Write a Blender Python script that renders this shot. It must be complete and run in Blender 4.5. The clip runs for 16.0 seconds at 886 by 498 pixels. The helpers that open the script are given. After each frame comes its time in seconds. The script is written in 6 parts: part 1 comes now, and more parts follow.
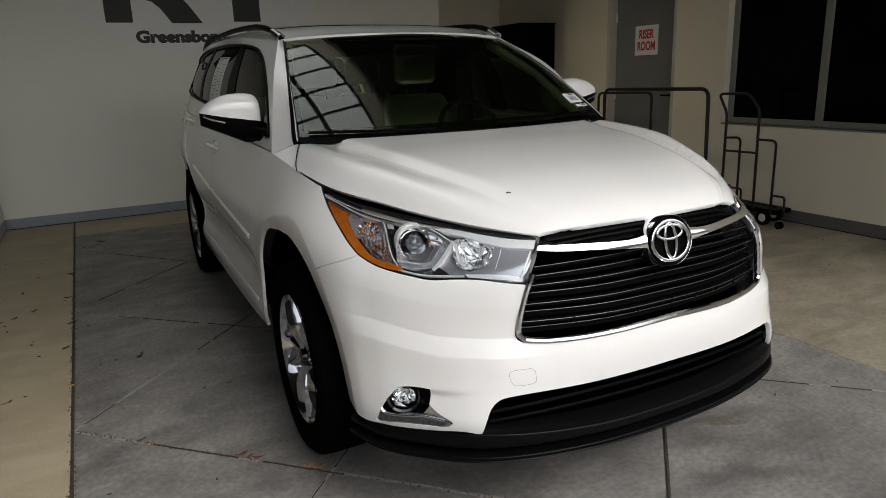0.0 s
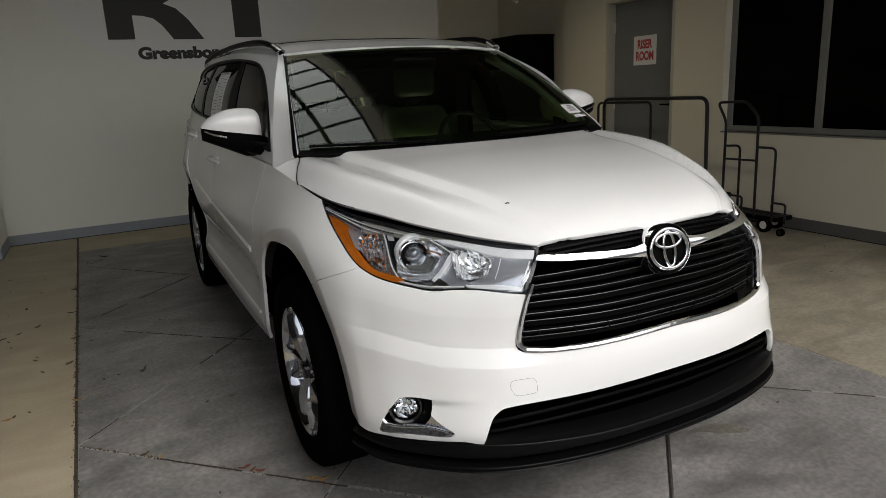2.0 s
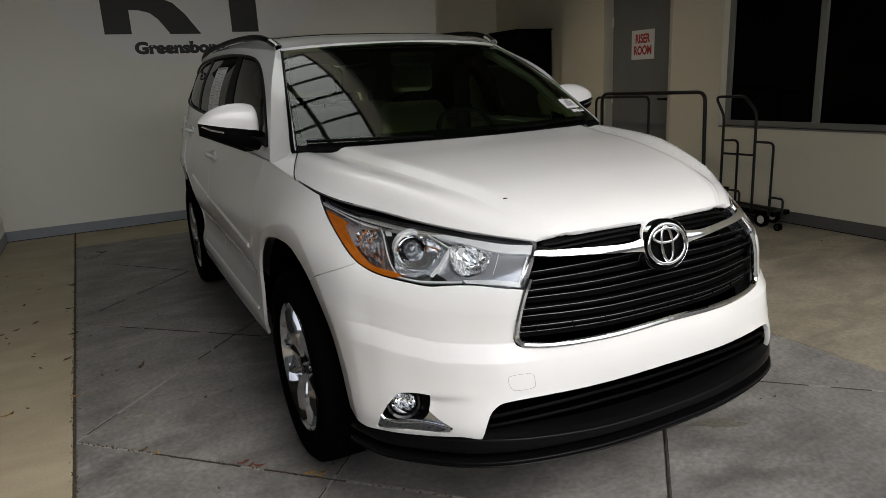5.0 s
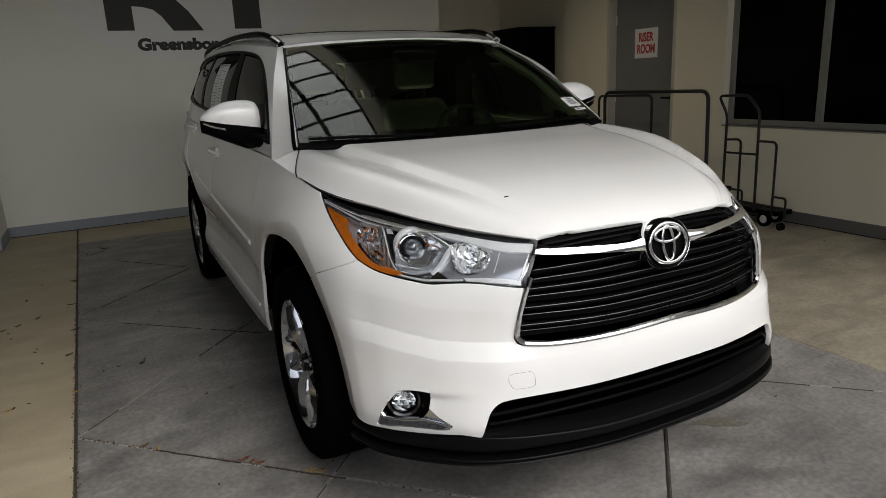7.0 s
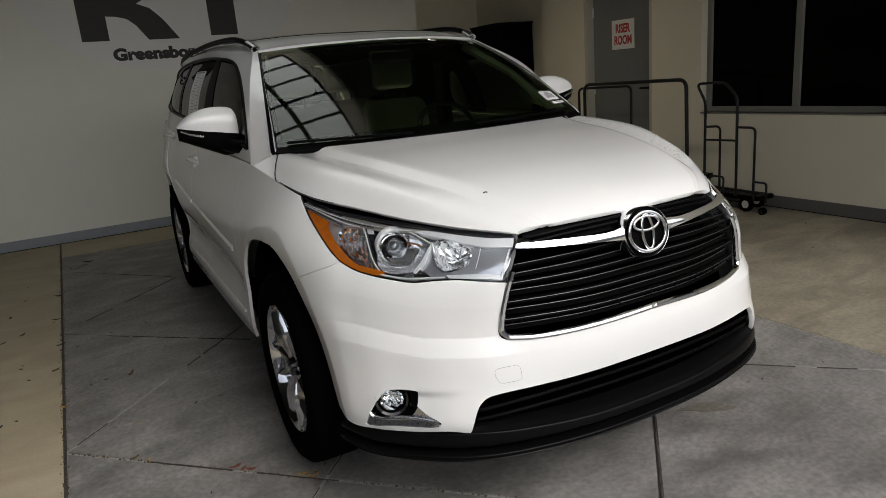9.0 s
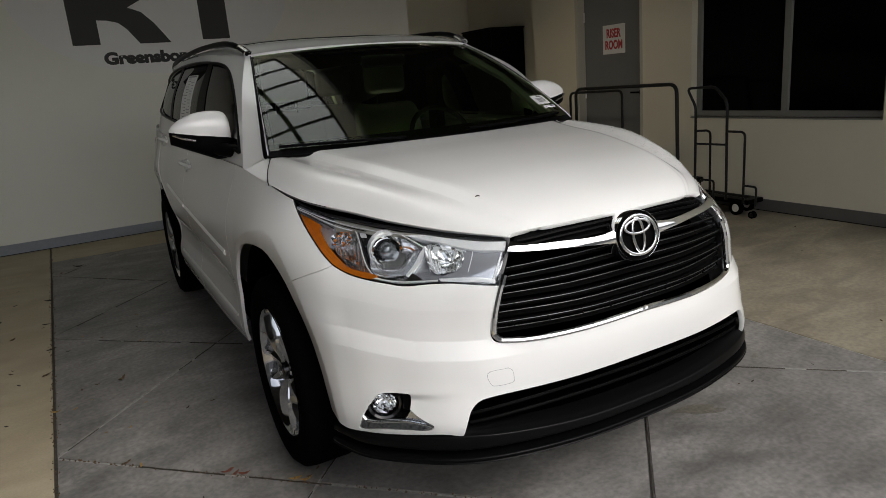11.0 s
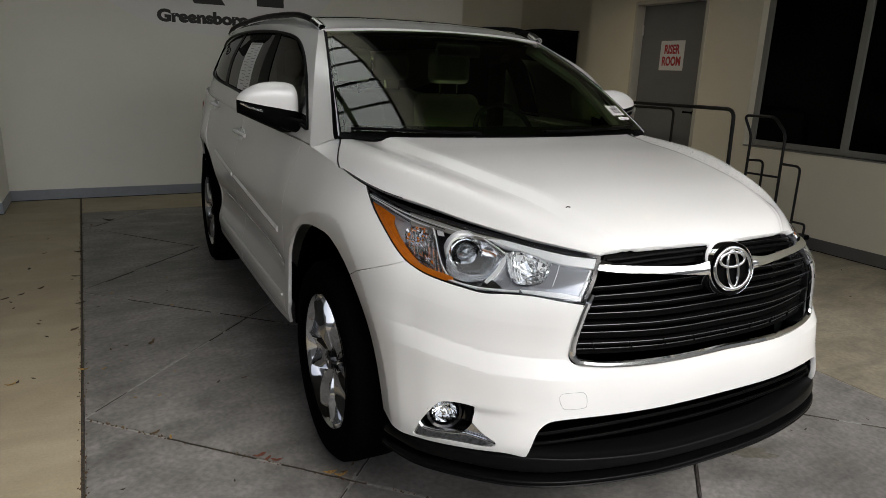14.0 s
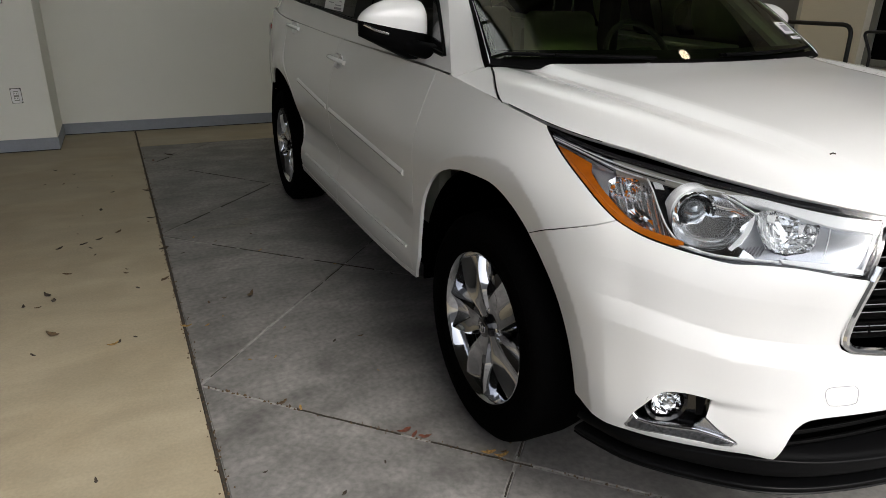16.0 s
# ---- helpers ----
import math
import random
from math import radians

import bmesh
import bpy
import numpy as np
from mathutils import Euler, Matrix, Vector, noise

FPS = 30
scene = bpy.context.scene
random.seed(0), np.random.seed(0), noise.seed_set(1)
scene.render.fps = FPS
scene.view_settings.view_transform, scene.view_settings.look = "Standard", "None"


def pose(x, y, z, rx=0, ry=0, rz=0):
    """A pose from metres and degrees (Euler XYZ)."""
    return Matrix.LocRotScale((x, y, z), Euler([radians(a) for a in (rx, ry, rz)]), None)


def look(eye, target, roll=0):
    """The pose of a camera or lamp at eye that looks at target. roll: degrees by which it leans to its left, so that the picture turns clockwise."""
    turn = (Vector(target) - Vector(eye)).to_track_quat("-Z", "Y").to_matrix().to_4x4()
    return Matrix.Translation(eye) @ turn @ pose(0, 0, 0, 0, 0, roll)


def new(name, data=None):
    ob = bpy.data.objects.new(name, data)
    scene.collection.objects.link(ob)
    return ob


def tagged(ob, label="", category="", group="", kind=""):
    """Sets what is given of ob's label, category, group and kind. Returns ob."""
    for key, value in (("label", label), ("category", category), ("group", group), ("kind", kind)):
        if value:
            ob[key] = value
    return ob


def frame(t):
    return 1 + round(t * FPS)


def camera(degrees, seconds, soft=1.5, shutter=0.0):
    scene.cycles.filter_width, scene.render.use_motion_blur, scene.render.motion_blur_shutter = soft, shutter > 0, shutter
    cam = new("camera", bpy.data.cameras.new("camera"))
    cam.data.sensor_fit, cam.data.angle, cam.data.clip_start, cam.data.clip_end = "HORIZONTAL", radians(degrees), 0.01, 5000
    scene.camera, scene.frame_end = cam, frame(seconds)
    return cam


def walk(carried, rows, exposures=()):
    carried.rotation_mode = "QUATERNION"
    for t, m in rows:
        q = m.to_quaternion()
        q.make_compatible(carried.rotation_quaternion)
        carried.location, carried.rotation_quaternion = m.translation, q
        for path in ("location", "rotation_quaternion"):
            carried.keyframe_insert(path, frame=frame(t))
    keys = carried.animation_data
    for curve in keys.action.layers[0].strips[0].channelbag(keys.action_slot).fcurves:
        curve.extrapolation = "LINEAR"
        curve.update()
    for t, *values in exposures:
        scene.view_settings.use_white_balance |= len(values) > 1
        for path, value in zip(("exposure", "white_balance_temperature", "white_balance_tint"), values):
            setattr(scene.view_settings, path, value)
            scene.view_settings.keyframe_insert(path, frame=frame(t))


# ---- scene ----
cam = camera(67.6, 16.0, soft=0.7)
PATH = [
    (0, (-1.460, -2.396, 1.417), (-0.588, -0.671, 0.904), -2.12),
    (0.5, (-1.456, -2.393, 1.416), (-0.588, -0.660, 0.923), -2.16),
    (1, (-1.459, -2.410, 1.415), (-0.588, -0.681, 0.912), -2.40),
    (1.5, (-1.453, -2.408, 1.416), (-0.578, -0.679, 0.921), -2.77),
    (2, (-1.458, -2.411, 1.419), (-0.588, -0.675, 0.939), -2.84),
    (2.5, (-1.453, -2.411, 1.419), (-0.575, -0.680, 0.941), -2.88),
    (3, (-1.459, -2.408, 1.419), (-0.585, -0.674, 0.943), -2.74),
    (3.5, (-1.454, -2.393, 1.417), (-0.582, -0.661, 0.925), -2.57),
    (4, (-1.455, -2.406, 1.418), (-0.579, -0.678, 0.924), -2.64),
    (6.5, (-1.458, -2.412, 1.422), (-0.595, -0.677, 0.926), -3.26),
    (7, (-1.453, -2.411, 1.420), (-0.587, -0.679, 0.919), -2.66),
    (7.5, (-1.459, -2.414, 1.421), (-0.585, -0.684, 0.923), -2.86),
    (8, (-1.452, -2.409, 1.419), (-0.567, -0.688, 0.913), -3.19),
    (8.5, (-1.444, -2.416, 1.420), (-0.552, -0.696, 0.926), -4.28),
    (9, (-1.436, -2.426, 1.417), (-0.541, -0.711, 0.910), -4.87),
    (9.2, (-1.432, -2.429, 1.415), (-0.512, -0.728, 0.904), -4.81),
    (11.3, (-1.441, -2.435, 1.419), (-0.523, -0.729, 0.924), -4.80),
    (11.5, (-1.430, -2.441, 1.421), (-0.496, -0.745, 0.920), -5.10),
    (12, (-1.426, -2.452, 1.425), (-0.532, -0.733, 0.927), -3.32),
    (12.5, (-1.419, -2.460, 1.418), (-0.610, -0.699, 0.925), -2.08),
    (13, (-1.425, -2.442, 1.419), (-0.724, -0.638, 0.916), -1.05),
    (13.5, (-1.476, -2.349, 1.420), (-0.703, -0.566, 0.946), 1.03),
    (14, (-1.575, -2.238, 1.427), (-0.686, -0.522, 0.911), 2.03),
    (14.2, (-1.599, -2.169, 1.432), (-0.758, -0.441, 0.877), 1.7),
    (14.5, (-1.593, -2.116, 1.425), (-0.902, -0.338, 0.825), 1.22),
    (14.7, (-1.568, -2.065, 1.417), (-0.987, -0.237, 0.850), 0.4),
    (15, (-1.542, -2.000, 1.414), (-0.996, -0.171, 0.816), 1.44),
    (15.2, (-1.544, -1.939, 1.403), (-1.023, -0.114, 0.774), 2.0),
    (15.5, (-1.616, -1.866, 1.397), (-1.032, -0.058, 0.770), 2.22),
    (15.7, (-1.697, -1.786, 1.390), (-1.019, -0.026, 0.733), 1.7),
    (16, (-1.836, -1.700, 1.395), (-1.040, -0.017, 0.665), 1.20),
]
EXPOSURE = 1.28
walk(cam, [(t, look(eye, target, roll)) for t, eye, target, roll in PATH],
     [(0, EXPOSURE), (9.2, EXPOSURE), (11.5, EXPOSURE - 0.08), (12.5, EXPOSURE - 0.01), (13.5, EXPOSURE + 0.09), (14.0, EXPOSURE + 0.11), (14.5, EXPOSURE + 0.26), (14.8, EXPOSURE + 0.38), (15.2, EXPOSURE + 0.40), (16.0, EXPOSURE + 0.42)])

# ---- world and light ----
world = bpy.data.worlds.new("overcast_sky")
scene.world = world
world.use_nodes = True
wn = world.node_tree.nodes
sky = wn.new("ShaderNodeTexSky")
sky.sky_type, sky.sun_disc = "NISHITA", False
sky.sun_elevation, sky.sun_rotation = radians(44), radians(164)
sky.air_density, sky.dust_density = 1.0, 4.0
grey = wn.new("ShaderNodeHueSaturation")
grey.inputs["Saturation"].default_value = 0.34
world.node_tree.links.new(sky.outputs["Color"], grey.inputs["Color"])
world.node_tree.links.new(grey.outputs["Color"], wn["Background"].inputs["Color"])
wn["Background"].inputs["Strength"].default_value = 0.10

sun_data = bpy.data.lights.new("sun", "SUN")
sun_data.energy, sun_data.angle, sun_data.color = 0.35, radians(20), (1.0, 0.985, 0.96)
sun = new("sun", sun_data)
sun.matrix_world = look((4, -14, 14), (0, 0, 0))

# daylight in the opening of the rooflight
roof_sky_data = bpy.data.lights.new("rooflight_sky", "AREA")
roof_sky_data.shape, roof_sky_data.size, roof_sky_data.size_y = "RECTANGLE", 1.58, 4.18
roof_sky_data.energy, roof_sky_data.color = 11.0, (0.95, 1.0, 0.98)
roof_sky = new("rooflight_sky", roof_sky_data)
roof_sky.location = (-0.60, 2.14, 5.0)

# ---- materials ----
def material(name, color, rough=0.5, metal=0.0, coat=0.0, grain=0.0, grain_size=60.0, stain=0.0, stain_size=2.0, stain_color=None, bump=0.0, spec=0.5, blotch=0.0):
    """A procedural surface: base colour with fine grain, larger stains and a little relief."""
    m = bpy.data.materials.new(name)
    m.use_nodes = True
    nt = m.node_tree
    b = nt.nodes["Principled BSDF"]
    b.inputs["Roughness"].default_value, b.inputs["Metallic"].default_value = rough, metal
    b.inputs["Coat Weight"].default_value, b.inputs["Coat Roughness"].default_value = coat, 0.03
    b.inputs["Specular IOR Level"].default_value = spec
    b.inputs["Base Color"].default_value = (*color, 1)
    if grain or stain or bump:
        geo = nt.nodes.new("ShaderNodeNewGeometry")
        fine = nt.nodes.new("ShaderNodeTexNoise")
        fine.inputs["Scale"].default_value, fine.inputs["Detail"].default_value = grain_size, 6
        nt.links.new(geo.outputs["Position"], fine.inputs["Vector"])
        big = nt.nodes.new("ShaderNodeTexNoise")
        big.inputs["Scale"].default_value, big.inputs["Detail"].default_value, big.inputs["Roughness"].default_value = stain_size, 8, 0.65
        nt.links.new(geo.outputs["Position"], big.inputs["Vector"])
        ramp = nt.nodes.new("ShaderNodeMapRange")
        ramp.inputs["From Min"].default_value, ramp.inputs["From Max"].default_value = 0.42, 0.72
        nt.links.new(big.outputs["Fac"], ramp.inputs["Value"])
        dirty = nt.nodes.new("ShaderNodeMix")
        dirty.data_type = "RGBA"
        dirty.inputs["A"].default_value = (*color, 1)
        dirty.inputs["B"].default_value = (*(stain_color or [c * 0.55 for c in color]), 1)
        amount = nt.nodes.new("ShaderNodeMath")
        amount.operation = "MULTIPLY"
        amount.inputs[1].default_value = stain
        nt.links.new(ramp.outputs["Result"], amount.inputs[0])
        nt.links.new(amount.outputs[0], dirty.inputs["Factor"])
        speck = nt.nodes.new("ShaderNodeMapRange")
        speck.inputs["To Min"].default_value, speck.inputs["To Max"].default_value = 1 - grain, 1 + grain
        speck.inputs["From Min"].default_value, speck.inputs["From Max"].default_value = 0.3, 0.7
        nt.links.new(fine.outputs["Fac"], speck.inputs["Value"])
        out = nt.nodes.new("ShaderNodeVectorMath")
        out.operation = "SCALE"
        nt.links.new(dirty.outputs["Result"], out.inputs[0])
        nt.links.new(speck.outputs["Result"], out.inputs["Scale"])
        nt.links.new(out.outputs["Vector"], b.inputs["Base Color"])
        if blotch:
            # broad trowel smears and mopped patches
            wide = nt.nodes.new("ShaderNodeTexNoise")
            wide.inputs["Scale"].default_value, wide.inputs["Detail"].default_value, wide.inputs["Distortion"].default_value = 2.4, 7, 1.2
            drawn = nt.nodes.new("ShaderNodeVectorMath")
            drawn.operation = "MULTIPLY"
            drawn.inputs[1].default_value = (0.75, 1.5, 1.0)
            nt.links.new(geo.outputs["Position"], drawn.inputs[0])
            nt.links.new(drawn.outputs["Vector"], wide.inputs["Vector"])
            tone = nt.nodes.new("ShaderNodeMapRange")
            tone.inputs["From Min"].default_value, tone.inputs["From Max"].default_value = 0.36, 0.66
            tone.inputs["To Min"].default_value, tone.inputs["To Max"].default_value = 1 - blotch, 1 + blotch
            nt.links.new(wide.outputs["Fac"], tone.inputs["Value"])
            again = nt.nodes.new("ShaderNodeVectorMath")
            again.operation = "SCALE"
            nt.links.new(out.outputs["Vector"], again.inputs[0])
            nt.links.new(tone.outputs["Result"], again.inputs["Scale"])
            nt.links.new(again.outputs["Vector"], b.inputs["Base Color"])
            gloss = nt.nodes.new("ShaderNodeMapRange")
            gloss.inputs["To Min"].default_value, gloss.inputs["To Max"].default_value = rough - 0.15, rough + 0.1
            nt.links.new(wide.outputs["Fac"], gloss.inputs["Value"])
            nt.links.new(gloss.outputs["Result"], b.inputs["Roughness"])
        if bump:
            bn = nt.nodes.new("ShaderNodeBump")
            bn.inputs["Strength"].default_value, bn.inputs["Distance"].default_value = bump, 0.004
            nt.links.new(fine.outputs["Fac"], bn.inputs["Height"])
            nt.links.new(bn.outputs["Normal"], b.inputs["Normal"])
    return m


def glass(name, tint, clear=0.9, rough=0.0, shine=1.5):
    """A thin pane: tinted see-through with mirror gloss that grows towards grazing view."""
    m = bpy.data.materials.new(name)
    m.use_nodes = True
    nt = m.node_tree
    nt.nodes.remove(nt.nodes["Principled BSDF"])
    see, gloss = nt.nodes.new("ShaderNodeBsdfTransparent"), nt.nodes.new("ShaderNodeBsdfGlossy")
    see.inputs["Color"].default_value = (*[c * clear for c in tint], 1)
    gloss.inputs["Roughness"].default_value = rough
    fres, mix = nt.nodes.new("ShaderNodeFresnel"), nt.nodes.new("ShaderNodeMixShader")
    fres.inputs["IOR"].default_value = shine
    nt.links.new(fres.outputs[0], mix.inputs[0])
    nt.links.new(see.outputs[0], mix.inputs[1])
    nt.links.new(gloss.outputs[0], mix.inputs[2])
    nt.links.new(mix.outputs[0], nt.nodes["Material Output"].inputs["Surface"])
    return m


def glowing(name, color, strength):
    m = bpy.data.materials.new(name)
    m.use_nodes = True
    b = m.node_tree.nodes["Principled BSDF"]
    b.inputs["Base Color"].default_value = (*color, 1)
    b.inputs["Emission Color"].default_value, b.inputs["Emission Strength"].default_value = (*color, 1), strength
    return m


PAINT = material("pearl_white_paint", (0.735, 0.735, 0.725), 0.35, coat=1.0)
BLACK_PLASTIC = material("black_plastic", (0.0020, 0.0020, 0.0022), 0.42, grain=0.2, grain_size=300, spec=0.035)
CHIN_BLACK = material("chin_black", (0.0028, 0.0028, 0.003), 0.30, grain=0.15, grain_size=300, spec=0.07)
GLOSS_BLACK = material("gloss_black", (0.008, 0.008, 0.009), 0.12, coat=0.5)
# near-black fill for cavities: their deep shade is put into this colour
DARK = material("cavity_shade_black", (0.0005, 0.0005, 0.0005), 1.0, spec=0.0)
RUBBER = material("tyre_rubber", (0.0016, 0.0016, 0.0016), 0.9, grain=0.3, grain_size=90, bump=0.3, spec=0.012)
CHROME = material("chrome", (0.86, 0.87, 0.88), 0.06, 1.0)
SATIN = material("satin_chrome", (0.55, 0.56, 0.58), 0.22, 1.0)
ALLOY = material("chrome_clad_alloy", (0.52, 0.53, 0.56), 0.07, 1.0, grain=0.05, grain_size=25)
ALLOY_DARK = material("grey_alloy", (0.10, 0.10, 0.11), 0.35, 0.8)
WINDSHIELD_GLASS = glass("windshield_glass", (0.66, 0.90, 0.44), 0.97, 0.0, 1.75)
SIDE_GLASS = glass("privacy_glass", (0.10, 0.11, 0.10), 0.5, 0.0, 1.26)
LENS_GLASS = glass("clear_lens", (0.97, 0.98, 0.98), 0.97, 0.0, 1.5)
WINDOW_GLASS = material("black_window_glass", (0.0012, 0.0012, 0.0012), 0.12, spec=0.05)
AMBER = material("amber_reflector", (0.55, 0.15, 0.010), 0.2, coat=1.0, grain=0.10, grain_size=50, stain=0.35, stain_size=14, stain_color=(0.46, 0.11, 0.008))
REFLECTOR = material("lamp_reflector", (0.90, 0.91, 0.92), 0.07, 0.92, grain=0.1, grain_size=45)
LAMP_GREY = material("lamp_housing", (0.58, 0.60, 0.65), 0.16, 0.65)
# white put in for sky glare on the lamp's chrome
CHROME_GLARE = material("chrome_glare", (0.90, 0.91, 0.92), 0.22, 0.1)
SEAT_LEATHER = material("pale_leather", (0.74, 0.72, 0.63), 0.5, grain=0.08, grain_size=120, bump=0.2)
CABIN_TRIM = material("pale_cabin_trim", (0.42, 0.41, 0.37), 0.7, grain=0.06, grain_size=160)
DASH = material("dark_dashboard", (0.008, 0.008, 0.008), 0.8, grain=0.2, grain_size=200)
STICKER = material("paper_white", (0.75, 0.75, 0.74), 0.6, grain=0.04)
PRINT = material("faint_print", (0.30, 0.30, 0.31), 0.6)
INK = material("black_ink", (0.02, 0.02, 0.02), 0.6)
RED_INK = material("red_ink", (0.45, 0.03, 0.035), 0.5)
WALL = material("cream_wall_paint", (0.70, 0.655, 0.53), 0.75, grain=0.025, grain_size=140, stain=0.12, stain_size=0.7, bump=0.25)
WALL_BACK = material("pale_grey_wall_paint", (0.76, 0.76, 0.70), 0.75, grain=0.025, grain_size=140, stain=0.10, stain_size=0.7, bump=0.25)
SIGN_OVAL = material("sign_oval_paint", (0.74, 0.74, 0.74), 0.7, grain=0.02, grain_size=140)
BASE = material("grey_vinyl_base", (0.25, 0.27, 0.31), 0.55, grain=0.05, stain=0.3, stain_size=5)
BASE_DARK = material("dark_vinyl_base", (0.11, 0.105, 0.10), 0.6, grain=0.05, stain=0.3, stain_size=5)
TAN = material("tan_concrete", (0.328, 0.28, 0.196), 0.7, grain=0.07, grain_size=90, stain=0.6, stain_size=1.6, stain_color=(0.25, 0.195, 0.12), bump=0.2, blotch=0.10)
TAN_PALE = material("weathered_tan_concrete", (0.225, 0.20, 0.15), 0.7, grain=0.16, grain_size=40, stain=0.75, stain_size=1.8, stain_color=(0.115, 0.095, 0.065), bump=0.2, blotch=0.22)
GROUND = material("drive_concrete", (0.29, 0.28, 0.26), 0.8, grain=0.12, grain_size=30, stain=0.5, stain_size=0.8, bump=0.2)
GREY = material("grey_concrete", (0.174, 0.166, 0.156), 0.65, grain=0.24, grain_size=42, stain=0.75, stain_size=2.6, stain_color=(0.06, 0.057, 0.053), bump=0.25, blotch=0.27)
DAMP = material("damp_concrete", (0.105, 0.097, 0.08), 0.45, grain=0.3, grain_size=50, stain=0.7, stain_size=14, stain_color=(0.12, 0.11, 0.09))
JOINT = material("joint_filler", (0.24, 0.235, 0.22), 0.85, grain=0.3, grain_size=60)
JOINT_DIRT = material("dark_joint", (0.028, 0.023, 0.016), 0.95, grain=0.4, grain_size=60)
DOOR_FRAME = material("door_frame_enamel", (0.50, 0.475, 0.40), 0.5, grain=0.03)
DOOR_GREY = material("grey_door_enamel", (0.17, 0.175, 0.175), 0.45, grain=0.03, grain_size=80, stain=0.2, stain_size=3)
FRAME_GREY = material("frame_enamel", (0.21, 0.21, 0.185), 0.5, grain=0.03)
STEEL = material("dark_steel_tube", (0.018, 0.018, 0.018), 0.32, 0.25, grain=0.1, spec=0.3)
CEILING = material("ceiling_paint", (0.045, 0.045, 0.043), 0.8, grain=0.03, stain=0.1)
PLATE_STEEL = material("plate_steel", (0.78, 0.78, 0.77), 0.28, 0.55)
WHITE_PLASTIC = material("white_plate", (0.7, 0.69, 0.64), 0.4)
LEAF = [material("dry_leaf", (0.075, 0.045, 0.018), 0.8, grain=0.5, grain_size=120), material("rust_leaf", (0.11, 0.032, 0.014), 0.8, grain=0.5, grain_size=120), material("ochre_leaf", (0.27, 0.16, 0.045), 0.8, grain=0.5, grain_size=120), material("brown_leaf", (0.03, 0.02, 0.012), 0.85)]
RED_LENS = material("red_lens", (0.30, 0.01, 0.01), 0.15, coat=1.0)
PROJECTOR = material("projector_lens", (0.26, 0.28, 0.30), 0.08, 0.7, coat=1.0)
LIGHT_COVER = material("light_cover", (0.75, 0.77, 0.76), 0.4)
WARM_GLOW = glowing("warm_diffuser", (1.0, 0.80, 0.55), 3.5)
CAN_GLOW = glowing("can_diffuser", (1.0, 0.84, 0.62), 100.0)
WATER = material("water_bead", (0.55, 0.55, 0.54), 0.05, coat=1.0)
GRILLE_BLACK = material("grille_black", (0.002, 0.002, 0.002), 0.5, spec=0.02)
SLAT_HIGHLIGHT = material("slat_highlight_grey", (0.055, 0.055, 0.058), 0.35, 0.6)
DRL_GLASS = material("running_light_glass", (0.05, 0.052, 0.058), 0.2, 0.2, coat=0.4, grain=0.6, grain_size=90)
LAMP_SILVER = material("lamp_silver", (0.88, 0.89, 0.91), 0.09, 0.9, grain=0.1, grain_size=14)
LAMP_BAND = material("lamp_band_satin", (0.40, 0.39, 0.35), 0.3, 0.3, grain=0.1, grain_size=20)
WALL_LIGHT_STOP = material("light_stop_wall", (0.09, 0.09, 0.085), 0.85, grain=0.05, stain=0.3, stain_size=0.6)
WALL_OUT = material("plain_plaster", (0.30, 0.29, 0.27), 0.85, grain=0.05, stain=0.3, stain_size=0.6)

# ---- mesh helpers ----
def part(name, bm, mat, parent=None, label="", smooth=False):
    """Links a bmesh as one mesh object."""
    me = bpy.data.meshes.new(name)
    bm.to_mesh(me)
    bm.free()
    me.materials.append(mat)
    if smooth:
        for p in me.polygons:
            p.use_smooth = True
        me.set_sharp_from_angle(angle=radians(38))
    ob = new(name, me)
    if parent is not None:
        ob.parent = parent
    if label:
        tagged(ob, label=label)
    return ob


def thing(name, label, category, group="", at=(0, 0, 0)):
    ob = new(name)
    ob.location = at
    return tagged(ob, label, category, group)


def block(bm, lo, hi, bevel=0.0, segments=2):
    r = bmesh.ops.create_cube(bm, size=1)
    for v in r["verts"]:
        v.co = Vector([lo[k] + (v.co[k] + 0.5) * (hi[k] - lo[k]) for k in range(3)])
    if bevel:
        es = list({e for v in r["verts"] for e in v.link_edges})
        bmesh.ops.bevel(bm, geom=es, offset=bevel, segments=segments, affect="EDGES", profile=0.5)
    return bm


def box(lo, hi, bevel=0.0, segments=2):
    return block(bmesh.new(), lo, hi, bevel, segments)


def lathe(profile, axis="X", seg=48, flip=1):
    """A solid of revolution: profile rows of (along, radius)."""
    bm = bmesh.new()
    rings = []
    for a, r in profile:
        ring = []
        for k in range(seg):
            c, s = math.cos(2 * math.pi * k / seg) * r, math.sin(2 * math.pi * k / seg) * r
            co = {"X": (a, c, s), "Y": (s, a, c), "Z": (c, s, a)}[axis]
            ring.append(bm.verts.new(co))
        rings.append(ring)
    for p, q in zip(rings, rings[1:]):
        for k in range(seg):
            bm.faces.new((p[k], p[(k + 1) % seg], q[(k + 1) % seg], q[k]))
    bmesh.ops.remove_doubles(bm, verts=bm.verts, dist=1e-5)
    bmesh.ops.recalc_face_normals(bm, faces=bm.faces)
    return bm


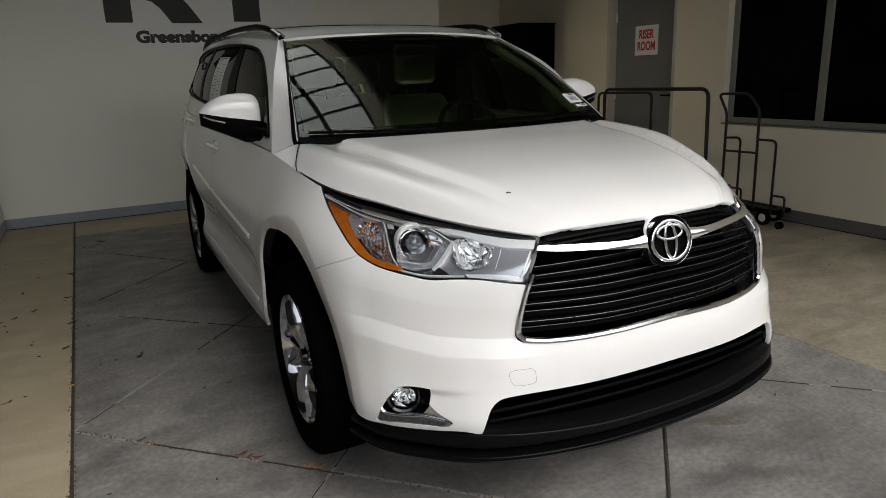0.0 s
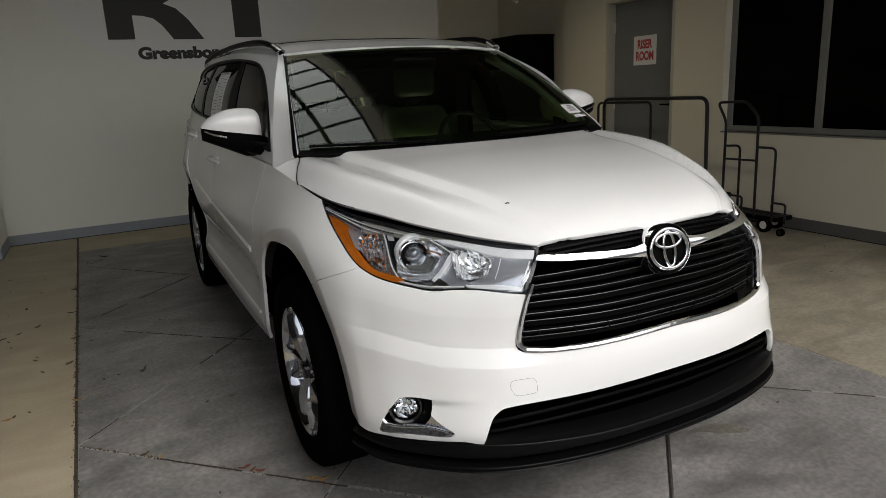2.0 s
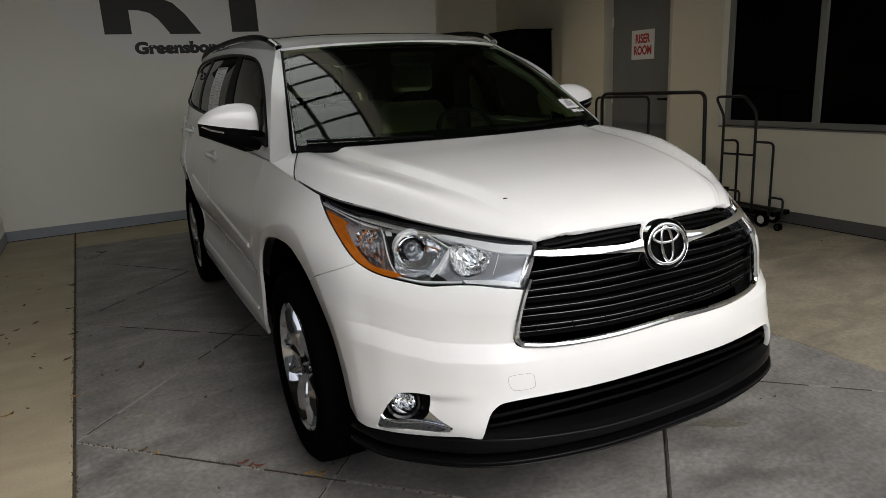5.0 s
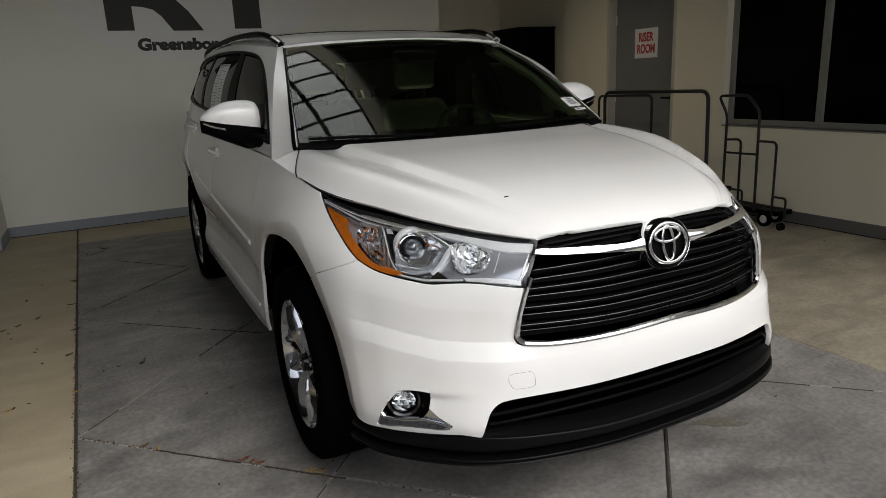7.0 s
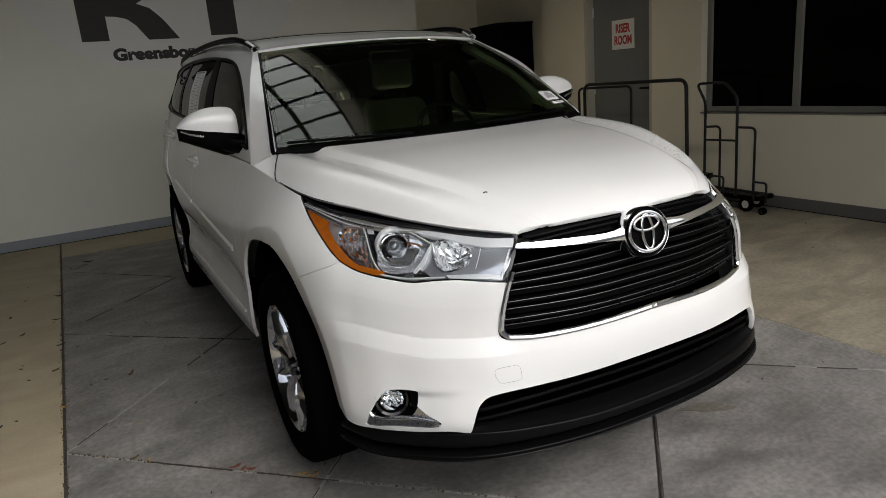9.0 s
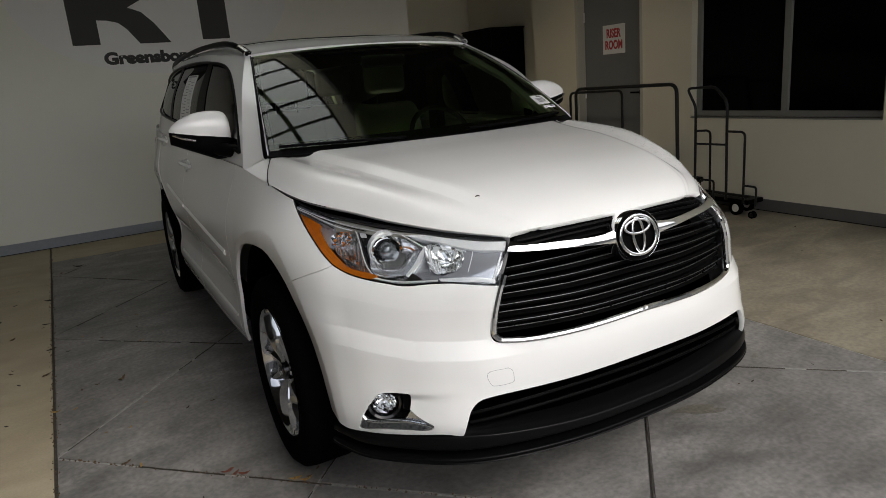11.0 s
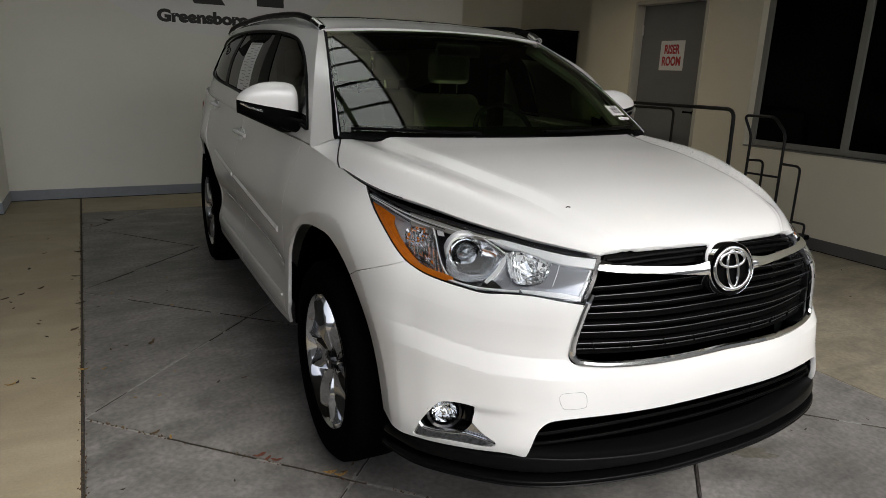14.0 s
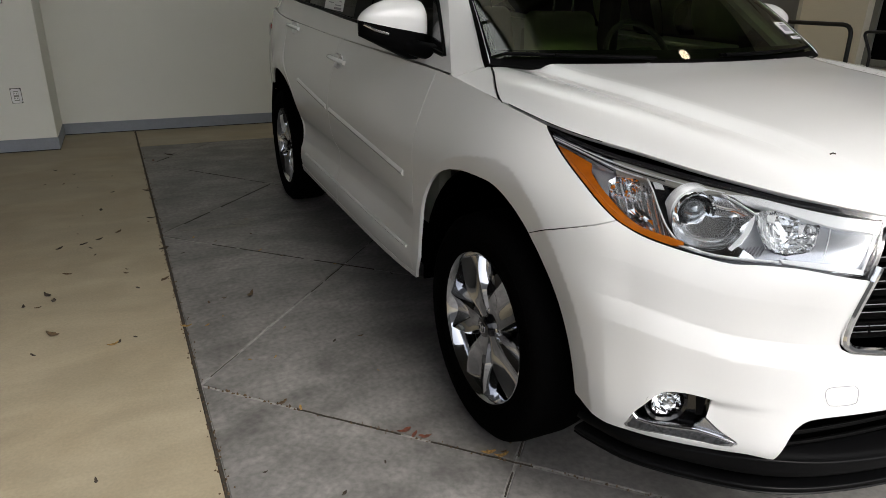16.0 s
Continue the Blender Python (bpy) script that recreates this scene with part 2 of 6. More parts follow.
def tube(bm, points, r, seg=8, closed=False, flat=1.0):
    """A round bar swept along points."""
    pts = [Vector(p) for p in points]
    rings, n = [], len(pts)
    up = Vector((0.013, 0.021, 1)).normalized()
    for k, p in enumerate(pts):
        a, b = (pts[(k - 1) % n], pts[(k + 1) % n]) if closed else (pts[max(k - 1, 0)], pts[min(k + 1, n - 1)])
        d = (b - a).normalized()
        side = d.cross(up)
        if side.length < 0.05:
            side = d.cross(Vector((1, 0, 0)))
        side.normalize()
        top = side.cross(d).normalized()
        up = top
        rings.append([bm.verts.new(p + side * math.cos(6.28319 * j / seg) * r + top * math.sin(6.28319 * j / seg) * r * flat) for j in range(seg)])
    m = n if closed else n - 1
    for k in range(m):
        p, q = rings[k], rings[(k + 1) % n]
        for j in range(seg):
            bm.faces.new((p[j], p[(j + 1) % seg], q[(j + 1) % seg], q[j]))
    if not closed:
        bm.faces.new(rings[0][::-1])
        bm.faces.new(rings[-1])
    bmesh.ops.recalc_face_normals(bm, faces=bm.faces)
    return bm


def bent(corners, r=0.06, steps=5):
    """A path through corners with rounded bends."""
    c = [Vector(p) for p in corners]
    out = [c[0]]
    for a, b, d in zip(c, c[1:], c[2:]):
        ra = min(r, (b - a).length * 0.49, (d - b).length * 0.49)
        p, q = b + (a - b).normalized() * ra, b + (d - b).normalized() * ra
        for k in range(steps + 1):
            t = k / steps
            out.append((1 - t) ** 2 * p + 2 * t * (1 - t) * b + t * t * q)
    return out + [c[-1]]


def prism(outline, depth, origin, right, up):
    """A flat shape of some depth: outline in (a, b) along right and up; it grows towards right x up."""
    right, up, origin = Vector(right), Vector(up), Vector(origin)
    bm = bmesh.new()
    out = right.cross(up) * depth
    lo = [bm.verts.new(origin + right * a + up * b) for a, b in outline]
    hi = [bm.verts.new(v.co + out) for v in lo]
    bm.faces.new(lo[::-1])
    bm.faces.new(hi)
    n = len(lo)
    for k in range(n):
        bm.faces.new((lo[k], lo[(k + 1) % n], hi[(k + 1) % n], hi[k]))
    bmesh.ops.recalc_face_normals(bm, faces=bm.faces)
    return bm


def oval(a, b, n=48, start=0.0):
    return [(a * math.cos(6.28319 * k / n + start), b * math.sin(6.28319 * k / n + start)) for k in range(n)]


def writing(name, text, size, mat, matrix, parent, width=None, depth=0.002, bold=0.0):
    """Letters from the built-in font, turned into one mesh, fitted to a width."""
    cu = bpy.data.curves.new(name, "FONT")
    cu.body, cu.size, cu.extrude, cu.offset = text, size, depth, bold
    cu.align_x, cu.align_y, cu.resolution_u = "CENTER", "CENTER", 4
    tmp = bpy.data.objects.new(name, cu)
    scene.collection.objects.link(tmp)
    bpy.context.view_layer.update()
    me = bpy.data.meshes.new_from_object(tmp.evaluated_get(bpy.context.evaluated_depsgraph_get()))
    bpy.data.objects.remove(tmp)
    xs = [v.co.x for v in me.vertices]
    k = (width / (max(xs) - min(xs))) if width else 1.0
    mid = (max(xs) + min(xs)) / 2
    for v in me.vertices:
        v.co.x = (v.co.x - mid) * k
    me.materials.clear()
    me.materials.append(mat)
    ob = new(name, me)
    ob.parent = parent
    ob.matrix_local = matrix
    return ob

# ---- the covered bay: walls, floor, ceiling ----
def setting(name, bm, mat, label="", parent=None, smooth=False):
    ob = part(name, bm, mat, parent, "", smooth)
    return tagged(ob, label or name.replace("_", " "), kind="structure") if parent is None else ob


BACK, RIGHT, TOP = 5.666, 4.009, 3.55
# ground sheet that runs out to the horizon, just under the bay's slabs
setting("ground", box((-400, -400, -0.30), (400, 400, -0.035)), GROUND, "pale concrete ground running out to the horizon")
floor = setting("floor", box((-7.0, -7.0, -0.034), (4.3, 7.6, -0.004)), JOINT, "jointed concrete floor of grey and tan slabs with leaves in the joints")


def clip_poly(poly, a, b, c):
    """The part of a polygon where a*x + b*y <= c."""
    out = []
    for p, q in zip(poly, poly[1:] + poly[:1]):
        dp, dq = a * p[0] + b * p[1] - c, a * q[0] + b * q[1] - c
        if dp <= 0:
            out.append(p)
        if dp * dq < 0:
            t = dp / (dp - dq)
            out.append((p[0] + t * (q[0] - p[0]), p[1] + t * (q[1] - p[1])))
    return out


def tidy(poly, least=0.004):
    """The polygon without points that all but coincide."""
    out = []
    for p in poly:
        if not out or math.hypot(p[0] - out[-1][0], p[1] - out[-1][1]) > least:
            out.append(p)
    while len(out) > 2 and math.hypot(out[0][0] - out[-1][0], out[0][1] - out[-1][1]) <= least:
        out.pop()
    return out


def slab(poly, mat, name, gap=0.005, top=0.0):
    """One cast slab with a gap round it and a worn, softened edge."""
    poly = tidy(poly)
    if len(poly) < 3:
        return

    def inset(d):
        q = [(-60, -60), (60, -60), (60, 60), (-60, 60)]
        for (x0, y0), (x1, y1) in zip(poly, poly[1:] + poly[:1]):
            ln = math.hypot(x1 - x0, y1 - y0)
            nx, ny = (y1 - y0) / ln, -(x1 - x0) / ln
            q = clip_poly(q, nx, ny, nx * x0 + ny * y0 - d)
        return tidy(q, 0.001)
    outer, inner = inset(gap), inset(gap + 0.003)
    if len(inner) < 3:
        return
    if len(inner) != len(outer):
        outer = inner
    bm = bmesh.new()
    vs = [[bm.verts.new((x, y, z)) for x, y in r] for r, z in ((outer, -0.02), (outer, top - 0.003), (inner, top))]
    for lo, hi in zip(vs, vs[1:]):
        n = len(lo)
        for k in range(n):
            bm.faces.new((lo[k], lo[(k + 1) % n], hi[(k + 1) % n], hi[k]))
    bm.faces.new(vs[-1])
    bmesh.ops.recalc_face_normals(bm, faces=bm.faces)
    setting(name, bm, mat, parent=floor)


# grey pad under the car, scored corner to corner; tan strips on both sides and along the back wall
PAD_L0, PAD_L1, PAD_R, PAD_END = -1.735, -1.822, 1.622, 4.89


# scored joints as (slope, height at x = 0): falling to the far side, rising to the far side
FALLING = [(-.98, -8.1), (-.98, -6.35), (-.98, -4.6), (-.98, -2.86), (-.983, -1.121), (-.943, .654), (-1.187, 2.106), (-1.1, 4.05), (-1.1, 5.8), (-1.1, 7.6)]
RISING = [(1.06, -12.0), (1.06, -10.0), (1.06, -8.2), (1.06, -6.4), (1.06, -4.6), (1.06, -2.83), (1.058, -1.067), (1.08, .694), (1.10, 2.512), (1.057, 4.247), (1.18, 6.265), (1.18, 8.1), (1.18, 10.0), (1.18, 12.0)]


def falling(i, j):
    """The falling joint i beside the cells of the rising column j; one joint steps a little under the car."""
    return (-1.0, .522) if i == 5 and j < 7 else FALLING[i]


def pad_cells(x0, x1, y0, y1):
    for i in range(len(FALLING) - 1):
        for j in range(len(RISING) - 1):
            q = [(x0, y0), (x1, y0), (x1, y1), (x0, y1)]
            (s0, c0), (s1, c1), (r0, d0), (r1, d1) = falling(i, j), falling(i + 1, j), RISING[j], RISING[j + 1]
            for cut in ((s0, -1, -c0), (-s1, 1, c1), (r0, -1, -d0), (-r1, 1, d1)):
                q = clip_poly(q, *cut)
                if len(q) < 3:
                    break
            if len(q) >= 3:
                yield q


def left_edge(y):
    return PAD_L0 + (PAD_L1 - PAD_L0) * y / 5.2


for cell in pad_cells(-1.95, PAD_R, -6.9, PAD_END):
    cell = clip_poly(cell, -1, (PAD_L1 - PAD_L0) / 5.2, -PAD_L0)
    slab(cell, GREY, "slab", 0.006)
for y0, y1 in ((-6.9, -3.6), (-3.6, BACK)):
    slab([(-3.42, y0), (left_edge(y0) - 0.004, y0), (left_edge(y1) - 0.004, y1), (-3.42, y1)], TAN, "slab", 0.005)
slab([(left_edge(PAD_END), PAD_END), (PAD_R, PAD_END), (PAD_R, BACK), (left_edge(BACK), BACK)], TAN, "slab", 0.002)
for y0, y1 in ((-6.9, -3.0), (-3.0, 1.6), (1.6, 5.2), (5.2, 7.5)):
    slab([(PAD_R, y0), (4.25, y0), (4.25, y1), (PAD_R, y1)], TAN_PALE, "slab", 0.005)
for cell in pad_cells(-6.9, -3.42, -6.9, PAD_END):
    slab(cell, GREY, "slab", 0.006)
slab([(-6.9, PAD_END), (-3.42, PAD_END), (-3.42, BACK), (-6.9, BACK)], TAN, "slab", 0.002)
joint_bm = bmesh.new()
tube(joint_bm, [(left_edge(y) - 0.002, y, -0.005) for y in np.linspace(-6.9, BACK, 30)], 0.0075, 6)
setting("joint_filler", joint_bm, JOINT_DIRT, parent=floor)

# dark cracks and dirt in the scored joints
crack_rng = random.Random(5)
crack_bm = bmesh.new()
for slope, c in [(-.98, -2.86), (-.983, -1.121), (-.943, .654), (-1.187, 2.106), (-1.0, .522)] + RISING[5:11]:
    x = .35 if c == .522 else -1.70
    while x < 1.6:
        run = crack_rng.uniform(.04, .30)
        if c == .654 and x > -.3:
            break
        y0, y1 = c + slope * x, c + slope * min(x + run, 1.6)
        if crack_rng.random() < .66 and -2.6 < min(y0, y1) and max(y0, y1) < PAD_END - .02 and x > left_edge(y0) + .02:
            n = max(3, int(run / .02))
            pts = [(x + run * k / n + crack_rng.uniform(-.0012, .0012), c + slope * (x + run * k / n) + crack_rng.uniform(-.0012, .0012), -.0025) for k in range(n + 1)]
            pts = [q for q in pts if q[0] < PAD_R - .02]
            if len(pts) > 1:
                tube(crack_bm, pts, crack_rng.uniform(.0025, .0042), 4)
        x += run + crack_rng.uniform(0, .12)
# the joint in front of the car lies open and dark
tube(crack_bm, [(x + crack_rng.uniform(-.001, .001), 1.058 * x - 1.067, -.0015) for x in np.linspace(-.55, .62, 60)], .0052, 5)
tagged(setting("joint_crack", crack_bm, JOINT_DIRT, parent=floor), kind="stuff")

# damp stains that have dried to darker patches
def stain(x, y, a, b, turn, seed):
    g = random.Random(seed)
    ph = [g.uniform(0, 6.28) for _ in range(4)]
    pts = []
    for k in range(36):
        t = 6.28319 * k / 36
        w = 1 + .22 * math.sin(2 * t + ph[0]) + .16 * math.sin(3 * t + ph[1]) + .10 * math.sin(5 * t + ph[2]) + .06 * math.sin(9 * t + ph[3])
        p, q = a * w * math.cos(t), b * w * math.sin(t)
        pts.append((x + p * math.cos(turn) - q * math.sin(turn), y + p * math.sin(turn) + q * math.cos(turn)))
    setting("stain", prism(pts, .0006, (0, 0, .0002), (1, 0, 0), (0, 1, 0)), DAMP, parent=floor)


for k, st in enumerate([(-1.45, 2.37, .17, .024, -.15), (-1.29, 2.42, .06, .05, .4), (.62, -.72, .11, .035, -.4), (.88, -.92, .018, .013, 0), (1.241, -.532, .024, .016, .5)]):
    stain(*st, k + 3)

# walls
setting("wall_back", box((-7.2, BACK, 0), (2.68, BACK + 0.22, TOP)), WALL_BACK, "pale painted back wall of the bay")
setting("wall_recess", box((2.46, 6.47, 0), (4.6, 6.67, TOP)), WALL, "cream painted wall at the end of the recess")
setting("wall_recess_side", box((2.46, BACK + 0.22, 0), (2.68, 6.47, TOP)), WALL, "cream painted side of the recess")
setting("wall_right_far", box((RIGHT + 0.10, 4.752, 0), (RIGHT + 0.35, 6.47, TOP)), WALL, "cream painted wall behind the black cabinet")
wall_bm = bmesh.new()
DOOR_Y0, DOOR_Y1, DOOR_Z = 2.881, 3.944, 2.28
WIN_Y0, WIN_Y1, WIN_Z0, WIN_Z1 = 0.42, 2.244, 0.849, 2.236
for lo, hi in (((DOOR_Y1, 0), (4.752, TOP)), ((DOOR_Y0, DOOR_Z), (DOOR_Y1, TOP)), ((WIN_Y1, 0), (DOOR_Y0, TOP)), ((WIN_Y0, 0), (WIN_Y1, WIN_Z0)),
               ((WIN_Y0, WIN_Z1), (WIN_Y1, TOP)), ((-3.2, 0), (WIN_Y0, TOP))):
    block(wall_bm, (RIGHT, lo[0], lo[1]), (RIGHT + 0.25, hi[0], hi[1]))
setting("wall_right", wall_bm, WALL, "cream painted block wall with a steel door and a dark window")
pillar = setting("pillar", box((-2.945, 5.008, 0), (-2.463, BACK, TOP), 0.006), WALL_BACK, "square painted pillar standing against the back wall")
# unseen wall, made long and dark to cut light from the left
setting("wall_left", box((-7.2, -7.0, 0), (-7.0, BACK, TOP)), WALL_LIGHT_STOP, "unseen dark wall added to keep side light off the car")

# unseen wall added to hide low sky and dim the bay's back
setting("wall_opposite", box((-30, -11.4, -0.03), (30, -11.0, 3.0)), WALL_OUT, "unseen plain wall added across the drive to block low sky")

# vinyl base along the walls
for lo, hi, m in (((-7.0, BACK - 0.008, 0), (-2.945, BACK, 0.11), BASE), ((-2.463, BACK - 0.008, 0), (2.68, BACK, 0.11), BASE),
                  ((-2.953, 5.0, 0), (-2.455, 5.008, 0.11), BASE), ((-2.463, 5.008, 0), (-2.455, BACK - 0.008, 0.11), BASE), ((-2.953, 5.008, 0), (-2.945, BACK - 0.008, 0.11), BASE),
                  ((RIGHT - 0.008, -3.2, 0), (RIGHT, DOOR_Y0 - 0.005, 0.11), BASE_DARK), ((RIGHT - 0.008, DOOR_Y1 + 0.005, 0), (RIGHT, 4.752, 0.11), BASE_DARK)):
    setting("baseboard", box((lo[0], lo[1], .006), hi, 0.002, 1), m, "grey vinyl base along the foot of the wall")
    # near-black strip stands in for the shadow line at the floor
    setting("trim", box((lo[0] + .002, lo[1] + .002, -.006), (hi[0] - .002, hi[1], .006)), DARK, "near-black strip drawn as the shadow gap under the vinyl base")
# ceiling with a deep light well over the car's near side, glazed at its top
ROOF_X = (-1.40, -0.50, 0.20)
ROOF_Y = (0.04, 4.24)
ROOF_Z = 4.90
FRONT_EDGE = -2.5
ceiling_bm = bmesh.new()
for lo, hi in (((-7.2, FRONT_EDGE), (ROOF_X[0], 7.6)), ((ROOF_X[-1], FRONT_EDGE), (4.4, 7.6)), ((ROOF_X[0], FRONT_EDGE), (ROOF_X[-1], ROOF_Y[0])), ((ROOF_X[0], ROOF_Y[1]), (ROOF_X[-1], 7.6))):
    block(ceiling_bm, (*lo, TOP), (*hi, TOP + 0.2))
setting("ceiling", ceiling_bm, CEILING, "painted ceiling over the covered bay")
well_bm = bmesh.new()
for lo, hi in (((ROOF_X[0] - .15, ROOF_Y[0] - .15), (ROOF_X[0], ROOF_Y[1] + .15)), ((ROOF_X[-1], ROOF_Y[0] - .15), (ROOF_X[-1] + .15, ROOF_Y[1] + .15)),
               ((ROOF_X[0], ROOF_Y[0] - .15), (ROOF_X[-1], ROOF_Y[0])), ((ROOF_X[0], ROOF_Y[1]), (ROOF_X[-1], ROOF_Y[1] + .15))):
    block(well_bm, (*lo, TOP + .2), (*hi, ROOF_Z + .25))
setting("wall_light_well", well_bm, WALL, "painted sides of the light well above the car")
rooflight = tagged(new("window_2"), "long glazed rooflight with dark glazing bars", kind="structure")
for x in ROOF_X:
    part("glazing_bar", box((x - .035, ROOF_Y[0], ROOF_Z - .03), (x + .035, ROOF_Y[1], ROOF_Z + .06), .004, 1), STEEL, rooflight)
y = ROOF_Y[1]
while y > ROOF_Y[0]:
    part("cross_bar", box((ROOF_X[0], y - .028, ROOF_Z - .02), (ROOF_X[-1], y + .028, ROOF_Z + .05), .004, 1), STEEL, rooflight)
    y -= .70
# opaque covers added above the lamp to stop sun and sky leaking in
for x0, x1 in zip(ROOF_X, ROOF_X[1:]):
    for k in range(6):
        y0, y1 = ROOF_Y[1] - .70 * k, max(ROOF_Y[1] - .70 * (k + 1), ROOF_Y[0])
        if y0 - y1 > .02:
            part("pane", box((x0, y1, ROOF_Z + .16), (x1, y0, ROOF_Z + .17)), LIGHT_COVER, rooflight)

# a flat warm downlight over the far front of the car, and a canned one before the door
down = tagged(new("ceiling_light"), "small round flush downlight with a warm glow", "ceiling light")
down.location = (2.05, .38, TOP)
part("ring", lathe([(0, .098), (-.010, .094), (-.010, .084), (0, .080)], "Z", 32), WHITE_PLASTIC, down, smooth=True)
part("diffuser", lathe([(-.004, .081), (-.005, .05), (-.006, .0)], "Z", 32), WARM_GLOW, down, smooth=True)
# strength and black can are made up: they brighten the recess without a glint
down = tagged(new("ceiling_light"), "black ceiling can light with a deep warm diffuser", "ceiling light")
down.location = (2.25, 3.55, TOP)
part("can", lathe([(0, .125), (-.135, .125), (-.135, .115), (-.012, .110)], "Z", 32), BLACK_PLASTIC, down, smooth=True)
part("diffuser", lathe([(-.012, .111), (-.013, .06), (-.014, .0)], "Z", 32), CAN_GLOW, down, smooth=True)


# window in the right wall: frame, mullion, black panes
window = tagged(new("window_1"), "wide fixed window with dark glass in a grey metal frame", kind="structure")
for lo, hi in (((RIGHT + 0.08, WIN_Y0, WIN_Z0), (RIGHT + 0.15, WIN_Y1, WIN_Z0 + 0.05)), ((RIGHT + 0.08, WIN_Y0, WIN_Z1 - 0.05), (RIGHT + 0.15, WIN_Y1, WIN_Z1)),
               ((RIGHT + 0.08, WIN_Y0, WIN_Z0 + 0.05), (RIGHT + 0.15, WIN_Y0 + 0.05, WIN_Z1 - 0.05)), ((RIGHT + 0.08, WIN_Y1 - 0.05, WIN_Z0 + 0.05), (RIGHT + 0.15, WIN_Y1, WIN_Z1 - 0.05)),
               ((RIGHT + 0.08, 1.266, WIN_Z0 + 0.05), (RIGHT + 0.15, 1.327, WIN_Z1 - 0.05))):
    part("window_frame", box(lo, hi, 0.003, 1), FRAME_GREY, window)
for y0, y1 in ((WIN_Y0 + 0.05, 1.266), (1.327, WIN_Y1 - 0.05)):
    part("pane", box((RIGHT + 0.11, y0, WIN_Z0 + 0.05), (RIGHT + 0.118, y1, WIN_Z1 - 0.05)), WINDOW_GLASS, window)
part("window_sill", box((RIGHT - 0.006, WIN_Y0, WIN_Z0 - 0.014), (RIGHT + 0.08, WIN_Y1, WIN_Z0), 0.003, 1), FRAME_GREY, window)

# steel door
door = tagged(new("door_1"), "closed grey steel door with a printed sign", kind="structure")
part("door_leaf", box((RIGHT + 0.10, DOOR_Y0 + 0.045, 0.01), (RIGHT + 0.145, DOOR_Y1 - 0.045, DOOR_Z - 0.045), 0.003, 1), DOOR_GREY, door)
for lo, hi in (((RIGHT - 0.006, DOOR_Y0, 0), (RIGHT + 0.16, DOOR_Y0 + 0.04, DOOR_Z - 0.04)), ((RIGHT - 0.006, DOOR_Y1 - 0.04, 0), (RIGHT + 0.16, DOOR_Y1, DOOR_Z - 0.04)),
               ((RIGHT - 0.006, DOOR_Y0, DOOR_Z - 0.04), (RIGHT + 0.16, DOOR_Y1, DOOR_Z))):
    part("door_frame", box(lo, hi, 0.003, 1), DOOR_FRAME, door)
for z in (0.25, 1.1, 1.97):
    hinge = lathe([(z - 0.055, 0.0), (z - 0.055, 0.010), (z + 0.055, 0.010), (z + 0.055, 0.0)], "Z", 10)
    bmesh.ops.translate(hinge, verts=hinge.verts, vec=(RIGHT + 0.092, DOOR_Y1 - 0.052, 0))
    part("hinge", hinge, WHITE_PLASTIC, door)
lever = bmesh.new()
tube(lever, bent([(RIGHT + 0.10, DOOR_Y0 + 0.11, 1.10), (RIGHT + 0.045, DOOR_Y0 + 0.11, 1.10), (RIGHT + 0.045, DOOR_Y0 + 0.225, 1.10)], 0.02), 0.010)
part("door_handle", lever, BLACK_PLASTIC, door, "dark lever handle", True)
rose = lathe([(RIGHT + 0.082, 0.0), (RIGHT + 0.082, 0.028), (RIGHT + 0.10, 0.03)], "X", 20)
bmesh.ops.translate(rose, verts=rose.verts, vec=(0, DOOR_Y0 + 0.11, 1.10))
part("handle_rose", rose, BLACK_PLASTIC, door)
sign = tagged(new("door_sign"), "white door sign with red capital lettering", "sign")
sign.matrix_world = Matrix(((0, 0, -1, RIGHT + 0.099), (-1, 0, 0, 3.409), (0, 1, 0, 1.690), (0, 0, 0, 1)))
part("plate", box((-0.175, -0.158, 0), (0.175, 0.158, 0.004), 0.001, 1), STICKER, sign)
writing("lettering", "RISER", 0.13, RED_INK, pose(0, 0.062, 0.0045), sign, 0.225, 0.0006, 0.005)
writing("lettering", "ROOM", 0.13, RED_INK, pose(0, -0.064, 0.0045), sign, 0.27, 0.0006, 0.005)
vent = tagged(new("wall_vent"), "white louvred vent above the door", "vent")
part("frame", box((RIGHT - 0.012, 3.10, 2.285), (RIGHT, 3.75, 2.56), 0.003, 1), WALL, vent)
# these near-black strips stand in for the shaded slots between the louvres
for k in range(9):
    y = 3.135 + k * 0.067
    part("slat", box((RIGHT - 0.016, y, 2.315), (RIGHT - 0.012, y + 0.036, 2.53)), DARK, vent)
# ---- car surfaces: half nets (x >= 0), rows of (x, y, z) ----
# stations run from the nose centre round the corner and along the flank to the tail centre
BODY_SILL = [(0, -.93, .36), (.25, -.92, .36), (.48, -.885, .36), (.62, -.83, .36), (.73, -.735, .36), (.83, -.62, .36), (.885, -.47, .38), (.935, 0, .38),
             (.925, .47, .33), (.92, .9, .30), (.92, 1.6, .30), (.92, 2.3, .31), (.93, 2.79, .35), (.865, 3.28, .40), (.80, 3.60, .42), (.6, 3.80, .42), (0, 3.87, .42)]
BODY_LOW = [(0, -.945, .45), (.25, -.935, .45), (.48, -.9, .445), (.63, -.848, .435), (.74, -.75, .435), (.842, -.625, .435), (.89, -.462, .45), (.938, 0, .50),
            (.945, .47, .42), (.938, .9, .40), (.938, 1.6, .41), (.942, 2.3, .43), (.95, 2.79, .5), (.875, 3.28, .52), (.81, 3.62, .52), (.6, 3.86, .52), (0, 3.91, .52)]
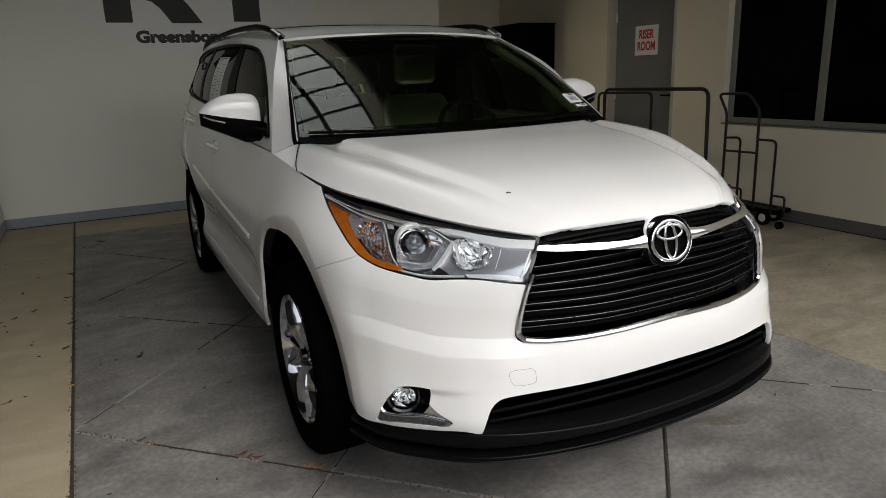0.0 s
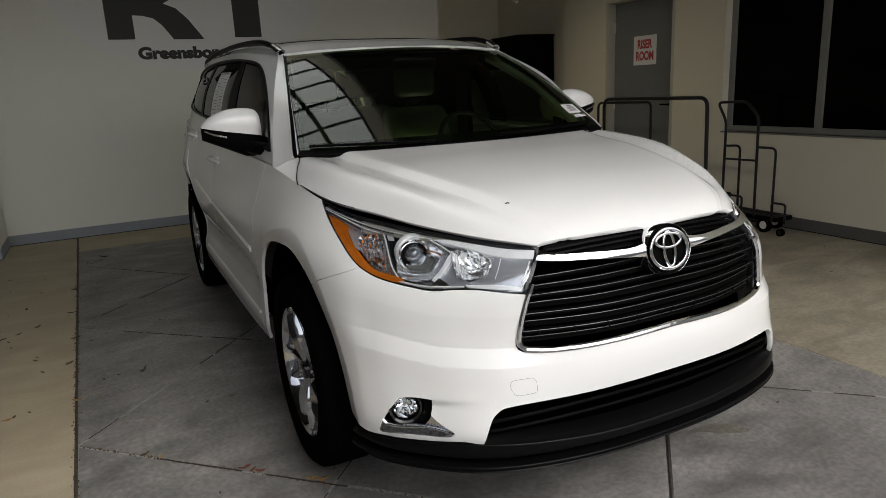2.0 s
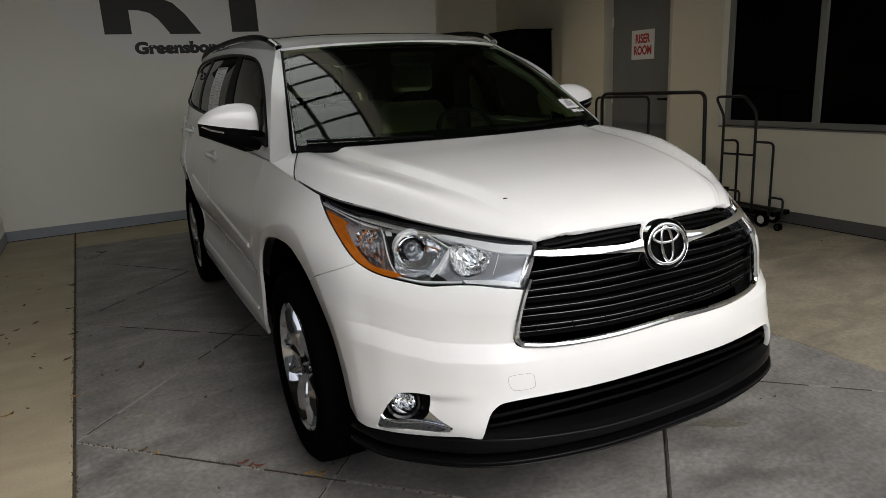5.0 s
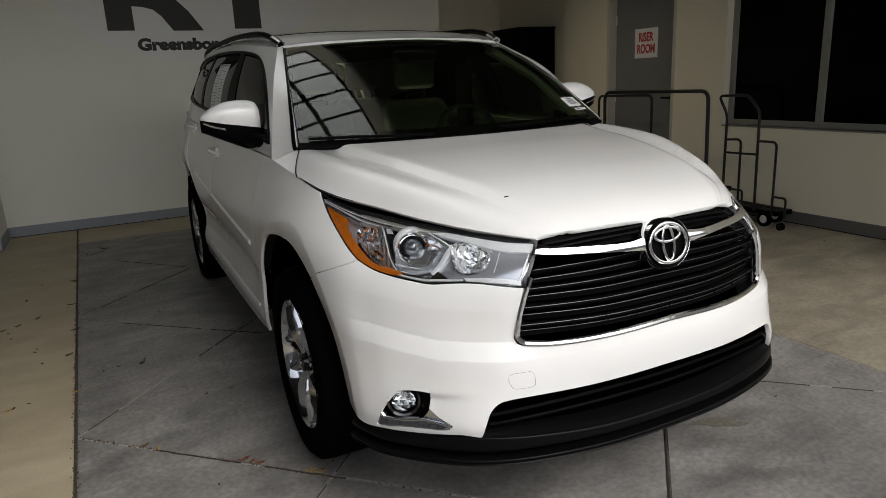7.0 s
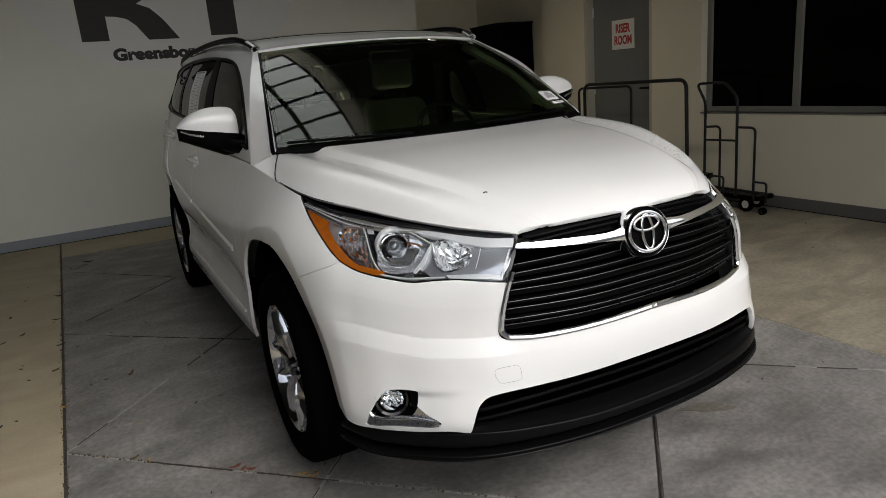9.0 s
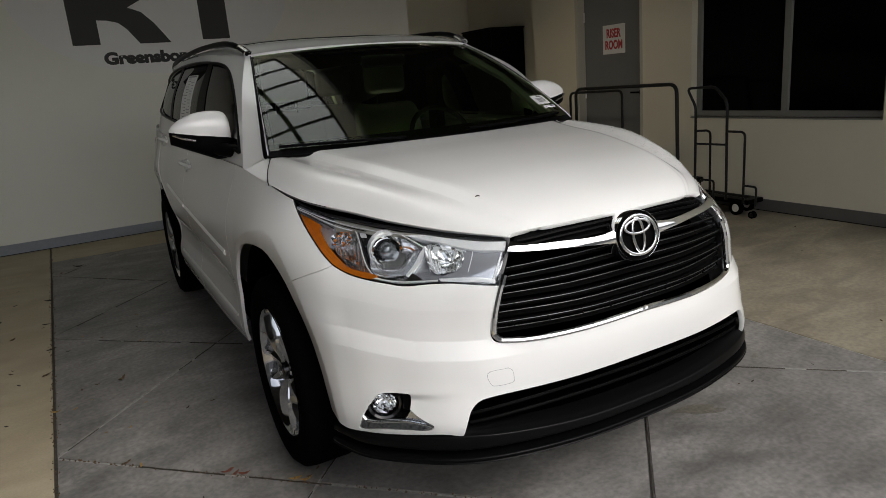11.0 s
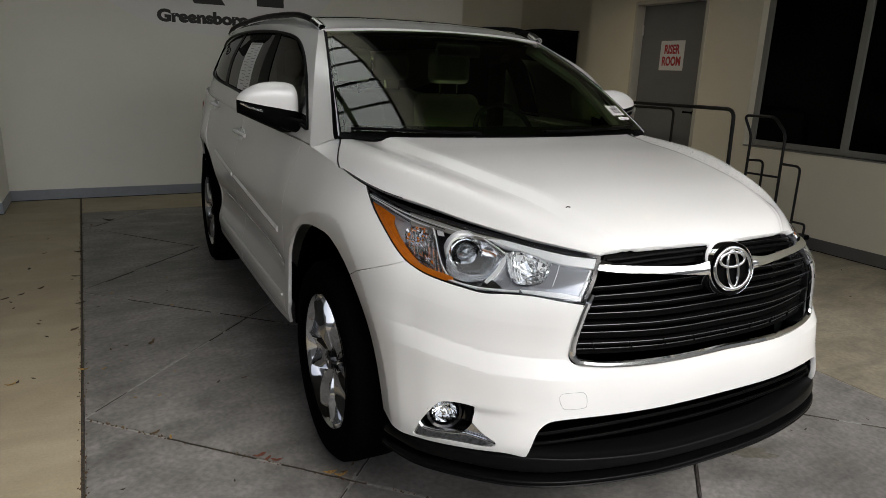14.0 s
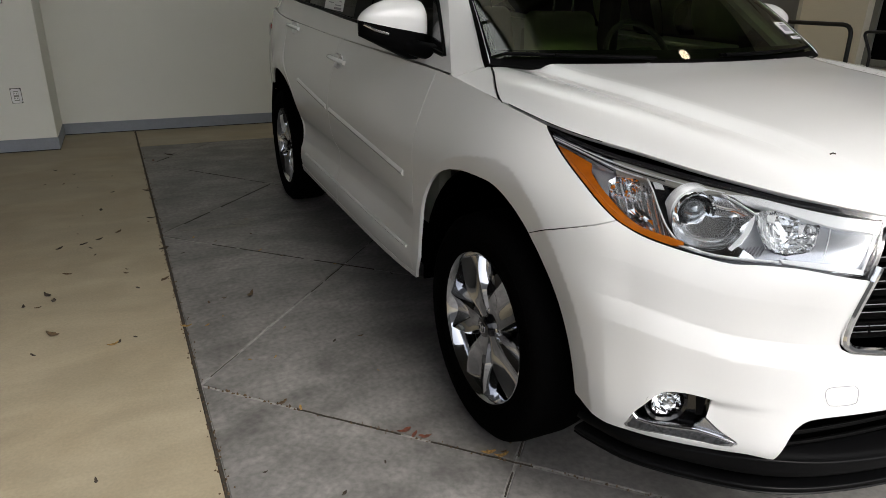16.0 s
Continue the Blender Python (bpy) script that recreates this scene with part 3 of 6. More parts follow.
BODY_BUMPER = [(0, -.955, .58), (.25, -.945, .58), (.5, -.885, .57), (.64, -.81, .57), (.755, -.70, .575), (.84, -.585, .59), (.89, -.43, .61), (.94, 0, .62),
               (.945, .47, .58), (.917, .9, .56), (.915, 1.6, .57), (.925, 2.3, .6), (.955, 2.79, .64), (.885, 3.28, .66), (.82, 3.63, .66), (.6, 3.87, .66), (0, 3.92, .66)]
BODY_MID = [(0, -.945, .70), (.25, -.93, .70), (.5, -.862, .70), (.635, -.785, .70), (.745, -.68, .705), (.83, -.555, .72), (.89, -.39, .74), (.945, 0, .76),
            (.95, .47, .72), (.95, .9, .71), (.95, 1.6, .73), (.955, 2.3, .76), (.962, 2.79, .80), (.895, 3.28, .82), (.825, 3.61, .82), (.6, 3.85, .82), (0, 3.9, .82)]
BODY_WAIST = [(0, -.925, .86), (.25, -.91, .855), (.472, -.862, .85), (.61, -.765, .835), (.72, -.64, .835), (.80, -.51, .85), (.868, -.34, .88), (.93, 0, .91),
              (.94, .47, .90), (.95, .9, .90), (.955, 1.6, .92), (.955, 2.3, .94), (.955, 2.79, .96), (.895, 3.28, .98), (.82, 3.58, .98), (.6, 3.82, .98), (0, 3.88, .98)]
BODY_SHOULDER = [(0, -.893, .97), (.22, -.872, .965), (.404, -.824, .955), (.53, -.70, .975), (.64, -.54, .998), (.72, -.38, 1.022), (.80, -.20, 1.045), (.84, 0, 1.075),
                 (.86, .42, 1.125), (.875, .9, 1.145), (.885, 1.6, 1.165), (.885, 2.3, 1.19), (.885, 2.79, 1.21), (.845, 3.28, 1.24), (.77, 3.54, 1.25), (.55, 3.76, 1.25), (0, 3.82, 1.25)]
# hood rows from the lip back: place and height on the centre line, the ridge of the raised middle (x, y, z), the side edge (x, y, z), drop beside the ridge, drop at the shoulder
HOOD_ROWS = [(-.893, .97, (.31, -.853, .963), (.404, -.824, .955), .002, .004), (-.80, 1.034, (.375, -.765, 1.018), (.53, -.70, .975), .006, .020), (-.62, 1.088, (.425, -.60, 1.076), (.64, -.54, .998), .011, .026),
             (-.42, 1.122, (.48, -.41, 1.110), (.72, -.38, 1.022), .014, .022), (-.2, 1.15, (.53, -.19, 1.139), (.80, -.20, 1.045), .015, .018), (-.02, 1.168, (.565, .02, 1.157), (.84, 0, 1.075), .015, .014),
             (.08, 1.18, (.60, .20, 1.176), (.86, .42, 1.125), .013, .010)]


def hood_row(y0, z0, ridge, edge, fall, drop):
    """One cross row: a gently domed middle up to the ridge, a short fall beside it, a level shoulder, then the drop to the fender."""
    c, e = np.array(ridge), np.array(edge)
    row = [(c[0] * t, y0 + (c[1] - y0) * t ** 2, z0 + (c[2] - z0) * t ** 2) for t in (0, .82, 1)]
    foot, shoulder = c + (e - c) * .24, c + (e - c) * .70
    return row + [(foot[0], foot[1], c[2] - fall), (shoulder[0], shoulder[1], c[2] - drop), tuple(e)]


HOOD = [hood_row(*r) for r in HOOD_ROWS]
ROOF = [[(0, .862, 1.626), (.22, .876, 1.625), (.42, .922, 1.620), (.55, .962, 1.613), (.635, .998, 1.604)],
        [(0, 1.25, 1.690), (.23, 1.25, 1.689), (.45, 1.26, 1.681), (.60, 1.27, 1.664), (.685, 1.28, 1.628)],
        [(0, 2, 1.738), (.24, 2, 1.735), (.47, 2, 1.723), (.62, 2, 1.704), (.70, 2, 1.666)],
        [(0, 3, 1.722), (.24, 3, 1.719), (.46, 3, 1.706), (.61, 3, 1.688), (.69, 3, 1.655)],
        [(0, 3.62, 1.645), (.22, 3.61, 1.643), (.42, 3.58, 1.63), (.55, 3.55, 1.613), (.60, 3.52, 1.59)]]
FLANK = [[(.86, .40, 1.130), (.757, .665, 1.425), (.635, .998, 1.604)],
         [(.868, .75, 1.145), (.79, .93, 1.425), (.685, 1.28, 1.628)],
         [(.885, 1.6, 1.165), (.82, 1.6, 1.435), (.70, 1.65, 1.655)],
         [(.885, 2.3, 1.19), (.82, 2.3, 1.452), (.70, 2.3, 1.668)],
         [(.868, 2.95, 1.22), (.795, 2.95, 1.46), (.68, 3.0, 1.652)],
         [(.78, 3.5, 1.25), (.69, 3.45, 1.45), (.57, 3.48, 1.585)]]


class Net:
    """A smooth surface through a grid of points, at net(u, v): u along a row, v from row to row."""

    def __init__(self, rows):
        self.p = np.array(rows, float)
        self.top = (self.p.shape[1] - 1, self.p.shape[0] - 1)

    @staticmethod
    def _weights(t, n):
        i = np.clip(np.floor(t).astype(int), 0, n - 1)
        f = (t - i)[:, None]
        w = np.hstack([-f + 2 * f ** 2 - f ** 3, 2 - 5 * f ** 2 + 3 * f ** 3, f + 4 * f ** 2 - 3 * f ** 3, -f ** 2 + f ** 3]) / 2
        return i, w

    def __call__(self, u, v):
        u, v = np.atleast_1d(np.asarray(u, float)), np.atleast_1d(np.asarray(v, float))
        a = self.p
        a = np.concatenate([2 * a[:1] - a[1:2], a, 2 * a[-1:] - a[-2:-1]])
        left = a[:, 1:2] * (-1, 1, 1) if np.allclose(a[:, 0, 0], 0) else 2 * a[:, :1] - a[:, 1:2]
        right = a[:, -2:-1] * (-1, 1, 1) if np.allclose(a[:, -1, 0], 0) else 2 * a[:, -1:] - a[:, -2:-1]
        a = np.concatenate([left, a, right], axis=1)
        i, wu = self._weights(u, self.top[0])
        j, wv = self._weights(v, self.top[1])
        out = np.zeros((len(u), 3))
        for m in range(4):
            for n in range(4):
                out += (wv[:, n] * wu[:, m])[:, None] * a[j + n, i + m]
        return out

    def normal(self, u, v, h=0.01):
        u, v = np.atleast_1d(np.asarray(u, float)), np.atleast_1d(np.asarray(v, float))
        n = np.cross(self(u + h, v) - self(u - h, v), self(u, v + h) - self(u, v - h))
        return n / np.maximum(np.linalg.norm(n, axis=1), 1e-9)[:, None]

    def find(self, points, axes, span=None):
        """The (u, v) whose coordinates on those two axes (such as (0, 2) for x and z) are the given ones."""
        u0, u1 = span or (0, self.top[0])
        gu, gv = np.meshgrid(np.linspace(u0, u1, 90), np.linspace(0, self.top[1], 50))
        gu, gv = gu.ravel(), gv.ravel()
        grid = self(gu, gv)[:, axes]
        found = []
        for q in np.array(points, float):
            k = np.argmin(((grid - q) ** 2).sum(1))
            w = np.array([gu[k], gv[k]])
            for _ in range(8):
                at = self(w[:1], w[1:])[0, axes]
                du = (self(w[:1] + .01, w[1:])[0, axes] - at) / .01
                dv = (self(w[:1], w[1:] + .01)[0, axes] - at) / .01
                jac = np.array([du, dv]).T
                step = np.linalg.lstsq(jac, q - at, rcond=1e-3)[0]
                w = w + np.clip(step, -.4, .4)
            found.append(w)
        return np.array(found)


class Screen(Net):
    """The windshield: an even bow from side to side, leaning back in an even curve."""

    # half width, middle y and z, edge y and z at the foot, half way up and at the top
    ROWS = np.array([(.785, .125, 1.186, .285, 1.184), (.70, .48, 1.432, .625, 1.418), (.612, .862, 1.622, .992, 1.601)])

    def __init__(self):
        self.top = (4, 2)

    def __call__(self, u, v):
        u, v = np.atleast_1d(np.asarray(u, float)), np.atleast_1d(np.asarray(v, float))
        s = np.sign(u) * (np.abs(u) / 4 + .58 * np.abs(u) / 4 * (1 - np.abs(u) / 4))
        w = np.column_stack([(v - 1) * (v - 2) / 2, v * (2 - v), v * (v - 1) / 2]) @ self.ROWS
        return np.column_stack([w[:, 0] * s, w[:, 1] + (w[:, 3] - w[:, 1]) * s ** 2, w[:, 2] + (w[:, 4] - w[:, 2]) * s ** 2])


body_net = Net([BODY_SILL, BODY_LOW, BODY_BUMPER, BODY_MID, BODY_WAIST, BODY_SHOULDER])
hood_net, shield_net, roof_net = Net(HOOD), Screen(), Net(ROOF)
flank_net = Net(np.array(FLANK).transpose(1, 0, 2))
edge_v = np.linspace(0, 2, 7)
shield_edge, flank_edge = shield_net(np.full(7, 3.97), edge_v), flank_net(np.zeros(7), edge_v)
mid_edge = (shield_edge + flank_edge) / 2
mid_edge += np.column_stack([np.full(7, -.002), np.full(7, -.006), np.full(7, -.002)]) * np.array([.3, 1, 1, 1, 1, 1, .3])[:, None]
foot_uv = hood_net.find([(.772, .285), (.812, .325), (.853, .365)], [0, 1])
foot = hood_net(foot_uv[:, 0], foot_uv[:, 1]) - np.array((0, 0, .003))
pillar_net = Net(np.vstack([foot[None], np.stack([shield_edge, mid_edge, flank_edge], axis=1)]))


# ---- car ----
def inside(poly, pts):
    """Which points lie in the polygon."""
    x, y = pts[:, 0], pts[:, 1]
    res = np.zeros(len(pts), bool)
    n = len(poly)
    for k in range(n):
        (x0, y0), (x1, y1) = poly[k], poly[(k + 1) % n]
        if y0 == y1:
            continue
        hit = ((y0 > y) != (y1 > y)) & (x < (x1 - x0) * (y - y0) / (y1 - y0) + x0)
        res ^= hit
    return res


def flowing(points, corners, closed=True, step=0.09):
    """A line through points, curved between the listed corners, cut to short steps."""
    p = np.array(points, float)
    n = len(p)
    corners = sorted(corners)
    if not closed:
        corners = sorted({0, n - 1, *corners})
    runs = []
    for k, c in enumerate(corners):
        if k + 1 < len(corners):
            runs.append(list(range(c, corners[k + 1] + 1)))
        elif closed:
            runs.append([j % n for j in range(c, corners[0] + n + 1)])
    out = []
    for run in runs:
        q = p[run]
        q = np.vstack([2 * q[0] - q[1], q, 2 * q[-1] - q[-2]])
        for a, b, c, d in zip(q, q[1:], q[2:], q[3:]):
            m = max(1, int(np.ceil(np.linalg.norm(c - b) / step)))
            for j in range(m):
                t = j / m
                out.append(0.5 * (2 * b + (c - a) * t + (2 * a - 5 * b + 4 * c - d) * t * t + (3 * b - a - 3 * c + d) * t ** 3))
    if not closed:
        out.append(p[-1])
    return np.array(out)


def shell(name, net, outline, mat, parent, holes=(), step=(0.12, 0.16), sides="both", rim=0.012, off=0.0, label="", relief=None):
    """A panel cut out of a smooth car surface, with folded-in edges. sides: both (one mesh), right, left or pair (one mesh each)."""
    from mathutils.geometry import delaunay_2d_cdt
    loops = [np.array(outline, float)] + [np.array(h, float) for h in holes]
    lo, hi = loops[0].min(0), loops[0].max(0)
    gu, gv = np.meshgrid(np.arange(lo[0], hi[0] + step[0], step[0]), np.arange(lo[1], hi[1] + step[1], step[1]))
    grid = np.column_stack([gu.ravel(), gv.ravel()])
    keep = inside(loops[0], grid)
    for h in loops[1:]:
        keep &= ~inside(h, grid)
    edge = np.vstack([np.vstack([(a * (1 - t) + b * t) for a, b in zip(l, np.roll(l, -1, 0)) for t in (0.0, 0.5)]) for l in loops])
    scale = np.array(step)
    for s in range(0, len(grid), 4000):
        d = ((grid[s:s + 4000, None] / scale - edge[None] / scale) ** 2).sum(2).min(1)
        keep[s:s + 4000] &= d > 0.16
    verts, edges = [], []
    for l in loops:
        n0 = len(verts)
        verts += [Vector(p) for p in l]
        edges += [(n0 + k, n0 + (k + 1) % len(l)) for k in range(len(l))]
    verts += [Vector(p) for p in grid[keep]]
    v2, _, f2, _, _, _ = delaunay_2d_cdt(verts, edges, [], 0, 1e-6)
    v2 = np.array([tuple(v) for v in v2])
    f2 = np.array([f for f in f2 if len(f) == 3])
    mid = v2[f2].mean(1)
    ok = inside(loops[0], mid)
    for h in loops[1:]:
        ok &= ~inside(h, mid)
    f2 = f2[ok]
    a, b, c = v2[f2[:, 0]], v2[f2[:, 1]], v2[f2[:, 2]]
    turn = (b[:, 0] - a[:, 0]) * (c[:, 1] - a[:, 1]) - (b[:, 1] - a[:, 1]) * (c[:, 0] - a[:, 0])
    f2[turn < 0] = f2[turn < 0][:, ::-1]
    f2 = f2[np.abs(turn) > 1e-9]
    u, v = v2[:, 0], v2[:, 1]

    def place(uu, vv):
        q = net(uu, vv)
        if off or relief is not None:
            q = q + net.normal(uu, vv) * (off + (relief(uu, vv, net(uu, vv)) if relief is not None else 0))[..., None] if relief is not None else q + net.normal(uu, vv) * off
        return q
    co = place(u, v)
    if relief is None:
        nor = net.normal(u, v)
    else:
        h = 0.008
        nor = np.cross(place(u + h, v) - place(u - h, v), place(u, v + h) - place(u, v - h))
        nor /= np.maximum(np.linalg.norm(nor, axis=1), 1e-9)[:, None]
    count = {}
    for t in f2:
        for k in range(3):
            e = (t[k], t[(k + 1) % 3])
            if (e[1], e[0]) in count:
                count.pop((e[1], e[0]))
            else:
                count[e] = 1
    border = [e for e in count if not (abs(co[e[0], 0]) < 2e-4 and abs(co[e[1], 0]) < 2e-4)]

    def half(flip):
        s = np.array((-1, 1, 1)) if flip else np.array((1, 1, 1))
        vs, ns = [tuple(q) for q in co * s], nor * s
        faces = [tuple(int(i) for i in (t[::-1] if flip else t)) for t in f2]
        loop_n = [tuple(ns[i]) for f in faces for i in f]
        for i, j in border:
            if not rim:
                break
            w = [co[i], co[j], co[j] - nor[j] * rim, co[i] - nor[i] * rim]
            m = (nor[i] + nor[j]) / 2
            fn = np.cross(w[1] - w[0], -m)
            fn = fn / max(np.linalg.norm(fn), 1e-9)
            n0 = len(vs)
            vs += [tuple(q * s) for q in w]
            quad = (n0 + 1, n0, n0 + 3, n0 + 2)
            faces.append(quad[::-1] if flip else quad)
            # rounded fold: the outer edge takes a slanted normal
            for q in faces[-1]:
                base = -fn
                tilt = base + (m * 0.8 if q in (n0, n0 + 1) else 0)
                tilt = tilt / np.linalg.norm(tilt)
                loop_n.append(tuple(tilt * s))
        return vs, faces, loop_n
    sets = {"both": [("", (0, 1))], "right": [("", (1,))], "left": [("", (0,))], "pair": [("", (1,)), ("", (0,))]}[sides]
    made = []
    for _, flips in sets:
        vs, faces, ln = [], [], []
        for fl in flips:
            a_, b_, c_ = half(fl)
            faces += [tuple(i + len(vs) for i in f) for f in b_]
            vs += a_
            ln += c_
        me = bpy.data.meshes.new(name)
        me.from_pydata(vs, [], faces)
        me.materials.append(mat)
        for p in me.polygons:
            p.use_smooth = True
        me.normals_split_custom_set(ln)
        ob = new(name, me)
        ob.parent = parent
        if label:
            tagged(ob, label=label)
        made.append(ob)
    return made if len(made) > 1 else made[0]


FRONT, SIDE = (0, 2), (1, 2)


def on_front(points):
    return [tuple(w) for w in body_net.find(points, list(FRONT), (0, 6.3))]


def on_side(points):
    return [tuple(w) for w in body_net.find(points, list(SIDE), (5.8, 14))]


def arch(y0, front_pow, rear_pow, half, rise, half_rear, a0, a1, n=14):
    """The wheel opening's edge round (y0, 0.375), by angle from the front (0) over the top to the rear (180)."""
    out = []
    for k in range(n):
        t = radians(a0 + (a1 - a0) * k / (n - 1))
        c, s = math.cos(t), math.sin(t)
        e = 2 / (front_pow if c > 0 else rear_pow)
        out.append((y0 - (half if c > 0 else half_rear) * math.copysign(abs(c) ** e, c), 0.375 + rise * math.copysign(abs(s) ** e, s)))
    return out


suv = thing("suv", "pearl white mid-size sport utility vehicle parked in the covered bay", "car")
SUV_AT, SUV_LONG = Vector((.026, -.03, 0)), 1.025
suv.matrix_world = Matrix.Translation(SUV_AT) @ Matrix.Diagonal((1, SUV_LONG, 1, 1))

# outlines shared by neighbouring panels
LAMP_TOP = [(6.45, 4.95), (5.80, 4.90), (5.23, 4.88), (4.57, 4.90), (3.70, 4.93), (3.29, 4.93), (2.83, 4.95), (2.37, 4.97), (2.02, 4.96)]
LAMP_INNER = [(1.985, 4.40), (2.015, 3.872)]
LAMP_LOW = [(2.68, 4.031), (3.013, 4.062), (3.341, 4.046), (3.596, 4.01), (3.827, 4.006), (4.06, 4.02), (4.498, 4.027), (4.965, 4.041), (5.365, 4.104)]
LAMP_OUT = [(5.63, 4.23), (5.88, 4.42), (6.14, 4.65), (6.35, 4.86)]
lamp_line = flowing(LAMP_TOP + LAMP_INNER + LAMP_LOW + LAMP_OUT, [0, 8, 10], True, 0.12)
GRILLE_SIDE = on_front([(.490, .800), (.509, .715), (.511, .680), (.495, .664)])
GRILLE_LOW = on_front([(.44, .657), (.36, .655), (.24, .658), (.10, .662), (.0, .664)])
INTAKE = on_front([(.0, .520), (.15, .519), (.29, .516), (.464, .512), (.54, .507), (.574, .498), (.599, .471), (.614, .430), (.622, .392)])
LOWER = on_front([(.672, .400), (.735, .389), (.808, .382), (.849, .374), (.872, .374)])
ARCH_SIZE = (.437, .492, .475)
ARCH_FRONT = on_side(arch(0, 1.62, 2.9, *ARCH_SIZE, 3, 57, 9))
ARCH_REST = on_side(arch(0, 1.62, 2.9, *ARCH_SIZE, 57, 177, 20))
FOG = flowing(on_front([(.852, .389), (.846, .433), (.830, .472), (.812, .503), (.797, .516), (.771, .522), (.745, .522), (.732, .520), (.742, .472), (.721, .448), (.694, .428), (.699, .412), (.719, .406), (.758, .404), (.801, .399), (.831, .388), (.847, .381)])[::-1], [0, 5, 8, 9, 16], True, 0.06)
LAMP_LOW_END = (5.365, 4.104)
WING_SEAM = [(6.30, 3.41), (6.02, 3.685), (5.72, 3.895)]
bumper_line = np.vstack([flowing(INTAKE, [0, 8], False), flowing(INTAKE[-1:] + LOWER + [ARCH_FRONT[0]], [0, 6], False)[1:], flowing(ARCH_FRONT, [], False)[1:],
                         flowing([ARCH_FRONT[-1]] + WING_SEAM + [LAMP_LOW_END], [], False)[1:], flowing(LAMP_LOW[::-1] + [LAMP_INNER[1]], [], False)[1:],
                         flowing([LAMP_INNER[1]] + GRILLE_SIDE + GRILLE_LOW, [], False)[1:], flowing([GRILLE_LOW[-1], INTAKE[0]], [], False)[1:-1]])


def gap_inset(net, line, d):
    """The outline drawn in by d metres, for a shut line."""
    p = np.array(line, float)
    tu = (net(p[:, 0] + .02, p[:, 1]) - net(p[:, 0] - .02, p[:, 1])) / .04
    tv = (net(p[:, 0], p[:, 1] + .02) - net(p[:, 0], p[:, 1] - .02)) / .04
    su, sv = np.linalg.norm(tu, axis=1), np.linalg.norm(tv, axis=1)
    q = p * np.column_stack([su, sv]) * 0 + p
    nxt, prv = np.roll(p, -1, 0), np.roll(p, 1, 0)
    d1, d2 = (nxt - p) * np.column_stack([su, sv]), (p - prv) * np.column_stack([su, sv])
    d1 /= np.maximum(np.linalg.norm(d1, axis=1), 1e-9)[:, None]
    d2 /= np.maximum(np.linalg.norm(d2, axis=1), 1e-9)[:, None]
    t = d1 + d2
    t /= np.maximum(np.linalg.norm(t, axis=1), 1e-9)[:, None]
    area = 0.5 * np.sum(p[:, 0] * np.roll(p[:, 1], -1) - np.roll(p[:, 0], -1) * p[:, 1])
    n = np.column_stack([-t[:, 1], t[:, 0]]) * (1 if area > 0 else -1)
    q = p + n * d / np.column_stack([su, sv])
    mid = np.abs(p[:, 0]) < 1e-6
    q[mid, 0] = 0
    return q


def panel(name, net, line, mat=None, gap=0.002, **kw):
    return shell(name, net, gap_inset(net, line, gap), mat or PAINT, kw.pop("parent", suv), **kw)


def arch_band(p, y0, half, rise, half_rear, pw_front, pw_rear):
    """Relief of the bevelled flange: a crease a hand's width out, falling in to the wheel opening."""
    y, z = p[:, 1] - y0, np.maximum(p[:, 2] - .375, 0)
    pw = np.where(y < 0, pw_front, pw_rear)
    rho = ((np.abs(y) / np.where(y < 0, half, half_rear)) ** pw + (z / rise) ** pw) ** (1 / pw)
    d = (rho - 1) * (half + rise) / 2
    wide = .080 - .055 * np.clip((y + .12) / .40, 0, 1)
    fade = 1 - np.clip((y - .10) / .30, 0, 1)
    return fade * np.where(d < wide, .008 - .019 * np.clip(1 - d / wide, 0, 1), .008 * np.exp(-((d - wide) / .10) ** 2))


def bumper_relief(u, v, p):
    """The shelf and crease across the bumper's corners, and the flared wheel lip."""
    x, z = np.abs(p[:, 0]), p[:, 2]
    crease = .622 + .025 * np.clip((x - .70) / .13, 0, 1)
    low = np.exp(-((crease - z) / .085) ** 2)
    high = 1 - np.clip((z - crease) / .055, 0, 1) * 1.9 + np.clip((z - crease - .055) / .09, 0, 1) * .9
    shape = np.where(z < crease, low, high) * np.clip((x - .36) / .2, .25, 1)
    # scoop running inboard from the fog lamp, under a crisp shelf
    edge = .531 - .10 * np.clip(x - .621, 0, 1)
    scoop = (1 / (1 + np.exp((z - edge + .008) / .004))) * np.clip((z - .40) / .10, 0, 1) * np.clip((x - .60) / .13, 0, 1) ** 1.5 * np.clip((.80 - x) / .04, 0, 1)
    return .0070 * shape * (1 - np.clip((u - 5.1) / .8, 0, 1)) - .011 * scoop + arch_band(p, 0, *ARCH_SIZE, 1.62, 2.9) * np.clip((u - 5.0) / .6, 0, 1)


def fender_relief(u, v, p):
    return arch_band(p, 0, *ARCH_SIZE, 1.62, 2.9)


def quarter_relief(u, v, p):
    return arch_band(p, 2.805, .505, .515, .505, 2.4, 2.2)


def door_relief(u, v, p):
    """A pressed step low on the doors."""
    z, y = p[:, 2], p[:, 1]
    line = .60 + .05 * (y - .55) / 1.8
    return -.012 / (1 + np.exp((z - line) / .012)) * np.clip((z - .40) / .12, 0, 1)


panel("front_bumper", body_net, bumper_line, holes=[FOG], step=(0.03, 0.03), rim=0.016, gap=0.001, relief=bumper_relief, label="white front bumper cover")

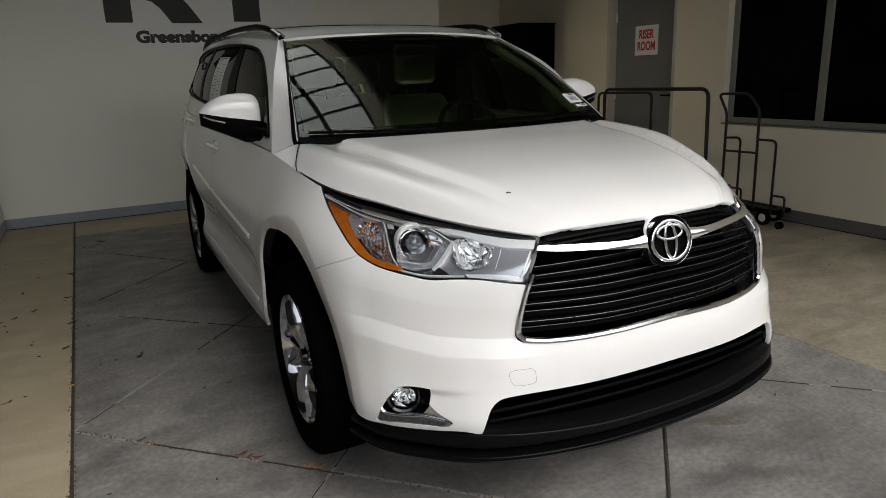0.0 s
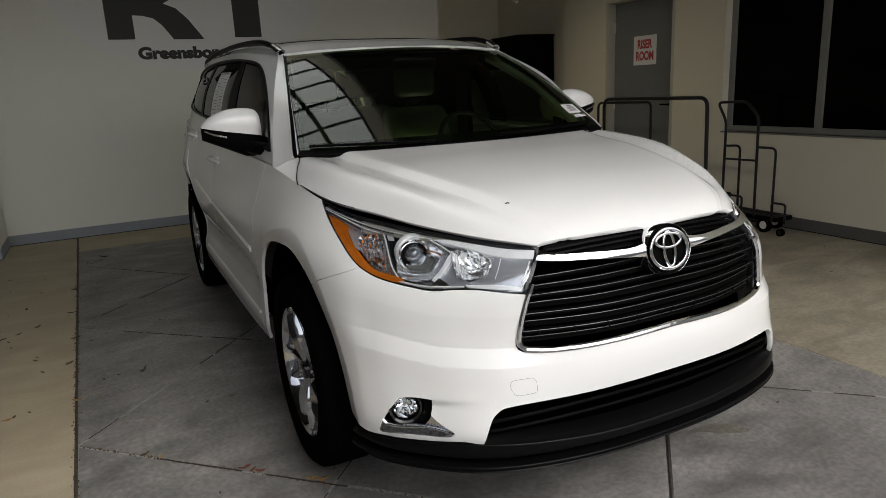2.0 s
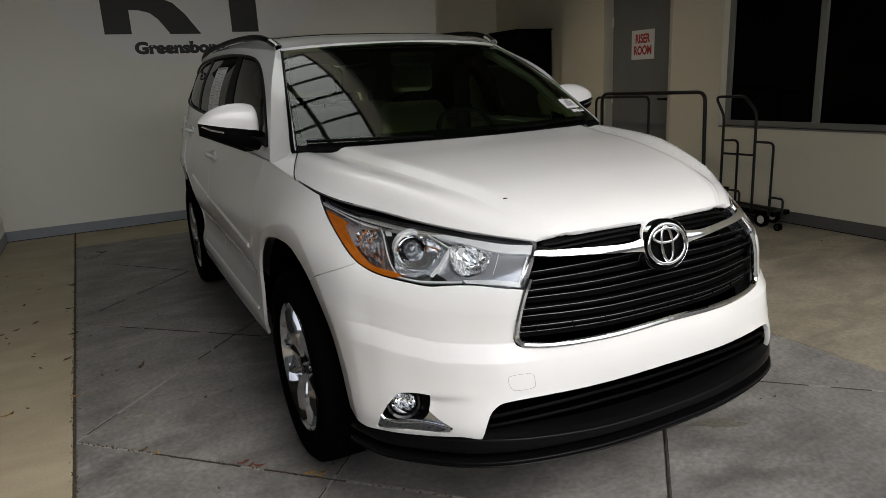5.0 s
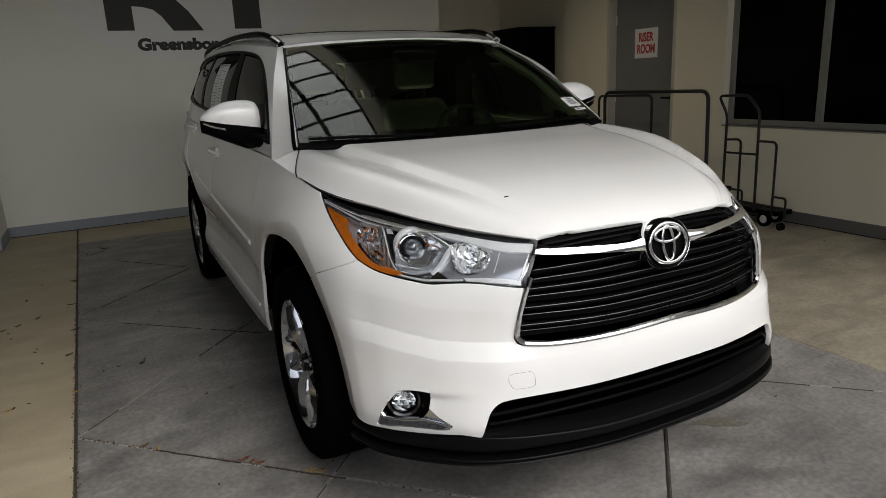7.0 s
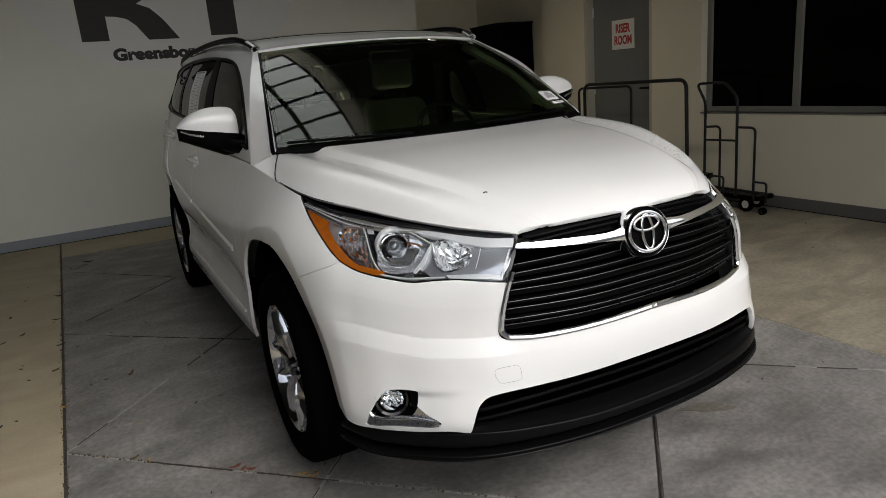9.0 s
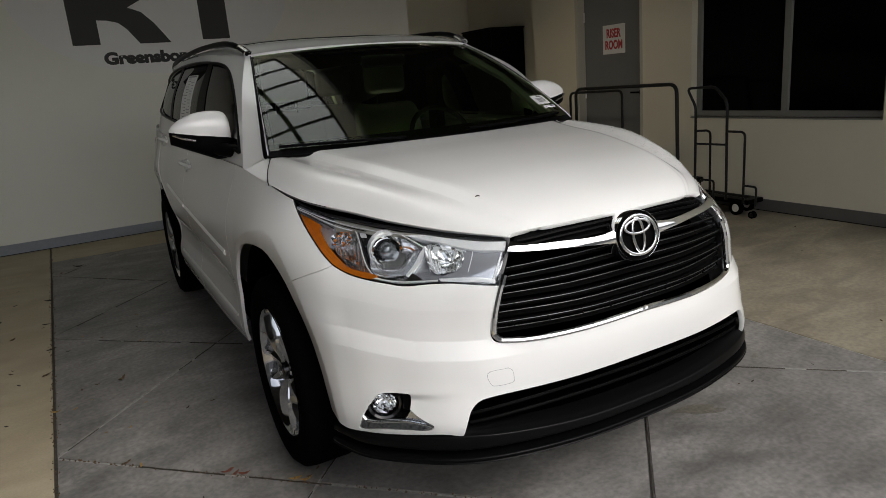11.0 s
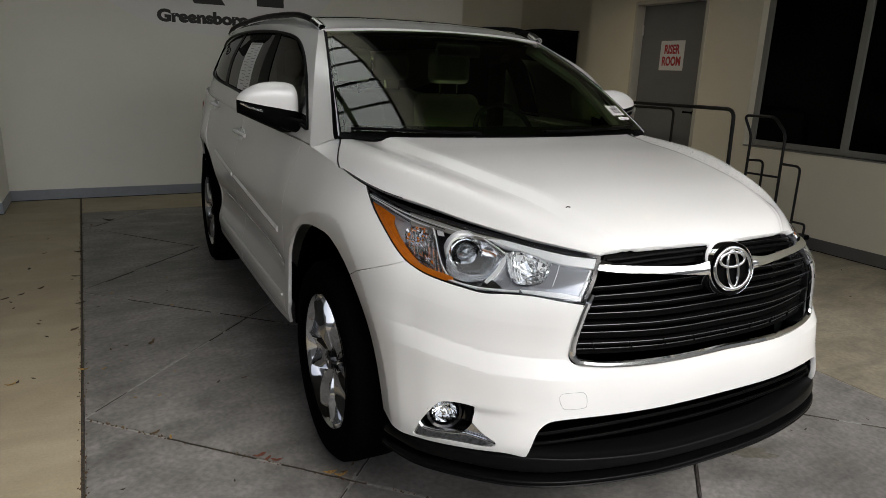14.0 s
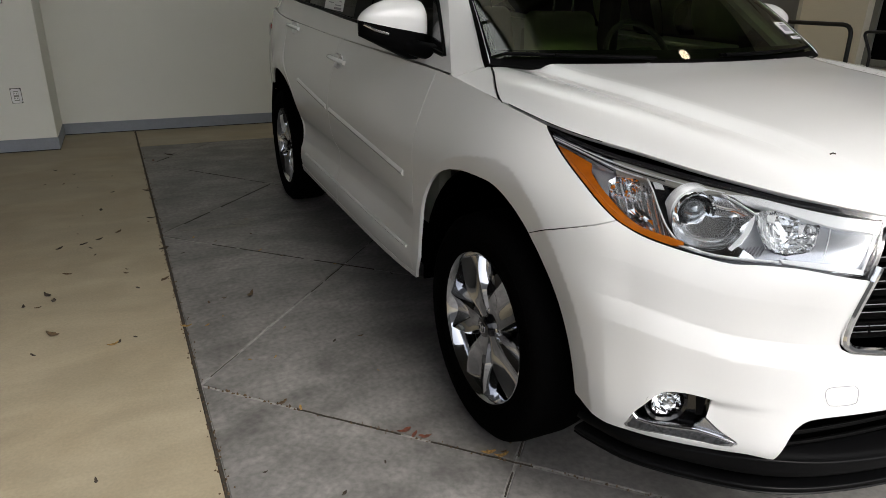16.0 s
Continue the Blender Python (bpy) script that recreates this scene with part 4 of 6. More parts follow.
# fender, doors, quarter panel
SEAM_FD = on_side([(.545, .33), (.544, .478), (.530, .62), (.523, .769), (.529, .949), (.527, 1.007), (.514, 1.10)])
TOP_FD = (SEAM_FD[-1][0], 5.0)
fender_line = np.vstack([flowing([LAMP_LOW_END] + WING_SEAM[::-1] + [ARCH_REST[0]], [], False)[:-1], flowing(ARCH_REST, [], False), flowing([ARCH_REST[-1], (SEAM_FD[0][0], 0.02)], [], False)[1:],
                         flowing(SEAM_FD + [TOP_FD], [], False), flowing([TOP_FD, (8, 5), (7.5, 5), (6.45, 4.97)], [0, 1, 2, 3], False)[1:], flowing(LAMP_TOP[:1] + LAMP_OUT[::-1] + [LAMP_LOW_END], [], False)[1:-1]])
panel("front_fender", body_net, fender_line, sides="pair", rim=0.014, step=(.03, .04), relief=fender_relief)


def seam(points):
    return on_side(points)


SEAM_DD = seam([(1.60, .32), (1.60, .55), (1.60, .8), (1.58, 1.0), (1.57, 1.14)])
TOP_DD = (SEAM_DD[-1][0], 5.0)
front_door_line = np.vstack([flowing([(SEAM_FD[0][0], 0.3), (SEAM_DD[0][0], 0.3)], [], False), flowing(seam([(1.60, .42), (1.60, .6), (1.60, .8), (1.58, 1.0)]) + [TOP_DD], [], False)[1:],
                             flowing([TOP_DD, TOP_FD], [], False)[1:], flowing(SEAM_FD[1:][::-1], [], False)[1:-1]])


def grip_hole(y0, z0):
    """The oval recess behind a door handle."""
    return np.array(on_side([(y0 + .072 * math.cos(-t), z0 + .034 * math.sin(-t)) for t in np.linspace(0, 6.28319, 25)[:-1]]))


GRIPS = ((1.53, 1.06), (2.47, 1.16))
panel("front_door", body_net, front_door_line, holes=[grip_hole(*GRIPS[0])], gap=.003, sides="pair", rim=0.014, step=(.12, .05), relief=door_relief)
SEAM_RD = seam([(2.33, .45), (2.30, .62), (2.40, .82), (2.58, .98), (2.66, 1.17)])
TOP_RD = (SEAM_RD[-1][0], 5.0)
rear_door_line = np.vstack([flowing([(SEAM_DD[0][0], 0.3), (SEAM_RD[0][0], 0.3)], [], False), flowing(SEAM_RD + [TOP_RD], [], False)[1:],
                            flowing([TOP_RD, TOP_DD], [], False)[1:], flowing(seam([(1.58, 1.0), (1.60, .8), (1.60, .6), (1.60, .42)]), [], False)[1:-1]])
panel("rear_door", body_net, rear_door_line, holes=[grip_hole(*GRIPS[1])], gap=.003, sides="pair", rim=0.014, step=(.12, .05), relief=door_relief)
shell("rocker_panel", body_net, flowing([(SEAM_FD[0][0], 0.0), (SEAM_RD[0][0] + .05, 0.0), (SEAM_RD[0][0] + .05, 0.27), (SEAM_FD[0][0], 0.27)], [0, 1, 2, 3]), PAINT, suv, sides="pair")
ARCH_BACK = on_side(arch(2.805, 2.4, 2.2, .505, .515, .505, 4, 176, 26))
quarter_line = np.vstack([flowing([(SEAM_RD[0][0] + .06, 0.02), ARCH_BACK[0]], [], False)[:-1], flowing(ARCH_BACK, [], False), flowing([ARCH_BACK[-1], (13.35, 0.02), (14.0, 0.02), (14, 5), TOP_RD], [0, 1, 2, 3, 4], False)[1:],
                          flowing(SEAM_RD[::-1], [], False)[:-1]])
panel("quarter_panel", body_net, quarter_line, sides="pair", rim=0.014, relief=quarter_relief)
shell("tailgate", body_net, flowing([(14.02, 0), (16, 0), (16, 5), (14.02, 5)], [0, 1, 2, 3]), PAINT, suv, label="white tailgate and rear bumper")

# hood with the small cowl corners beside it
def on_hood(points):
    return [tuple(w) for w in hood_net.find(points, [0, 1])]


HOOD_SIDE = on_hood([(.849, .075), (.838, .125), (.818, .178), (.793, .232), (.767, .296)])
hood_line = flowing([(0, .11), (1.5, .12), (3.6, .12), (4.6, .06), (5, .02), (5, 1), (5, 2.5), (5, 4.3), (5, 5.12)] + HOOD_SIDE + [(2.6, 5.985), (0, 5.985)], [0, 4, 8, 13, 15], True, 0.14)


def hood_relief(u, v, p):
    """A crisp fold beside the ridge: a narrow steep facet that eases out across the shoulder."""
    w = p[:, 0] - hood_net(np.full(len(u), 2.0), v)[:, 0]
    return -.010 * np.clip(w / .045, 0, 1) * (1 - np.clip((w - .045) / .10, 0, 1)) * np.clip((v - 1.1) / .9, 0, 1)


panel("hood", hood_net, hood_line, relief=hood_relief, step=(0.05, 0.06), rim=0.02, gap=0.003, label="white hood with a dry leaf speck and water beads")
shell("cowl_corner", hood_net, flowing([(5, 5.22), (5, 6), (HOOD_SIDE[-1][0] + .02, 6)] + [(u + .03, v + .012) for u, v in HOOD_SIDE[::-1]], [0, 1, 2]), PAINT, suv, sides="pair", rim=0.01)
shell("windshield_moulding", pillar_net, flowing([(.02, .5), (.30, .5), (.42, 6.95), (.02, 6.95)], [0, 1, 2, 3], True, .2), BLACK_PLASTIC, suv, sides="pair", off=.003, rim=.004, step=(.2, .25), label="black moulding beside the windshield")
shell("a_pillar", pillar_net, flowing([(0, 0), (2, 0), (2, 7), (0, 7)], [0, 1, 2, 3], True, .2), PAINT, suv, sides="pair", rim=0.004, step=(.25, .25))

# windshield, pillars, roof, side glass
shell("windshield", shield_net, flowing([(0, 0), (3.85, 0.02), (3.93, 1), (3.86, 1.98), (0, 1.98)], [0, 1, 3, 4]), WINDSHIELD_GLASS, suv, rim=0, step=(0.2, 0.12), label="green-tinted windshield").visible_shadow = False
shell("windshield_frit", shield_net, flowing([(0, -.06), (3.78, -0.05), (3.9, .0), (3.97, 1), (3.97, 2.0), (0, 2.03)], [0, 2, 4, 5]), BLACK_PLASTIC, suv, rim=0.01, step=(0.2, 0.12), off=-.004,
      holes=[flowing([(-.4, .12), (3.4, .13), (3.62, .19), (3.70, 1), (3.68, 1.86), (3.5, 1.93), (-.4, 1.92)], [0, 6], True)], label="black ceramic border of the windshield")
shell("roof_panel", roof_net, flowing([(0, 0.0), (4, 0.0), (4, 4), (0, 4)], [0, 1, 2, 3]), PAINT, suv, step=(0.2, 0.1), rim=0.02)
shell("sunroof", roof_net, flowing([(0, 1.12), (2.3, 1.12), (2.5, 1.19), (2.5, 1.95), (2.3, 2.02), (0, 2.02)], [0, 5]), GLOSS_BLACK, suv, off=0.003, rim=0.006, label="dark tilting sunroof glass")
DAYLIGHT = flowing([(0.13, 0.16), (0.5, 0.19), (1.5, 0.30), (2.5, 0.40), (3.5, 0.46), (4.35, 0.62), (4.5, 1.0), (4.3, 1.52), (3.5, 1.78), (2.5, 1.82), (1.6, 1.80), (1.0, 1.74), (0.68, 1.54), (0.40, 0.98), (0.24, 0.55)], [0, 5, 7], True, 0.1)
shell("side_frame", flank_net, flowing([(0, 0), (5, 0), (5, 2), (0, 2)], [0, 1, 2, 3]), PAINT, suv, holes=[DAYLIGHT], sides="pair", rim=0.012, step=(0.1, 0.1), label="white pillar and roof frame")


def glass_pane(name, corners, mat):
    shell(name, flank_net, flowing(corners, range(len(corners))), mat, suv, sides="pair", rim=0, off=-.012, step=(0.1, 0.1))


glass_pane("front_door_glass", [(0.2, .12), (1.72, .1), (1.60, 1.86), (0.95, 1.82), (0.36, 1.1)], SIDE_GLASS)
glass_pane("rear_door_glass", [(1.72, .1), (3.05, .1), (3.0, 1.86), (1.60, 1.86)], SIDE_GLASS)
glass_pane("quarter_glass", [(3.05, .1), (4.6, .2), (4.6, 1.7), (3.0, 1.86)], SIDE_GLASS)
shell("b_pillar_trim", flank_net, flowing([(1.62, .08), (1.86, .08), (1.74, 1.86), (1.52, 1.86)], [0, 1, 2, 3]), BLACK_PLASTIC, suv, sides="pair", off=-.009, rim=0.004)
shell("c_pillar_trim", flank_net, flowing([(2.98, .08), (3.12, .08), (3.08, 1.86), (2.96, 1.86)], [0, 1, 2, 3]), BLACK_PLASTIC, suv, sides="pair", off=-.009, rim=0.004)
for s in (1, -1):
    edge = flank_net(DAYLIGHT[:, 0], DAYLIGHT[:, 1]) * (s, 1, 1)
    part("window_seal", tube(bmesh.new(), edge, 0.008, 6, True), BLACK_PLASTIC, suv, smooth=True)
REAR = [[(0, 3.82, 1.25), (.55, 3.76, 1.25), (.77, 3.54, 1.25)], [(0, 3.74, 1.45), (.5, 3.68, 1.45), (.68, 3.5, 1.43)], [(0, 3.62, 1.63), (.42, 3.58, 1.615), (.57, 3.5, 1.57)]]
rear_net = Net(REAR[::-1])
back_glass = shell("rear_glass", rear_net, flowing([(0, 0), (2, 0), (2, 2), (0, 2)], [0, 1, 2, 3], True, .2), GLOSS_BLACK, suv, rim=.01, label="dark rear window")


# ---- car: trim, lamps, wheels, cabin ----
def sweep_on(net, uvs, r, off=0.0, seg=6, flip=1, closed=False, flat=1.0):
    uvs = np.array(uvs, float)
    p = (net(uvs[:, 0], uvs[:, 1]) + net.normal(uvs[:, 0], uvs[:, 1]) * off) * (flip, 1, 1)
    return tube(bmesh.new(), p, r, seg, closed, flat)


def full_width(net, uvs, off=0.0):
    """A half line from the middle outwards, completed on the other side."""
    uvs = np.array(uvs, float)
    p = net(uvs[:, 0], uvs[:, 1]) + net.normal(uvs[:, 0], uvs[:, 1]) * off
    return [tuple(q * (-1, 1, 1)) for q in p[:0:-1]] + [tuple(q) for q in p]


# near-black inner shells that stand in for shade behind the openings, floor pan and wheel liners
inner = part("inner_shade_block", box((-.40, -.66, .40), (.40, .25, .92), 0.02), DARK, suv, "near-black block standing in for shade behind the grille")
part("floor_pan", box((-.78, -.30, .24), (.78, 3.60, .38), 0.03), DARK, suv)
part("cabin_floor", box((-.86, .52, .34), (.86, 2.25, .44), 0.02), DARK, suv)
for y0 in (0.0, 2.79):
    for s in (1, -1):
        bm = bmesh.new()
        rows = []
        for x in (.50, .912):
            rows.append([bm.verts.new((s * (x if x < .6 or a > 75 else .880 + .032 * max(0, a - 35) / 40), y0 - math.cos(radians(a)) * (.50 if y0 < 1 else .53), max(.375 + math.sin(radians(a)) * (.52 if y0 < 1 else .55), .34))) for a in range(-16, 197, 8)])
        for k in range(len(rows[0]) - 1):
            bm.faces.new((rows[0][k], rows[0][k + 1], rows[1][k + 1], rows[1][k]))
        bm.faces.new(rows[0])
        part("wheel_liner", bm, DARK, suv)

# grille: recessed near-black back for the shade inside, slats, wing bar, chrome surround, badge
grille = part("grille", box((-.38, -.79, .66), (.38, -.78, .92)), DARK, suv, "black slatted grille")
for k, (v, reach, r) in enumerate([(4.22, 1.93, .0035), (3.98, 1.93, .003), (3.78, 1.96, .0035), (3.60, 1.98, .003), (3.42, 2.0, .0035), (3.25, 2.01, .003), (3.09, 2.02, .0035), (2.95, 1.98, .003)]):
    uvs = [(u, v) for u in np.linspace(0, reach, 16)]
    part("slat", tube(bmesh.new(), full_width(body_net, uvs, -.018 if k % 2 == 0 else -.034), r, 8, False, 1.0), GRILLE_BLACK, grille, smooth=True)
    # thin grey line painted as the highlight along each slat
    line = tube(bmesh.new(), full_width(body_net, [(u, v + .035) for u in np.linspace(0, reach, 16)], -.013 if k % 2 == 0 else -.029), .0013, 5)
    part("slat_highlight", line, SLAT_HIGHLIGHT, grille, smooth=True)
    shell("slat_blade", body_net, flowing([(0, v - .07), (reach, v - .07), (reach, v + .03), (0, v + .03)], [0, 1, 2, 3], True, .2), GRILLE_BLACK, grille, off=-.030, rim=.03)
for k in range(-4, 5):
    u = abs(k) * .42 + .05
    p = body_net([u], [3.02])[0] + body_net.normal([u], [3.02])[0] * -.014
    q = body_net([u + .03], [3.14])[0] + body_net.normal([u], [3.14])[0] * -.014
    s = -1 if k < 0 else 1
    part("slat_rib", tube(bmesh.new(), [p * (s, 1, 1), q * (s, 1, 1)], .0025, 5), BLACK_PLASTIC, grille)
for v in (4.80, 4.93):
    part("upper_slat", tube(bmesh.new(), full_width(body_net, [(u, v) for u in np.linspace(0, 1.86, 14)], -.02), .005, 6), BLACK_PLASTIC, grille, smooth=True)
shell("upper_mesh", body_net, flowing([(0, 4.6), (1.92, 4.7), (1.9, 5.08), (0, 5.12)], [0, 1, 2, 3], True, .15), GRILLE_BLACK, grille, off=-.035, rim=.03)
bar = flowing([(.36, 4.61), (.62, 4.545), (1.14, 4.615), (1.6, 4.71), (1.985, 4.86), (1.985, 4.60), (1.6, 4.52), (1.14, 4.43), (.62, 4.325), (.36, 4.26)][::-1], [0, 4, 5, 9], True, .1)


def bar_relief(u, v, p):
    mid = 4.44 + .13 * np.clip((u - .4) / 1.6, 0, 1) ** 1.3 + .15 * np.clip(u - 1.0, 0, 1)
    return -.07 * np.clip(np.abs(v - mid) - .03, 0, 1) ** 1.5


wing = shell("wing_bar", body_net, bar, CHROME, grille, sides="pair", off=.016, rim=.035, step=(.07, .05), relief=bar_relief, label="polished chrome wing bar")
for s in (1, -1):
    side = np.vstack([flowing([(1.985, 4.03)] + GRILLE_SIDE, [], False), flowing(GRILLE_SIDE[-1:] + GRILLE_LOW, [], False)[1:]])
    pts = (body_net(side[:, 0] - .045, side[:, 1] + .045) + body_net.normal(side[:, 0], side[:, 1]) * -.002) * (s, 1, 1)
    part("surround", tube(bmesh.new(), pts, .0095, 8), CHROME, grille, "chrome grille surround", True)
badge_at = Vector((0, -.925, .904))
badge = new("badge")
badge.parent = suv
badge.matrix_local = Matrix.Translation(badge_at) @ pose(0, 0, 0, 90 - 12)
tagged(badge, label="oval chrome badge")


def ring(a, b, r, flat, cx=0, cy=0, z=0, n=40):
    return tube(bmesh.new(), [(cx + a * math.cos(6.28319 * k / n), cy + b * math.sin(6.28319 * k / n), z) for k in range(n)], r, 8, True, flat)


cup = lathe([(-.05, .093), (-.004, .0925), (.003, .0895), (.001, .0875), (-.008, .086)], "Z", 40)
for v in cup.verts:
    v.co.y *= .86
part("badge_bowl", cup, CHROME, badge, smooth=True)
plate = lathe([(-.03, 0.0), (-.001, 0.0), (-.005, .088), (-.03, .088)], "Z", 40)
for v in plate.verts:
    v.co.y *= .86
part("badge_plate", plate, GRILLE_BLACK, badge, smooth=True)
for a, b, cy, r in ((.074, .060, 0, .0058), (.022, .053, 0, .0046), (.050, .021, .026, .0046)):
    part("badge_oval", ring(a, b, r, .7, 0, cy, .004), CHROME, badge, smooth=True)

# lower intake, a near-black sheet set in for its shade, and black chin
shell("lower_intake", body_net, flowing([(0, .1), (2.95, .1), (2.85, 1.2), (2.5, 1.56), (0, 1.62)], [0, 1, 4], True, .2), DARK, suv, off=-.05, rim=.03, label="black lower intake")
for v in (1.16, .82):
    part("intake_slat", tube(bmesh.new(), full_width(body_net, [(u, v) for u in np.linspace(0, 2.8, 20)], -.03), .006, 6), GRILLE_BLACK, suv, smooth=True)
    part("intake_slat_edge", tube(bmesh.new(), full_width(body_net, [(u, v + .05) for u in np.linspace(0, 2.74, 20)], -.027), .0008, 5), BLACK_PLASTIC, suv, smooth=True)
CHIN_PLAN = np.array([(0, -.945), (.25, -.935), (.48, -.895), (.63, -.838), (.74, -.742), (.835, -.625), (.875, -.52), (.885, -.47)])
CHIN_TOP = np.array([.372, .375, .388, .398, .386, .372, .366, .36])
rows = []
for inset, drop in ((-.13, .03), (-.035, .012), (-.004, -.001), (.006, -.010), (.007, -.030), (-.022, -.034), (-.024, -.052), (.012, -.056), (.014, -.068), (.004, -.076), (-.12, -.088)):
    t = np.gradient(CHIN_PLAN, axis=0)
    t /= np.linalg.norm(t, axis=1)[:, None]
    n = np.column_stack([t[:, 1], -t[:, 0]])
    q = CHIN_PLAN + n * inset
    q[0, 0] = 0
    z = CHIN_TOP + drop if drop > -.03 else np.array(CHIN_TOP * .35 + .372 * .65) + drop
    rows.append(np.column_stack([q, z]))
chin_net = Net(rows[::-1])
shell("chin_spoiler", chin_net, flowing([(0, 0), (7, 0), (7, 10), (0, 10)], [0, 1, 2, 3], True, .2), CHIN_BLACK, suv, rim=0, step=(.15, .12), label="matt black chin spoiler")
# lamps in the bumper corners
for s, sd in ((-1, "right"), (1, "left")):
    pocket = shell("fog_lamp", body_net, gap_inset(body_net, FOG, -.004), GLOSS_BLACK, suv, sides=sd, off=-.06, rim=0, label="round fog lamp over a slim running light")
    loop = FOG
    wall_bm = bmesh.new()
    a = [wall_bm.verts.new(q) for q in (body_net(loop[:, 0], loop[:, 1]) - body_net.normal(loop[:, 0], loop[:, 1]) * .012) * (s, 1, 1)]
    b = [wall_bm.verts.new(q) for q in (body_net(loop[:, 0], loop[:, 1]) - body_net.normal(loop[:, 0], loop[:, 1]) * .062) * (s, 1, 1)]
    for k in range(len(a)):
        wall_bm.faces.new((a[k], a[(k + 1) % len(a)], b[(k + 1) % len(a)], b[k]))
    part("pocket_wall", wall_bm, GLOSS_BLACK, pocket)
    m = Matrix.Translation((s * .782, -.655, .472)) @ pose(0, 0, 0, 90, 0, s * 24)
    body = lathe([(-.05, .046), (-.004, .053), (.004, .051), (.000, .044), (-.012, .040)], "Z", 32)
    bmesh.ops.transform(body, matrix=m, verts=body.verts)
    part("fog_bezel", body, GLOSS_BLACK, pocket, smooth=True)
    cup = bmesh.new()
    wobble = random.Random(5)
    rings = []
    for depth, r in ((-.030, .004), (-.026, .012), (-.019, .021), (-.010, .029), (.000, .036)):
        rings.append([cup.verts.new((r * math.cos(6.28319 * k / 14), r * math.sin(6.28319 * k / 14), depth + wobble.uniform(-.004, .004))) for k in range(14)])
    for p, q in zip(rings, rings[1:]):
        for k in range(14):
            cup.faces.new((p[k], p[(k + 1) % 14], q[(k + 1) % 14], q[k]))
    cup.faces.new(rings[0])
    bmesh.ops.transform(cup, matrix=m, verts=cup.verts)
    part("fog_reflector", cup, CHROME, pocket)
    lens = lathe([(.0085, .0), (.007, .02), (.002, .038)], "Z", 28)
    bmesh.ops.transform(lens, matrix=m, verts=lens.verts)
    part("fog_lens", lens, LENS_GLASS, pocket, smooth=True)
    drl = on_front([(.851, .390), (.846, .431), (.841, .421), (.815, .424), (.789, .430), (.756, .437), (.728, .433), (.697, .426), (.700, .414), (.719, .408), (.758, .406), (.801, .401), (.831, .390), (.846, .384)])
    shell("running_light_trim", body_net, flowing(drl, [0, 1, 2, 5, 7, 8], True, .06), SATIN, pocket, sides=sd, off=-.0015, rim=.02, step=(.05, .04), label="satin trim of the running light")
    glassy = on_front([(.848, .396), (.845, .421), (.839, .416), (.814, .419), (.788, .425), (.755, .431), (.728, .428), (.704, .423), (.723, .413), (.760, .411), (.803, .407), (.833, .397), (.844, .391)])
    shell("running_light", body_net, flowing(glassy, [0, 1, 2, 7], True, .06), DRL_GLASS, pocket, sides=sd, off=.001, rim=.004, step=(.05, .04))
    wedge = on_front([(.760, .436), (.744, .466), (.724, .443), (.696, .421), (.728, .431)])
    shell("scoop_trim", body_net, flowing(wedge, [0, 1, 2, 3, 4], True, .05), SATIN, pocket, sides=sd, off=-.014, rim=.02, step=(.06, .05))
    edge = on_front([(.762, .436), (.728, .432), (.698, .423)])
    part("scoop_edge", sweep_on(body_net, flowing(edge, [], False, .05), .0024, -.008, 6, s), CHROME, pocket, "bright edge of the running-light trim", True)
    post = on_front([(.756, .520), (.740, .520), (.748, .470), (.758, .468)])
    shell("pocket_post", body_net, flowing(post, [0, 1, 2, 3], True, .05), BLACK_PLASTIC, pocket, sides=sd, off=-.020, rim=.02, step=(.08, .08))

# tow-eye cover and the scoop beside the fog lamp
tow_pts = on_front([(.482, .589), (.532, .585), (.542, .572), (.535, .547), (.522, .541), (.478, .544), (.470, .556), (.472, .580)])
tow_bm = sweep_on(body_net, flowing(tow_pts, [0], True, .03), .0005, .0064, 5, -1, True)
part("tow_cover_seam", tow_bm, LAMP_GREY, suv)

def dished(net, rim, centre, profile, sd, turns=24, wobble=0.0, seed=1):
    """A bowl pressed into a car surface: rings from its middle to a rim line, each at a share of the way and a depth."""
    line = np.array(flowing(rim, [0], True, .02))
    line = line[np.linspace(0, len(line), turns, endpoint=False).astype(int)]
    rnd, bm, rings = random.Random(seed), bmesh.new(), []
    for share, depth in profile:
        uvs = np.array(centre) + (line - centre) * share
        d = np.array([depth + (rnd.uniform(-wobble, wobble) if share < .95 else 0) for _ in uvs])
        rings.append([bm.verts.new(q) for q in (net(uvs[:, 0], uvs[:, 1]) + net.normal(uvs[:, 0], uvs[:, 1]) * d[:, None]) * (sd, 1, 1)])
    for p, q in zip(rings, rings[1:]):
        for k in range(turns):
            bm.faces.new((p[k], p[(k + 1) % turns], q[(k + 1) % turns], q[k]))
    bm.faces.new(rings[0])
    return bm


